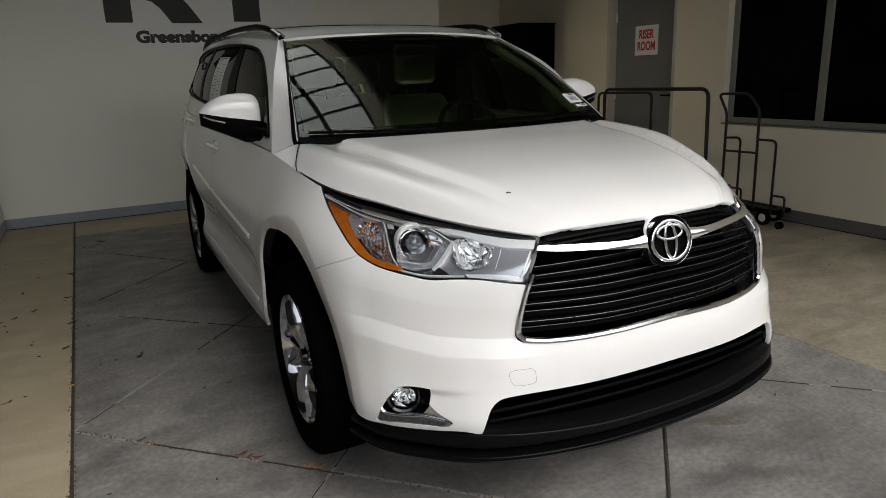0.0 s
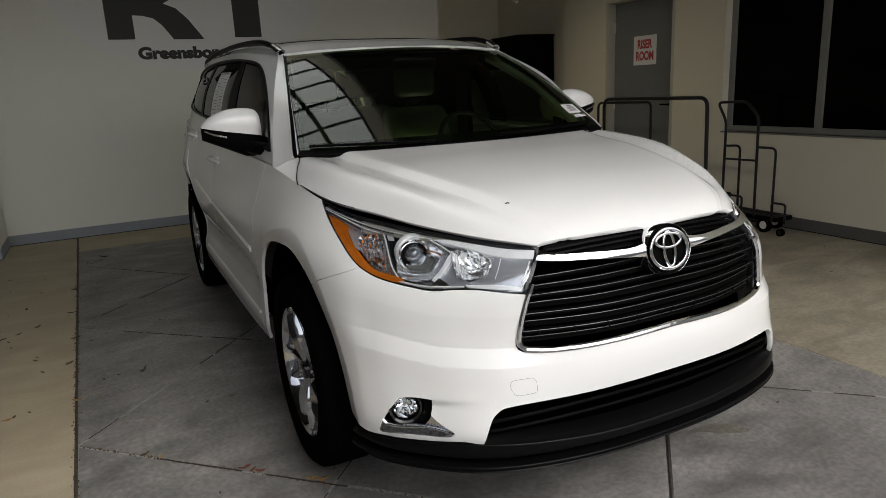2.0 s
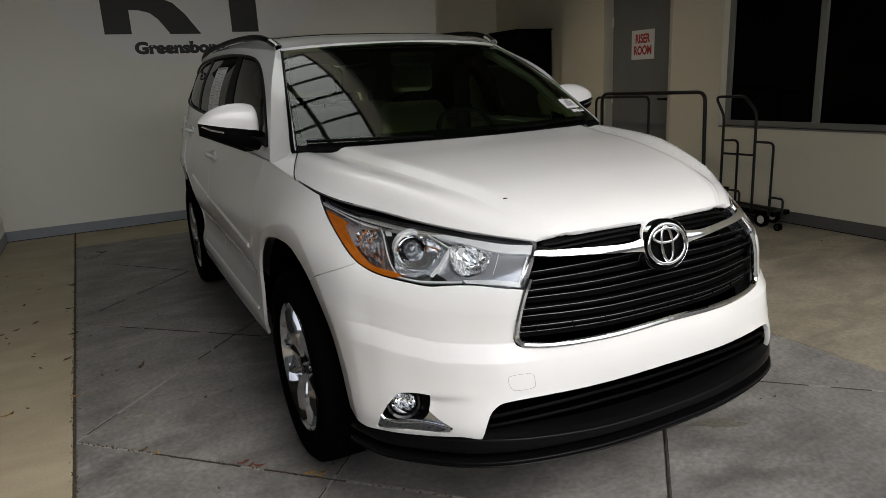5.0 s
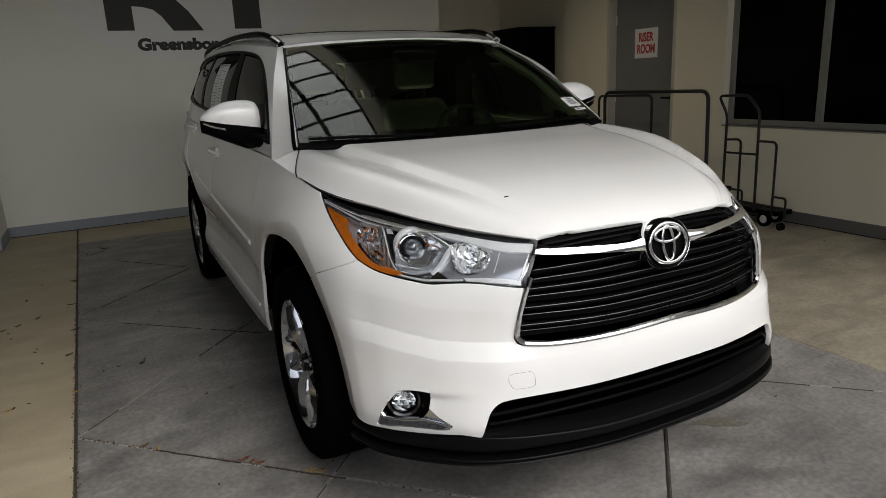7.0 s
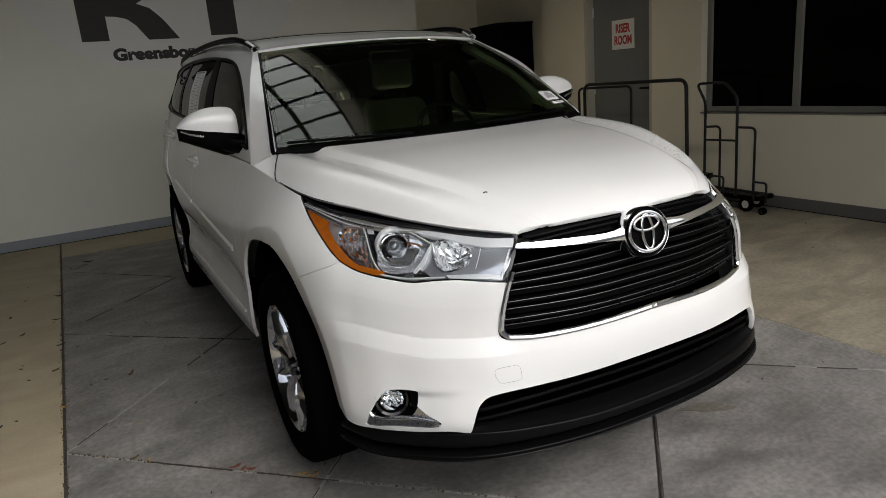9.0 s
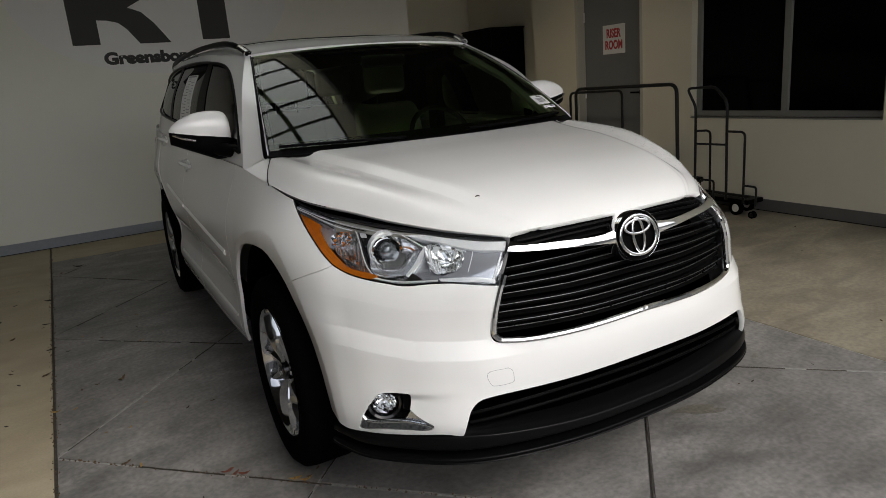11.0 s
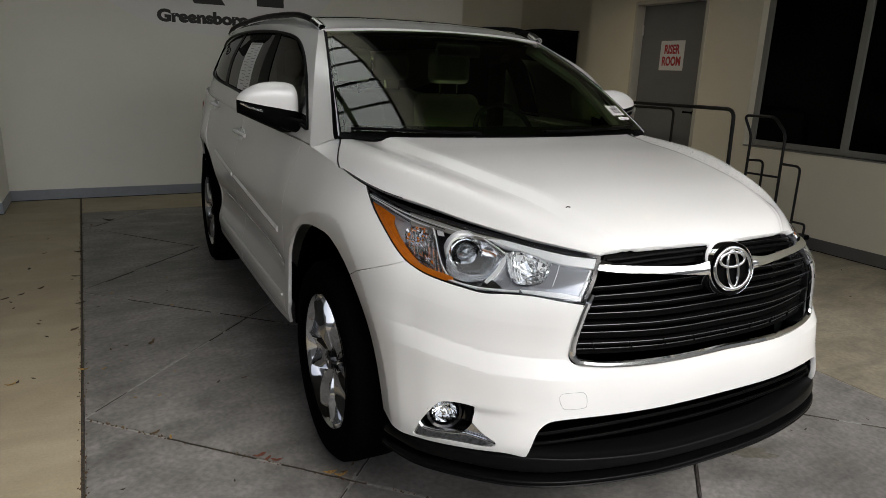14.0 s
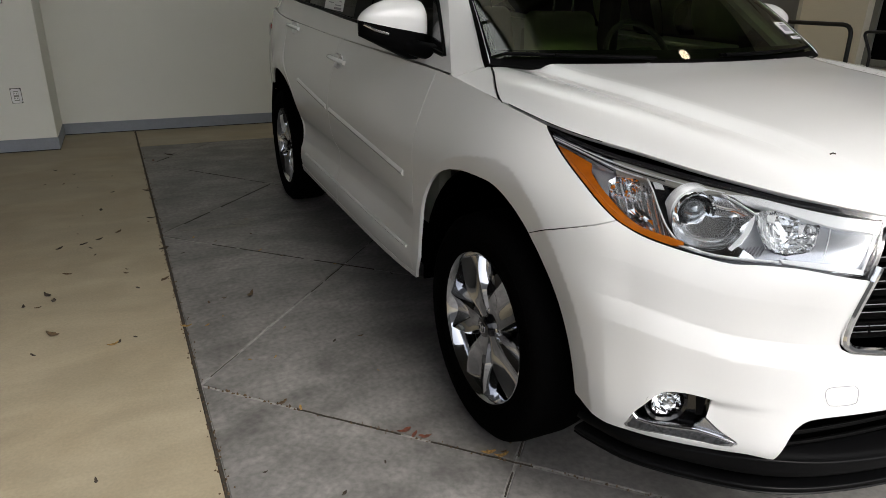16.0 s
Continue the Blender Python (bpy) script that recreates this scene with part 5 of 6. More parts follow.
# headlamps
for s, sd in ((-1, "right"), (1, "left")):
    lamp = shell("headlamp", body_net, gap_inset(body_net, lamp_line, .004), LENS_GLASS, suv, sides=sd, rim=0, step=(.15, .12), off=.002, label="clear swept-back headlamp with an amber edge")
    lamp.visible_shadow = False
    shell("bezel", body_net, gap_inset(body_net, lamp_line, -.006), GLOSS_BLACK, lamp, sides=sd, holes=[gap_inset(body_net, lamp_line, .0045)[::-1]], off=-.003, rim=.02, step=(.3, .3))
    wall_bm = bmesh.new()
    l2 = gap_inset(body_net, lamp_line, .004)
    a = [wall_bm.verts.new(q) for q in (body_net(l2[:, 0], l2[:, 1]) - body_net.normal(l2[:, 0], l2[:, 1]) * .002) * (s, 1, 1)]
    b = [wall_bm.verts.new(q) for q in (body_net(l2[:, 0], l2[:, 1]) - body_net.normal(l2[:, 0], l2[:, 1]) * .055) * (s, 1, 1)]
    for k in range(len(a)):
        wall_bm.faces.new((a[k], a[(k + 1) % len(a)], b[(k + 1) % len(a)], b[k]))
    part("housing_wall", wall_bm, LAMP_SILVER, lamp, smooth=True)
    shell("housing", body_net, gap_inset(body_net, lamp_line, .004), LAMP_SILVER, lamp, sides=sd, rim=0, off=-.055, step=(.3, .2))
    amber = flowing([(6.40, 4.765), (6.167, 4.615), (5.933, 4.456), (5.709, 4.274), (5.468, 4.138), (5.215, 4.076), (4.977, 4.056), (4.744, 4.056), (4.509, 4.061), (4.313, 4.102), (4.309, 4.147), (4.519, 4.160), (4.753, 4.156),
                     (4.986, 4.167), (5.224, 4.242), (5.468, 4.373), (5.636, 4.494), (5.726, 4.602), (5.704, 4.706), (6.027, 4.758), (6.258, 4.769)], [0, 9, 10, 18], True, .05)
    shell("side_marker", body_net, amber, AMBER, lamp, sides=sd, off=-.006, rim=.012, step=(.04, .03), label="amber side marker",
          relief=lambda u, v, p: -.005 * np.clip((v - np.interp(u, (4.3, 5.05, 5.48, 5.91, 6.20, 6.40), (4.10, 4.07, 4.15, 4.44, 4.64, 4.765))) / .12, 0, 1) ** 2)
    part("marker_ridge", sweep_on(body_net, flowing([(6.02, 4.64), (5.80, 4.47), (5.60, 4.32), (5.40, 4.22), (5.0, 4.125), (4.5, 4.115)], [], False, .08), .0022, -.010, 6, s), AMBER, lamp, smooth=True)
    # striped clear strip over the marker, and the flat satin band under the top edge
    shell("outer_strip", body_net, flowing([(6.43, 4.880), (5.928, 4.866), (5.465, 4.833), (5.306, 4.809), (5.393, 4.677), (5.704, 4.713), (6.027, 4.773), (6.394, 4.777)][::-1], [0, 3, 4, 7], True, .06), LAMP_GREY, lamp, sides=sd, off=-.012, rim=.02, step=(.06, .02), relief=lambda u, v, p: .003 * np.abs(np.sin(v * 75 + u * 6)))
    for line, r, m in (([(6.406, 4.862), (5.934, 4.843), (5.468, 4.812), (5.029, 4.796), (4.587, 4.807), (4.163, 4.824), (3.798, 4.849)], .0014, CHROME_GLARE), ([(6.344, 4.839), (5.931, 4.815), (5.557, 4.767), (5.243, 4.735), (4.936, 4.735)], .0022, CHROME_GLARE),
                       ([(6.37, 4.850), (5.93, 4.829), (5.50, 4.790), (5.05, 4.772), (4.6, 4.780)], .0016, GLOSS_BLACK), ([(6.30, 4.80), (5.96, 4.785), (5.60, 4.738), (5.36, 4.700)], .0014, GLOSS_BLACK)):
        part("strip_line", sweep_on(body_net, flowing(line, [], False, .1), r, -.007, 6, s), m, lamp, smooth=True)
    shell("upper_trim", body_net, flowing([(5.365, 4.850), (5.034, 4.855), (4.592, 4.862), (4.169, 4.872), (3.803, 4.890), (3.478, 4.904), (3.783, 4.837), (4.12, 4.785), (4.408, 4.761), (4.852, 4.745), (5.327, 4.678)][::-1], [0, 5, 10], True, .06), LAMP_BAND, lamp, sides=sd, off=-.011, rim=.03, step=(.08, .03))
    shell("pocket", body_net, flowing([(5.697, 4.716), (5.402, 4.688), (5.329, 4.675), (5.476, 4.585), (5.497, 4.403), (5.628, 4.51), (5.719, 4.618)][::-1], [0, 3, 4, 6], True, .06), LAMP_GREY, lamp, sides=sd, off=-.018, rim=.02, step=(.08, .05))
    # brow beside the grille, painted white for the sky it mirrors
    shell("brow", body_net, flowing([(3.79, 4.838), (3.477, 4.892), (3.163, 4.893), (2.847, 4.889), (2.533, 4.899), (2.221, 4.922), (2.045, 4.928), (2.04, 4.712), (2.18, 4.725), (2.495, 4.717), (2.819, 4.747), (3.146, 4.797), (3.464, 4.816)][::-1], [0, 6, 7, 12], True, .06), CHROME_GLARE, lamp, sides=sd, off=-.009, rim=.03, step=(.06, .04), label="brow painted white for its sky reflection")
    # silver blank next to the grille; glare is painted on as its bright lines and lower strip
    shell("inner_blank", body_net, flowing([(2.738, 4.765), (2.482, 4.705), (2.157, 4.715), (2.05, 4.70), (2.045, 3.985), (2.343, 4.099), (3.027, 4.205), (2.761, 4.336), (2.717, 4.538)][::-1], [0, 4, 5, 8], True, .08), LAMP_GREY, lamp, sides=sd, off=-.020, rim=.02, step=(.06, .05), relief=lambda u, v, p: .004 * np.cos((v - 4.3) * 4))
    part("blank_edge", sweep_on(body_net, flowing([(2.075, 4.665), (2.085, 4.335), (2.095, 4.035)], [], False, .08), .0026, -.010, 6, s), CHROME_GLARE, lamp, smooth=True)
    part("blank_crease", sweep_on(body_net, flowing([(2.584, 4.72), (2.579, 4.536), (2.591, 4.286)], [], False, .08), .0012, -.016, 6, s), CHROME_GLARE, lamp, smooth=True)
    shell("lower_strip", body_net, flowing([(3.094, 4.175), (2.701, 4.170), (2.366, 4.126), (2.07, 4.030), (2.06, 3.935), (2.334, 4.012), (2.679, 4.078), (3.052, 4.128)][::-1], [0, 3, 4, 7], True, .06), CHROME_GLARE, lamp, sides=sd, off=-.012, rim=.02, step=(.06, .03))
    # broad high-beam bowl with pressed facets
    rim_line = [(3.42, 4.715), (3.274, 4.800), (3.018, 4.800), (2.72, 4.765), (2.715, 4.582), (2.745, 4.363), (2.946, 4.282), (3.19, 4.282), (3.359, 4.458)]
    part("high_beam", dished(body_net, rim_line, (2.98, 4.566), ((.10, -.052), (.30, -.050), (.55, -.043), (.80, -.030), (1.0, -.016)), s, 18, .0022, 3), REFLECTOR, lamp)
    # white patches painted as bright reflections in the bowl
    for k, (a, b) in enumerate((((3.30, 4.79), (3.19, 4.66)), ((2.93, 4.72), (2.86, 4.58)))):
        shell("facet_glare", body_net, [(a[0], a[1]), (b[0], a[1] - .01), (b[0] + .02, b[1]), (a[0] - .01, b[1] + .01)][::-1], CHROME_GLARE, lamp, sides=sd, off=-.026, rim=.004, step=(.05, .05))
    for k in range(5):
        u = 3.40 - .045 * k
        part("bowl_rib", sweep_on(body_net, flowing([(u, 4.70), (u - .03, 4.52), (u - .13, 4.31)], [], False, .06), .0011, -.021 - .003 * k, 5, s), CHROME_GLARE, lamp)
    # dark fluted corner below the two beams
    shell("fluted_corner", body_net, flowing([(3.43, 4.69), (3.35, 4.46), (3.18, 4.284), (2.968, 4.243), (3.03, 4.20), (3.354, 4.125), (3.669, 4.13), (3.561, 4.379)][::-1], [0, 3, 4, 7], True, .05), LAMP_GREY, lamp, sides=sd, off=-.026, rim=.02, step=(.05, .04))
    for k in range(9):
        u = 3.66 - k * .042
        part("flute", sweep_on(body_net, [(u, 4.15 + .006 * k), (u - .055, 4.25 + .012 * k)], .0016, -.024, 5, s), ALLOY_DARK, lamp)
    # arms of the web between the beams
    shell("web_arm", body_net, flowing([(3.846, 4.836), (3.717, 4.842), (3.435, 4.712), (3.461, 4.634), (3.66, 4.729)][::-1], [0, 1, 2, 3, 4], True, .05), LAMP_SILVER, lamp, sides=sd, off=-.011, rim=.02, step=(.05, .04))
    part("web_edge", sweep_on(body_net, flowing([(3.83, 4.83), (3.62, 4.765), (3.436, 4.69), (3.40, 4.71)], [2], False, .06), .0022, -.009, 6, s), CHROME_GLARE, lamp, smooth=True)
    shell("web_arm", body_net, flowing([(3.436, 4.716), (3.447, 4.545), (3.553, 4.327), (3.672, 4.189), (3.711, 4.209), (3.566, 4.415), (3.493, 4.588)], [0, 3, 4], True, .05), CHROME_GLARE, lamp, sides=sd, off=-.013, rim=.02, step=(.05, .04))
    # projector: polished dish, double ring and lens
    dish_line = [(4.074, 4.79), (3.83, 4.79), (3.60, 4.765), (3.49, 4.656), (3.55, 4.444), (3.682, 4.251), (3.965, 4.155), (4.255, 4.145), (4.463, 4.221), (4.50, 4.45), (4.40, 4.70)]
    part("projector_dish", dished(body_net, dish_line, (4.02, 4.51), ((.30, -.052), (.55, -.049), (.75, -.040), (.90, -.027), (1.0, -.015)), s, 40), LAMP_SILVER, lamp, "polished projector dish", True)
    m = Matrix.Translation((s * .664, -.530, .911)) @ pose(0, 0, 0, 90, 0, s * 24) @ Matrix.Translation((0, 0, .016))
    for name, prof, mat in (("projector_collar", [(-.030, .064), (-.008, .060), (-.002, .057), (-.006, .052)], CHROME_GLARE), ("projector_ring", [(-.012, .053), (.002, .050), (.007, .046), (.005, .042), (-.004, .039)], CHROME),
                            ("projector_bezel", [(-.004, .040), (.000, .035), (-.004, .031), (-.012, .028)], GLOSS_BLACK), ("projector_lens", [(.016, .0), (.013, .010), (.007, .020), (-.004, .029)], PROJECTOR)):
        piece = lathe(prof, "Z", 40)
        bmesh.ops.transform(piece, matrix=m, verts=piece.verts)
        part(name, piece, mat, lamp, smooth=True)
    # keel under the projector, its bright line painted on in white
    part("keel_line", sweep_on(body_net, flowing([(4.406, 4.095), (4.157, 4.085), (3.915, 4.080), (3.694, 4.088), (3.418, 4.111), (3.10, 4.13)], [], False, .06), .0030, -.009, 6, s), CHROME_GLARE, lamp, smooth=True)
    shell("keel", body_net, flowing([(4.445, 4.155), (4.091, 4.160), (3.65, 4.265), (3.43, 4.188), (3.349, 4.11), (3.695, 4.065), (4.082, 4.078), (4.439, 4.092)], [0, 3, 4, 7], True, .06), CHROME, lamp, sides=sd, off=-.020, rim=.02, step=(.05, .03), relief=lambda u, v, p: .004 * np.sin((u - 3.4) * 8))
    # dark blade between turn signal and projector
    shell("blade", body_net, flowing([(4.844, 4.76), (4.596, 4.785), (4.45, 4.765), (4.56, 4.629), (4.578, 4.444), (4.483, 4.236), (4.382, 4.150), (4.558, 4.237), (4.69, 4.447)][::-1], [0, 2, 6, 8], True, .06), GLOSS_BLACK, lamp, sides=sd, off=-.020, rim=.02, step=(.06, .05))
    part("blade_edge", sweep_on(body_net, flowing([(4.873, 4.756), (4.792, 4.636), (4.705, 4.467), (4.575, 4.272), (4.393, 4.130)], [], False, .06), .0024, -.013, 6, s), CHROME_GLARE, lamp, smooth=True)
    # white patch painted as a glint on the blade
    shell("blade_glint", body_net, flowing([(4.80, 4.745), (4.66, 4.765), (4.62, 4.70), (4.76, 4.68)][::-1], [0, 1, 2, 3], True, .06), CHROME_GLARE, lamp, sides=sd, off=-.017, rim=.004, step=(.06, .05))
    # turn-signal bowl: satin below, sparkling pressed facets above
    shell("turn_bowl", body_net, flowing([(5.467, 4.615), (5.338, 4.679), (5.082, 4.731), (4.882, 4.750), (4.799, 4.615), (4.712, 4.464), (4.583, 4.275), (4.46, 4.172), (4.82, 4.180), (5.1, 4.231), (5.352, 4.356), (5.487, 4.46)][::-1], [0, 4, 8], True, .06), LAMP_SILVER, lamp, sides=sd, off=-.028, rim=.02, step=(.015, .03), relief=lambda u, v, p: .0022 * np.abs(np.sin(u * 30 - v * 9)) - .010 * np.exp(-((u - 5.0) / .25) ** 2))
    part("turn_facets", dished(body_net, [(5.470, 4.579), (5.353, 4.660), (5.053, 4.722), (4.978, 4.645), (5.058, 4.518), (5.275, 4.468), (5.460, 4.463)], (5.223, 4.582), ((.12, -.034), (.40, -.032), (.70, -.028), (1.0, -.020)), s, 15, .006, 8), CHROME, lamp)
    part("turn_facets", dished(body_net, [(5.213, 4.313), (5.034, 4.394), (4.848, 4.344), (4.804, 4.249), (5.005, 4.222)], (4.993, 4.31), ((.15, -.029), (.5, -.028), (1.0, -.024)), s, 13, .004, 4), CHROME, lamp)
    # amber beads draw the bulb together with its orange glints
    for u, v, r in ((5.40, 4.55, .0055), (5.20, 4.545, .004), (5.10, 4.60, .0035)):
        glint = bmesh.new()
        bmesh.ops.create_icosphere(glint, subdivisions=1, radius=r)
        bmesh.ops.translate(glint, verts=glint.verts, vec=(body_net([u], [v])[0] - body_net.normal([u], [v])[0] * .026) * (s, 1, 1))
        part("turn_bulb_glint", glint, AMBER, lamp, "amber bead for the turn-signal bulb and its orange glints")

# black tubes that draw the shade of the shut line between hood and fender
for s in (1, -1):
    part("hood_shut_line", sweep_on(hood_net, flowing(HOOD_SIDE, [], False, .1), .0016, .001, 6, s), BLACK_PLASTIC, suv)
    part("hood_shut_line", sweep_on(hood_net, flowing([(4.99, 3.5), (4.99, 4.0), (4.99, 4.6), (4.99, 5.14)], [], False, .1), .0013, .001, 6, s), BLACK_PLASTIC, suv)

# wheel opening lips, side mouldings, handles
for s in (1, -1):
    mould = seam([(.61, .738), (1.0, .772), (1.57, .82)])
    mould2 = seam([(1.63, .825), (1.9, .855), (2.2, .89)])
    for line in (mould, mould2):
        q = flowing(line, [], False, .1)
        part("side_moulding", sweep_on(body_net, q, .020, -.010, 10, s, False, .8), PAINT, suv, "body-coloured side moulding", True)
    sill = seam([(.60, .44), (1.2, .43), (2.2, .45)])
    part("sill_ridge", sweep_on(body_net, flowing(sill, [], False, .1), .012, -.0062, 8, s, False, .6), PAINT, suv, smooth=True)
    for y0, z0 in ((1.44, 1.06), (2.38, 1.16)):
        w = on_side([(y0 - .02, z0), (y0 + .05, z0 + .004), (y0 + .15, z0 + .008), (y0 + .215, z0 + .010)])
        p = [body_net([a], [b])[0] + body_net.normal([a], [b])[0] * d for (a, b), d in zip(w, (.004, .030, .032, .006))]
        part("door_handle", tube(bmesh.new(), bent([q * (s, 1, 1) for q in p], .04), .014, 10, False, .8), PAINT, suv, "body-coloured door handle", True)
        at = body_net(*[[c] for c in on_side([(y0 + .09, z0)])[0]])[0]
        cup = lathe([(.0, 1.06), (-.006, 1.0), (-.020, .85), (-.030, .55), (-.034, .0)], "X", 28)
        for v in cup.verts:
            v.co = Vector((v.co.x * s + at[0] * s, v.co.y * .074 + at[1], v.co.z * .036 + at[2]))
        part("handle_cup", cup, PAINT, suv, smooth=True)

# door mirrors
for s, name in ((-1, "door_mirror"), (1, "door_mirror")):
    mirror = new(name)
    mirror.parent = suv
    tagged(mirror, label="white-capped door mirror with a black lower half")
    secs = [tuple(q) for q in flowing([(.834, .325, .232, .075), (.848, .345, .236, .092), (.88, .355, .241, .102), (.93, .357, .250, .106), (.98, .351, .258, .104), (1.02, .338, .266, .094), (1.05, .322, .272, .078), (1.072, .305, .277, .052), (1.086, .288, .280, .016)], [], False, .012)]
    def half_shell(lower):
        bm = bmesh.new()
        rings = []
        for x, top, low, depth in secs:
            top, low = top + 1.007, low + 1.007
            row = []
            for k in range(21):
                a = math.pi * k / 20
                if lower:
                    base = 1.148 + max(0, x - .90) * .46
                    base = min(base, low - .004)
                    row.append(bm.verts.new((s * x, .700 - depth * .5 * math.cos(a), low - (low - base) * math.sin(a) ** .6)))
                else:
                    row.append(bm.verts.new((s * x, .700 - depth * .5 * math.cos(a), low + (top - low) * math.sin(a) ** .55)))
            rings.append(row)
        for p, q in zip(rings, rings[1:]):
            for k in range(20):
                bm.faces.new((p[k], p[k + 1], q[k + 1], q[k]))
        bm.faces.new(rings[0])
        bm.faces.new(rings[-1][::-1])
        for p, q in zip(rings, rings[1:]):
            bm.faces.new((p[0], q[0], q[-1], p[-1]))
        bmesh.ops.recalc_face_normals(bm, faces=bm.faces)
        return bm
    part("cap", half_shell(False), PAINT, mirror, "white mirror cap", True)
    part("lower_housing", half_shell(True), BLACK_PLASTIC, mirror, smooth=True)
    part("mirror_foot", tube(bmesh.new(), bent([(s * .95, .700, 1.228), (s * .88, .665, 1.188), (s * .80, .56, 1.178)], .06), .034, 14, False, .9), BLACK_PLASTIC, mirror, smooth=True)
    part("turn_repeater", tube(bmesh.new(), [(s * 1.075, .670, 1.275), (s * 1.04, .653, 1.257), (s * .99, .647, 1.243)], .005, 6), SATIN, mirror, "slim clear turn repeater", True)
    shell("mirror_corner", flank_net, flowing([(.13, .12), (.55, .1), (.5, .7), (.40, .95), (.22, .52)], [0, 1, 2, 3]), GLOSS_BLACK, suv, sides="right" if s < 0 else "left", off=-.006, rim=.004)

# roof rails
for s in (1, -1):
    p = [(s * .622, .99, 1.612), (s * .634, 1.08, 1.645), (s * .645, 1.22, 1.676), (s * .652, 1.45, 1.696), (s * .656, 2.0, 1.712), (s * .655, 2.6, 1.710), (s * .645, 3.1, 1.695), (s * .63, 3.35, 1.66)]
    q = flowing(p, [], False, .06)
    part("roof_rail", tube(bmesh.new(), q, .016, 10, False, .9), BLACK_PLASTIC, suv, "black roof rail", True)
    part("rail_foot", tube(bmesh.new(), q[:3], .024, 10, False, .8), SATIN, suv, "silver front foot of the roof rail", True)

# wipers and cowl
part("cowl_panel", tube(bmesh.new(), [tuple(q) for q in [(x, y + .035, z - .012) for x, y, z in full_width(shield_net, [(u, -.02) for u in np.linspace(0, 3.85, 20)])]], .030, 8, False, .35), BLACK_PLASTIC, suv, smooth=True)
for line, reach in (([(-3.5, .045), (-2.8, .04), (-2.2, .03), (-1.5, .015), (-.85, .0)], (8, 99)), ([(.2, .015), (1.0, .02), (1.8, .03), (2.5, .04), (3.1, .05)], (0, 9))):
    p = flowing(line, [], False, .15)
    on_glass = shield_net(p[:, 0], p[:, 1])
    part("wiper_blade", tube(bmesh.new(), on_glass + np.array((0, -.006, .008)), .006, 8), BLACK_PLASTIC, suv, "black wiper blade", True)
    part("wiper_arm", tube(bmesh.new(), (on_glass + np.array((0, -.028, .010)))[reach[0]:reach[1]], .009, 8, False, .7), BLACK_PLASTIC, suv, "black wiper arm", True)

# papers on the glass
def paper(net, cu, cv, du, dv, s, off, name, label, bars, ink=INK):
    sd = "left" if s > 0 else "right"
    p = shell(name, net, flowing([(cu - du, cv - dv), (cu + du, cv - dv), (cu + du, cv + dv), (cu - du, cv + dv)], [0, 1, 2, 3], True, .2), STICKER, suv, sides=sd, off=off, rim=.001, label=label)
    for a0, a1, b0, b1 in bars:
        shell("print", net, flowing([(cu + du * a0, cv + dv * b0), (cu + du * a1, cv + dv * b0), (cu + du * a1, cv + dv * b1), (cu + du * a0, cv + dv * b1)], [0, 1, 2, 3], True, .2), ink, p, sides=sd, off=off + .001, rim=0)


paper(shield_net, 3.08, .345, .40, .085, 1, .003, "barcode_sticker", "white bar-code sticker on the windshield", [(-.6, .6, -.55 + k * .17, -.47 + k * .17) for k in range(6)] + [(-.3, .4, .6, .78)])
paper(shield_net, 3.20, .205, .36, .020, 1, .003, "small_sticker", "small white sticker on the windshield", [(-.8, .8, -.2, .2)])
paper(flank_net, 2.28, .98, .22, .55, -1, -.010, "price_sheet", "printed price sheet inside the rear door glass", [(-.8 + .8 * (k % 2), -.15 - .2 * (k % 3) + .9 * (k % 2), -.85 + k * .062, -.82 + k * .062) for k in range(28)] + [(-.85, .85, .90, .97), (-.85, -.1, -.97, -.90)], PRINT)

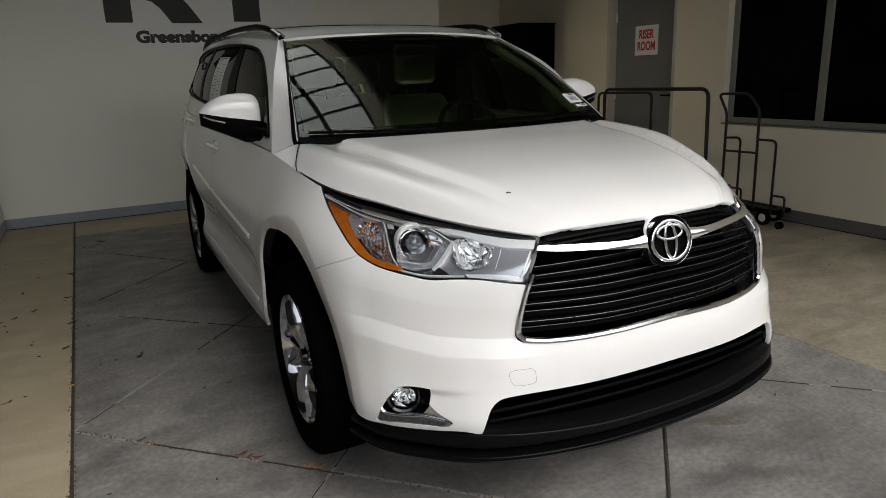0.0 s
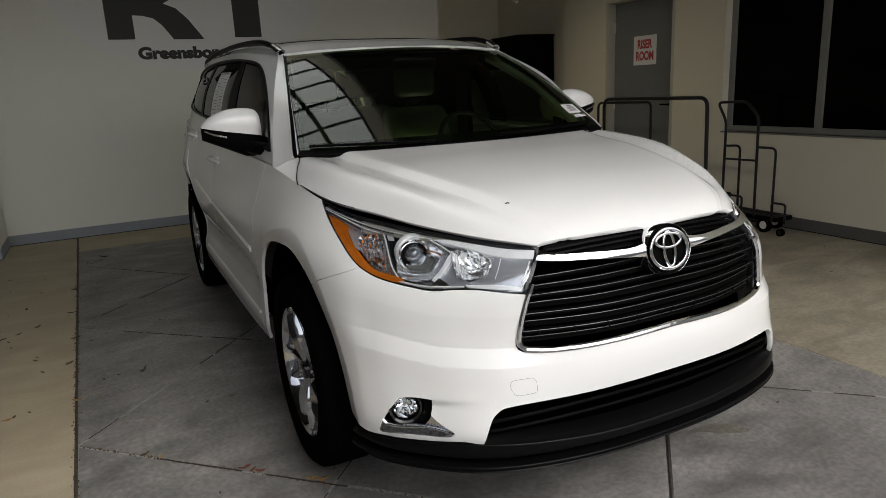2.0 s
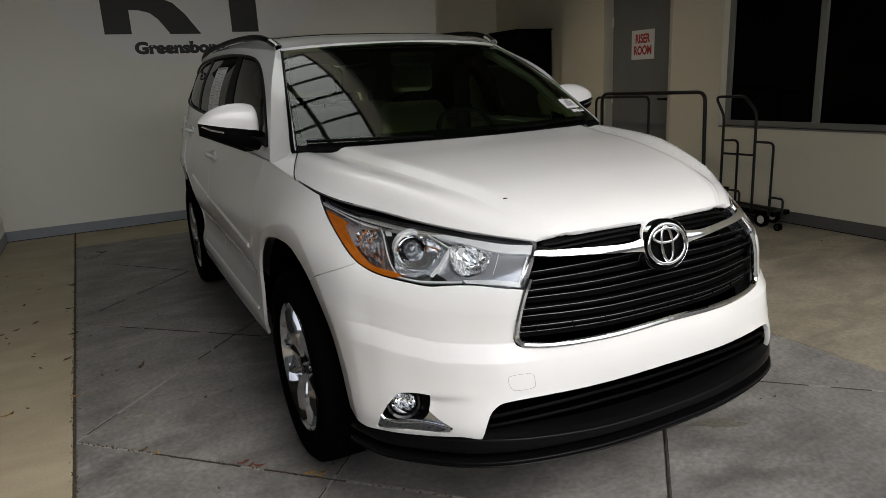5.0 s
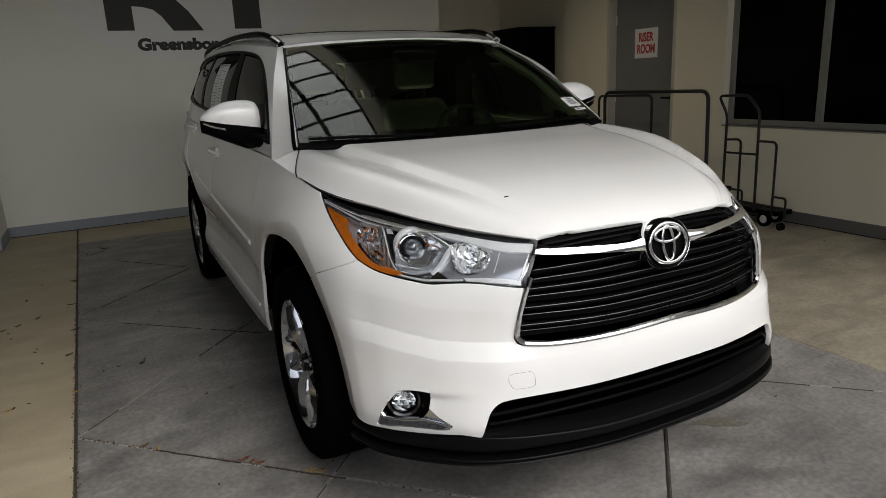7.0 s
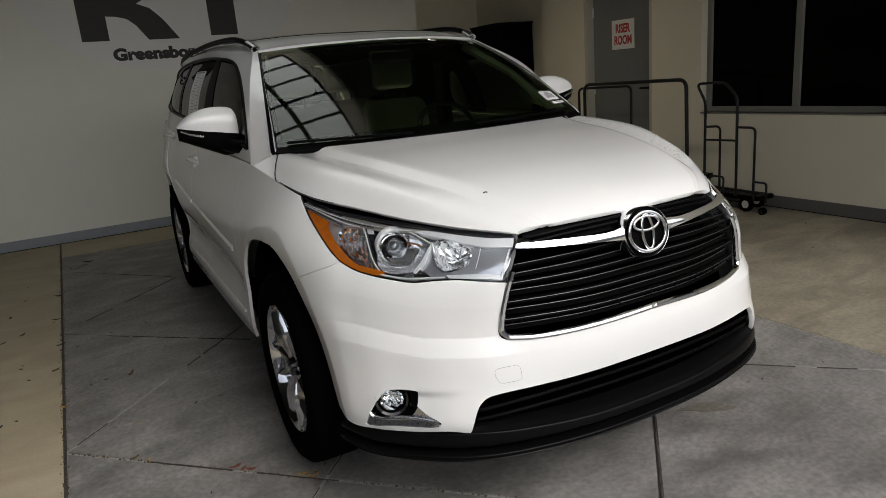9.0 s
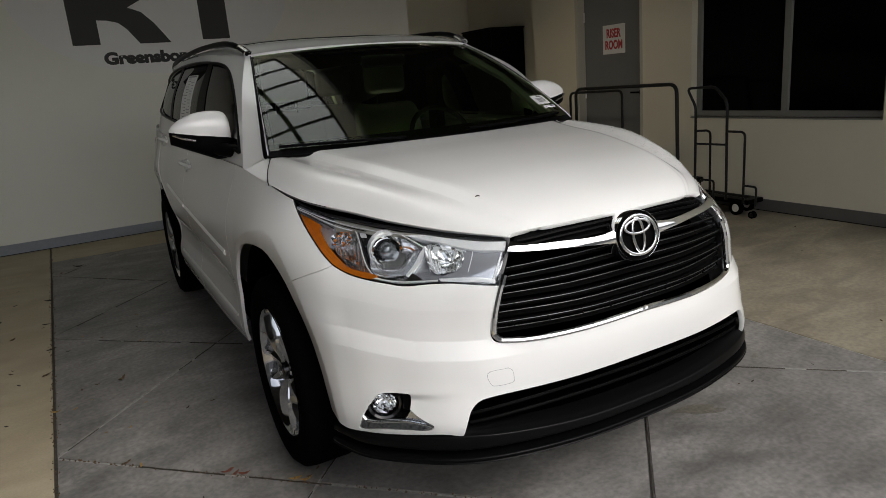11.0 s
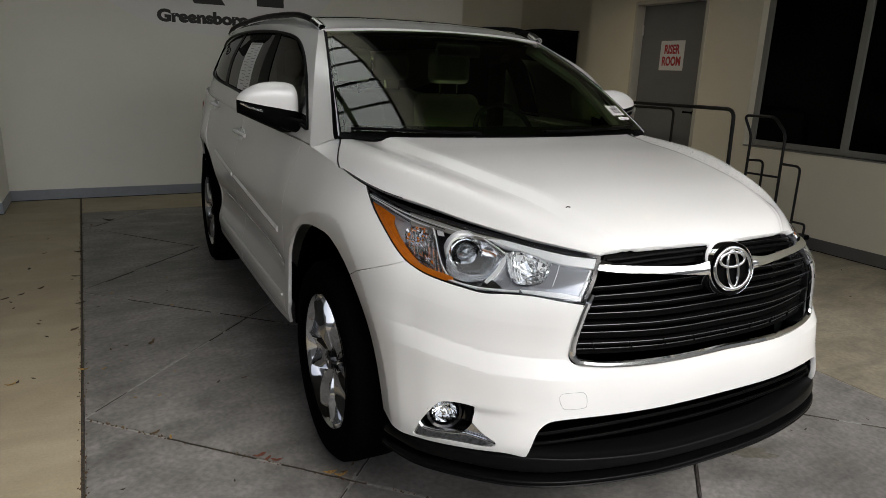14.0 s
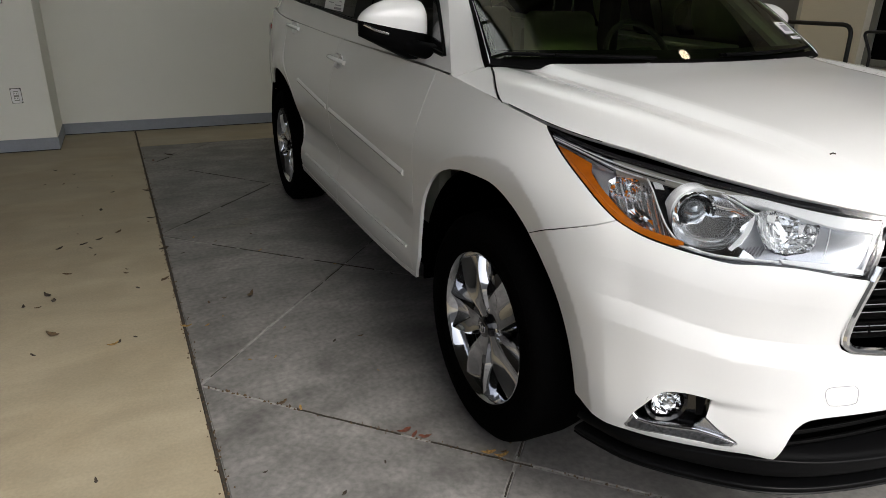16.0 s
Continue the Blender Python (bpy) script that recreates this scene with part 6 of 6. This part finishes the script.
# wheels
def wheel(x, y, s):
    w = new("wheel")
    w.parent = suv
    w.matrix_local = Matrix.Translation((s * x, y, .376)) @ Matrix.Diagonal((1, 1 / SUV_LONG, 1, 1)) @ (Matrix.Identity(4) if s > 0 else Matrix.Rotation(math.pi, 4, "Z"))
    tyre = lathe([(-.105, .252), (-.122, .300), (-.118, .345), (-.095, .370), (-.06, .376), (.06, .376), (.095, .370), (.118, .345), (.122, .300), (.112, .262), (.105, .250)], "X", 64)
    part("tyre", tyre, RUBBER, w, "black road tyre", True)
    for r in (.268, .330):
        part("sidewall_rib", tube(bmesh.new(), [(.1185 if r > .3 else .1165, r * math.cos(6.28319 * k / 64), r * math.sin(6.28319 * k / 64)) for k in range(64)], .0022, 5, True), RUBBER, w)
    rim = part("rim", lathe([(-.10, .225), (.03, .215), (.075, .236), (.100, .242), (.108, .250), (.104, .255), (.096, .256)], "X", 64), ALLOY, w, "bright five-spoke alloy rim", True)
    part("barrel", lathe([(-.09, .21), (.0, .205), (.06, .23)], "X", 48), DARK, w)
    part("brake_disc", lathe([(.0, .06), (.0, .165), (-.02, .168), (-.02, .06)], "X", 48), ALLOY_DARK, w, smooth=True)
    # radius, half width, height of the face, depth of the middle groove, drop of the flanks
    sec = [(.030, .024, .078, 0, .012), (.060, .036, .083, .001, .014), (.095, .055, .092, .006, .024), (.125, .068, .098, .016, .038), (.165, .073, .101, .027, .044), (.205, .077, .099, .031, .042), (.246, .083, .095, .024, .028)]
    for k in range(5):
        a0 = radians(190 + 72 * k) if s < 0 else radians(100 + 72 * k)
        bm = bmesh.new()
        rings = []
        for r, half, out, valley, drop in flowing(sec, [], False, .018):
            row = [(out + h, r * (1 - .055 * f * f), f * half) for f, h in ((-1, -drop), (-.90, -.012), (-.78, .002), (-.62, -.15 * valley), (-.32, -.75 * valley), (0, -valley), (.32, -.75 * valley), (.62, -.15 * valley), (.78, .002), (.90, -.012), (1, -drop))]
            back = [(out - .045, r, half * .9), (out - .045, r, -half * .9)]
            rings.append([bm.verts.new((q[0], q[1] * math.cos(a0) - q[2] * math.sin(a0), q[1] * math.sin(a0) + q[2] * math.cos(a0))) for q in row + back])
        for p, q in zip(rings, rings[1:]):
            n = len(p)
            for j in range(n):
                bm.faces.new((p[j], p[(j + 1) % n], q[(j + 1) % n], q[j]))
        bmesh.ops.recalc_face_normals(bm, faces=bm.faces)
        spoke = part("spoke", bm, ALLOY, rim)
        for p in spoke.data.polygons:
            p.use_smooth = True
        spoke.data.set_sharp_from_angle(angle=radians(38))
        a1 = a0 + radians(36)
        nut = lathe([(.06, .0), (.06, .011), (.078, .010), (.080, .0)], "X", 6)
        bmesh.ops.translate(nut, verts=nut.verts, vec=(0, .057 * math.cos(a1), .057 * math.sin(a1)))
        part("lug_nut", nut, CHROME, rim)
    part("hub", lathe([(.03, .075), (.066, .075), (.070, .070), (.070, .035)], "X", 40), ALLOY_DARK, rim, smooth=True)
    part("hub_cap", lathe([(.060, .036), (.094, .034), (.098, .028), (.099, .0)], "X", 32), GLOSS_BLACK, rim, smooth=True)
    for a, b, cz in ((.022, .017, 0), (.007, .016, 0), (.016, .006, .008)):
        part("hub_badge", tube(bmesh.new(), [(.0995, a * math.cos(6.28319 * k / 20), cz + b * math.sin(6.28319 * k / 20)) for k in range(20)], .0016, 5, True), SATIN, rim)


for y in (0.0, 2.79):
    for s in (1, -1):
        wheel(.828, y, s)

# cabin
def seat(x, y, tall=True):
    st = new("seat")
    st.parent = suv
    tagged(st, label="pale leather seat")
    back = box((x - .25, y, .62), (x + .25, y + .13, 1.30), .05, 4)
    for v in back.verts:
        v.co.y += (v.co.z - .62) * .22
        v.co.x = x + (v.co.x - x) * (1 - .22 * max(0, (v.co.z - 1.05) / .25))
    part("backrest", back, SEAT_LEATHER, st, smooth=True)
    cushion = box((x - .26, y - .46, .55), (x + .26, y + .05, .70), .05, 4)
    part("cushion", cushion, SEAT_LEATHER, st, smooth=True)
    head = box((x - .13, y + .14, 1.36), (x + .13, y + .24, 1.54), .04, 4)
    part("headrest", head, SEAT_LEATHER, st, smooth=True)
    for d in (-.06, .06):
        part("headrest_post", tube(bmesh.new(), [(x + d, y + .18, 1.25), (x + d, y + .185, 1.38)], .006, 6), CHROME, st)


for x in (-.33, .31):
    seat(x, 1.26)
    seat(x, 2.15)
dash = box((-.76, .30, .80), (.76, .86, 1.150), .05, 4)
part("dashboard", dash, DASH, suv, smooth=True)
part("cabin_rear", box((-.74, 2.9, .45), (.74, 3.3, 1.2), .05, 3), DASH, suv)
wheel_m = Matrix.Translation((.38, .90, 1.10)) @ pose(0, 0, 0, 62)
sw = tube(bmesh.new(), [(.185 * math.cos(6.28319 * k / 32), .185 * math.sin(6.28319 * k / 32), 0) for k in range(32)], .014, 8, True)
bmesh.ops.transform(sw, matrix=wheel_m, verts=sw.verts)
steer = part("steering_wheel", sw, DASH, suv, smooth=True)
hubb = box((-.10, -.07, -.04), (.10, .06, .02), .02, 2)
bmesh.ops.transform(hubb, matrix=wheel_m, verts=hubb.verts)
part("airbag_cover", hubb, DASH, steer, smooth=True)
part("inner_mirror", box((-.12, .76, 1.50), (.12, .79, 1.56), .015, 3), DASH, suv, "dark inside mirror", True)
# dark trim colour here carries the shade under the roof
part("headliner", box((-.58, 1.05, 1.585), (.58, 3.3, 1.600), .008, 1), DASH, suv)
for s in (1, -1):
    part("inner_pillar", tube(bmesh.new(), [(s * .76, .40, 1.17), (s * .69, .70, 1.40), (s * .59, 1.02, 1.565)], .03, 8), CABIN_TRIM, suv, smooth=True)
    part("door_lining", box((s * .80 - .03, .55, .5), (s * .80 + .03, 2.6, 1.15), .02, 2), CABIN_TRIM, suv, smooth=True)
    part("belt_pillar", box((s * .74 - .03, 1.52, .6), (s * .74 + .03, 1.66, 1.5), .02, 2), DASH, suv)
part("tail_lamp", box((-.86, 3.36, 1.02), (-.78, 3.48, 1.15), .03, 3), RED_LENS, suv, "red tail lamp", True)
part("tail_lamp", box((.78, 3.36, 1.02), (.86, 3.48, 1.15), .03, 3), RED_LENS, suv, "red tail lamp", True)

# a dry speck and beads of water on the hood
speck_at = hood_net.find([(.409, -.672)], [0, 1])[0]
sp = hood_net([speck_at[0]], [speck_at[1]])[0] * (-1, SUV_LONG, 1) + np.array(SUV_AT)
speck = tagged(part("leaf_speck", tube(bmesh.new(), [(sp[0] - .007, sp[1] + .001, sp[2] + .006), (sp[0], sp[1], sp[2] + .008), (sp[0] + .006, sp[1] - .003, sp[2] + .0065)], .0018, 6), LEAF[3]), "tiny dry leaf scrap lying on the hood", "leaf")
rng = random.Random(7)
beads = bmesh.new()
for k in range(620):
    v, u = rng.uniform(1.5, 5.9), 3.2 + abs(rng.gauss(0, .55))
    if u > 4.9:
        continue
    p = hood_net([u], [v])
    p = p[0] + hood_net.normal([u], [v])[0] * hood_relief(np.array([u]), np.array([v]), p)[0]
    r = rng.uniform(.0010, .0026)
    vs = bmesh.ops.create_icosphere(beads, subdivisions=1, radius=r)["verts"]
    bmesh.ops.translate(beads, verts=vs, vec=p)
for k in range(24):
    u, v = rng.uniform(0, 3.0), 5.86 - abs(rng.gauss(0, .05))
    p = hood_net([u], [v])[0] * (rng.choice((-1, 1)), 1, 1) + np.array((0, 0, .0055))
    vs = bmesh.ops.create_icosphere(beads, subdivisions=1, radius=rng.uniform(.001, .0025))["verts"]
    bmesh.ops.translate(beads, verts=vs, vec=p)
bmesh.ops.transform(beads, matrix=suv.matrix_world, verts=beads.verts)
tagged(part("water_bead", beads, WATER, None, "", True), "beads of rain water along the hood edge", "water", kind="stuff")


# ---- things in the bay ----
# painted wall sign: pale oval, two big black letter shapes (seen only in part), the town's name below
wall_sign = tagged(new("wall_sign"), "painted wall sign with black lettering on a pale oval", "sign")
wall_sign.matrix_world = Matrix(((1, 0, 0, -0.325), (0, 0, -1, BACK), (0, 1, 0, 2.563), (0, 0, 0, 1))) @ Matrix.Scale(1.048, 4)
part("oval_field", prism(oval(1.36, .80, 64), .003, (0, 0, 0), (1, 0, 0), (0, 1, 0)), SIGN_OVAL, wall_sign)


def wall_shape(name, pts):
    """pts in room x and z."""
    return part(name, prism([(x + .42, z - 2.45) for x, z in pts], .003, (0, 0, .003), (1, 0, 0), (0, 1, 0)), INK, wall_sign)


wall_shape("letter_stem", [(-1.275, 1.962), (-1.025, 1.962), (-1.025, 2.80), (-1.275, 2.80)])
wall_shape("letter_leg", [(-.655, 1.957), (-.352, 1.957), (-.49, 2.155), (-.60, 2.265), (-.72, 2.31), (-1.025, 2.33), (-1.025, 2.195), (-.93, 2.19), (-.83, 2.165), (-.755, 2.10)])
wall_shape("letter_bowl", [(-1.025, 2.33), (-.72, 2.31), (-.55, 2.40), (-.47, 2.52), (-.47, 2.62), (-.56, 2.74), (-.74, 2.80), (-1.025, 2.80)])
wall_shape("letter_post", [(-.030, 1.972), (.255, 1.972), (.255, 2.60), (-.030, 2.60)])
wall_shape("letter_bar", [(-.36, 2.60), (.58, 2.60), (.58, 2.80), (-.36, 2.80)])
writing("lettering", "Greensboro", .155, INK, pose(.42 - .57, 1.818 - 2.45, .0045), wall_sign, .90, .0008, .009)

# wall plates on the pillar
def wall_plate(z, x, kind, label):
    t = tagged(new("wall_plate"), label, "outlet" if kind != "switch" else "switch")
    t.matrix_world = Matrix(((1, 0, 0, x), (0, 0, -1, 5.008), (0, 1, 0, z), (0, 0, 0, 1)))
    part("edge_frame", box((-.041, -.063, 0), (.041, .063, .003), .001, 1), STEEL, t)
    part("plate", box((-.037, -.059, .003), (.037, .059, .013), .009, 1), PLATE_STEEL if kind != "box" else ALLOY_DARK, t)
    if kind == "outlet":
        part("face", box((-.018, -.040, .012), (.018, .040, .0145), .001, 1), FRAME_GREY, t)
        for dy in (-.020, .020):
            part("socket", box((-.015, dy - .014, .0145), (.015, dy + .014, .0165), .002, 2), STICKER, t)
            for dx in (-.007, .007):
                part("slot", box((dx - .002, dy - .005, .0165), (dx + .002, dy + .006, .017)), INK, t)
    elif kind == "switch":
        part("frame", box((-.020, -.038, .012), (.020, .038, .0145), .001, 1), FRAME_GREY, t)
        part("rocker", box((-.015, -.031, .0145), (.015, .031, .0175), .002, 2), LAMP_GREY, t)
    else:
        part("inlet", box((-.018, -.012, .012), (.018, .022, .03), .004, 2), GLOSS_BLACK, t)
        part("socket", box((-.008, .0, .03), (.008, .012, .031)), STICKER, t)
    return t


wall_plate(.482, -2.708, "outlet", "brushed steel duplex socket plate low on the pillar")
wall_plate(1.283, -2.71, "switch", "brushed steel switch plate on the pillar")
wall_plate(1.60, -2.595, "box", "dark metal socket box with a black lead plugged in")
lead = tagged(part("cable", tube(bmesh.new(), flowing([(-2.595, 4.975, 1.61), (-2.62, 4.963, 1.65), (-2.665, 4.978, 1.74), (-2.70, 4.997, 1.90), (-2.72, 5.001, 2.2), (-2.73, 5.001, 2.9), (-2.73, 5.001, TOP)], [], False, .05), .006, 6), BLACK_PLASTIC, smooth=True), "thin black power lead running up the pillar", "cable")

# black cabinet in the recess
cab = thing("cabinet", "tall black metal cabinet standing in the recess", "cabinet")
part("carcass", box((3.534, 5.06, .04), (4.08, 5.74, 1.985), .008, 2), BLACK_PLASTIC, cab)
part("top_cap", box((3.524, 5.05, 1.985), (4.09, 5.75, 2.005), .004, 1), BLACK_PLASTIC, cab)
part("door_panel", box((3.55, 5.04, .10), (4.065, 5.058, 1.96), .006, 2), BLACK_PLASTIC, cab)
for x in (3.57, 4.04):
    for y in (5.10, 5.70):
        part("foot", box((x - .02, y - .02, 0), (x + .02, y + .02, .04), .004, 1), BLACK_PLASTIC, cab)
pipe = tagged(part("wall_pipe", tube(bmesh.new(), bent([(4.04, 5.98, TOP), (4.04, 5.98, 2.56), (4.09, 5.90, 2.49)], .06), .03, 12), WHITE_PLASTIC, smooth=True), "pale downpipe with a bent foot on the recess wall", "pipe")

# platform cart with two bent hoops
cart = thing("platform_cart", "black platform cart with bent tube hoops", "cart")
part("deck", box((3.25, 2.02, .22), (3.95, 3.95, .27), .012, 2), BLACK_PLASTIC, cart)
part("hoop", tube(bmesh.new(), bent([(3.60, 2.035, .26), (3.60, 2.06, 1.19), (3.60, 3.49, 1.18), (3.60, 3.49, .26)], .09), .018, 10), STEEL, cart, "tall tube hoop", True)
part("hoop", tube(bmesh.new(), bent([(3.88, 3.06, .26), (3.88, 3.06, 1.135), (3.88, 3.92, 1.125), (3.88, 3.92, .26)], .07), .015, 10), STEEL, cart, "lower tube hoop", True)
for x in (3.33, 3.87):
    for y in (2.12, 3.85):
        cw = lathe([(-.02, .0), (-.02, .07), (.02, .07), (.02, .0)], "X", 20)
        bmesh.ops.translate(cw, verts=cw.verts, vec=(x, y, .07))
        part("castor_wheel", cw, RUBBER, cart, smooth=True)
        part("castor_fork", box((x - .03, y - .03, .12), (x + .03, y + .03, .22), .006, 1), STEEL, cart)

# hand truck with side loops
truck = thing("hand_truck", "grey tube hand truck with small white-hubbed wheels", "hand truck")
HX = 3.72
part("main_loop", tube(bmesh.new(), bent([(HX, 1.936, 0.126), (HX, 1.936, 0.968), (HX - .02, 2.021, 1.140), (HX - .02, 1.711, 1.150), (HX, 1.593, 1.010), (HX, 1.582, 0.126)], .05), .0125, 10), STEEL, truck, "tall bent main loop", True)
part("side_loop", tube(bmesh.new(), bent([(HX, 1.936, 0.744), (HX, 1.768, 0.755), (HX, 1.762, 0.126)], .05), .011, 8), STEEL, truck, smooth=True)
part("side_loop", tube(bmesh.new(), bent([(HX, 1.582, 0.750), (HX, 1.402, 0.750), (HX, 1.402, 0.105)], .05), .011, 8), STEEL, truck, smooth=True)
part("cross_bar", tube(bmesh.new(), [(HX, 1.936, 0.625), (HX, 1.588, 0.630)], .010, 8), STEEL, truck, smooth=True)
part("cross_bar", tube(bmesh.new(), [(HX, 1.936, 0.188), (HX, 1.340, 0.178)], .014, 8), STEEL, truck, smooth=True)
part("nose_loop", tube(bmesh.new(), bent([(HX, 1.402, 0.178), (HX - .01, 1.402, 0.276), (HX - .01, 1.267, 0.276), (HX - .01, 1.267, 0.105)], .03), .010, 8), STEEL, truck, smooth=True)
part("nose_loop", tube(bmesh.new(), bent([(HX, 1.869, 0.178), (HX - .01, 1.869, 0.292), (HX - .01, 1.711, 0.292), (HX - .01, 1.711, 0.105)], .03), .010, 8), STEEL, truck, smooth=True)
part("deck", box((HX + .03, 1.374, 0.094), (HX + .25, 1.914, 0.136), .008, 2), BLACK_PLASTIC, truck)
for x, y, r in ((HX - .004, 1.464, 0.066), (HX + .20, 1.503, 0.066), (HX - .04, 1.273, 0.032), (HX - .04, 1.846, 0.032)):
    tw = lathe([(-.018, r * .55), (-.018, r), (.018, r), (.018, r * .55)], "X", 24)
    bmesh.ops.translate(tw, verts=tw.verts, vec=(x, y, r))
    wl = part("wheel", tw, RUBBER, truck, smooth=True)
    hb = lathe([(-.024, .0), (-.022, r * .5), (-.012, r * .57), (.02, r * .57)], "X", 20)
    bmesh.ops.translate(hb, verts=hb.verts, vec=(x, y, r))
    part("wheel_hub", hb, WHITE_PLASTIC if r > .06 else STEEL, wl, smooth=True)

# fallen leaves and litter
rng = random.Random(11)


def leaf(x, y, size, mat, turn):
    bm = bmesh.new()
    n = 7
    spine = []
    curl = rng.uniform(.1, .5) * size
    for k in range(n):
        t = k / (n - 1)
        wdt = size * rng.uniform(.14, .24) * math.sin(math.pi * min(.98, t * .92 + .06)) ** .8 * rng.uniform(.75, 1.1)
        lift = curl * (2 * t - 1) ** 2
        spine.append([bm.verts.new(((t - .5) * size, sg * wdt, .003 + lift * .5 + abs(sg) * wdt * .35)) for sg in (-1, 0, 1)])
    for p, q in zip(spine, spine[1:]):
        for j in range(2):
            bm.faces.new((p[j], p[j + 1], q[j + 1], q[j]))
    r = bmesh.ops.extrude_face_region(bm, geom=bm.faces[:])
    for v in [g for g in r["geom"] if isinstance(g, bmesh.types.BMVert)]:
        v.co.z += .0012
    bmesh.ops.transform(bm, matrix=Matrix.Translation((x, y, .0015)) @ Matrix.Rotation(turn, 4, "Z"), verts=bm.verts)
    bmesh.ops.recalc_face_normals(bm, faces=bm.faces)
    names = ("tan dry leaf curled on the concrete", "rust-red dry leaf lying in a floor joint", "ochre dry leaf lying on the concrete", "dark brown leaf scrap on the concrete")
    tagged(part("leaf", bm, LEAF[mat]), names[mat], "leaf", "fallen leaves")


PAD_LEAVES = [(-0.943, -0.185, 0.05, 2), (-0.911, -0.216, 0.05, 2), (-1.151, 0.026, 0.05, 1), (-1.098, -0.030, 0.045, 1), (-1.125, -0.004, 0.04, 1), (-1.748, 1.085, 0.05, 2), (-1.488, 0.351, 0.04, 0), (-1.438, 0.288, 0.03, 2), (-1.438, 1.303, 0.07, 0), (-1.778, 2.1, 0.06, 3), (-1.808, 3.342, 0.07, 3), (-1.788, 3.104, 0.04, 0), (-1.588, 4.428, 0.1, 3), (-1.608, 2.224, 0.03, 2), (-1.288, 1.872, 0.035, 2), (-1.818, 2.69, 0.05, 3), (-1.798, 1.655, 0.06, 0), (-1.728, 4.273, 0.05, 1)]
TAN_LEAVES = [(-2.268, 1.22, 0.07, 0), (-2.038, 1.034, 0.045, 2), (-2.318, 1.655, 0.06, 3), (-2.308, 2.307, 0.05, 3), (-2.188, 2.338, 0.05, 3), (-2.108, 2.39, 0.05, 3), (-2.148, 2.255, 0.03, 3), (-2.008, 2.483, 0.05, 0), (-2.888, 1.996, 0.05, 0), (-2.588, 0.909, 0.05, 3), (-2.248, 1.903, 0.05, 0), (-2.288, 1.582, 0.045, 3), (-2.408, 1.562, 0.035, 3), (-2.348, 1.53, 0.03, 0), (-2.608, 1.903, 0.045, 0), (-2.568, 1.323, 0.05, 3), (-2.708, 1.613, 0.04, 3), (-2.108, 2.979, 0.05, 3), (-2.038, 3.393, 0.035, 3)]
for x, y, sz, m in PAD_LEAVES + TAN_LEAVES:
    leaf(x, y, sz, m, rng.uniform(0, 6.28))
for k in range(46):
    x, y = rng.uniform(-3.3, -1.8), rng.uniform(-.5, 4.6)
    leaf(x, y, rng.uniform(.012, .035), rng.choice((0, 3, 3)), rng.uniform(0, 6.28))
for k in range(30):
    x, y = rng.uniform(-1.7, -.7), rng.uniform(-.7, 4.4)
    leaf(x, y, rng.uniform(.010, .028), rng.choice((0, 2, 3)), rng.uniform(0, 6.28))
for k in range(22):
    x, y = rng.uniform(.6, 3.8), rng.uniform(-1.6, 1.2)
    leaf(x, y, rng.uniform(.010, .028), rng.choice((0, 3, 3)), rng.uniform(0, 6.28))
crumbs = bmesh.new()
for k in range(900):
    if rng.random() < .7:
        y = rng.uniform(-2, BACK)
        x = left_edge(y) - .004 + rng.gauss(0, .009)
    else:
        t = rng.uniform(-1.74, 1.5)
        x, y = t + rng.gauss(0, .006), -.983 * t - 1.121 + rng.gauss(0, .006)
    vs = bmesh.ops.create_cone(crumbs, cap_ends=True, segments=5, radius1=rng.uniform(.002, .006), radius2=.001, depth=rng.uniform(.003, .008))["verts"]
    bmesh.ops.translate(crumbs, verts=vs, vec=(x, y, .001))
tagged(part("joint_litter", crumbs, LEAF[0]), "crumbled leaf litter caught along the floor joints", "litter", kind="stuff")
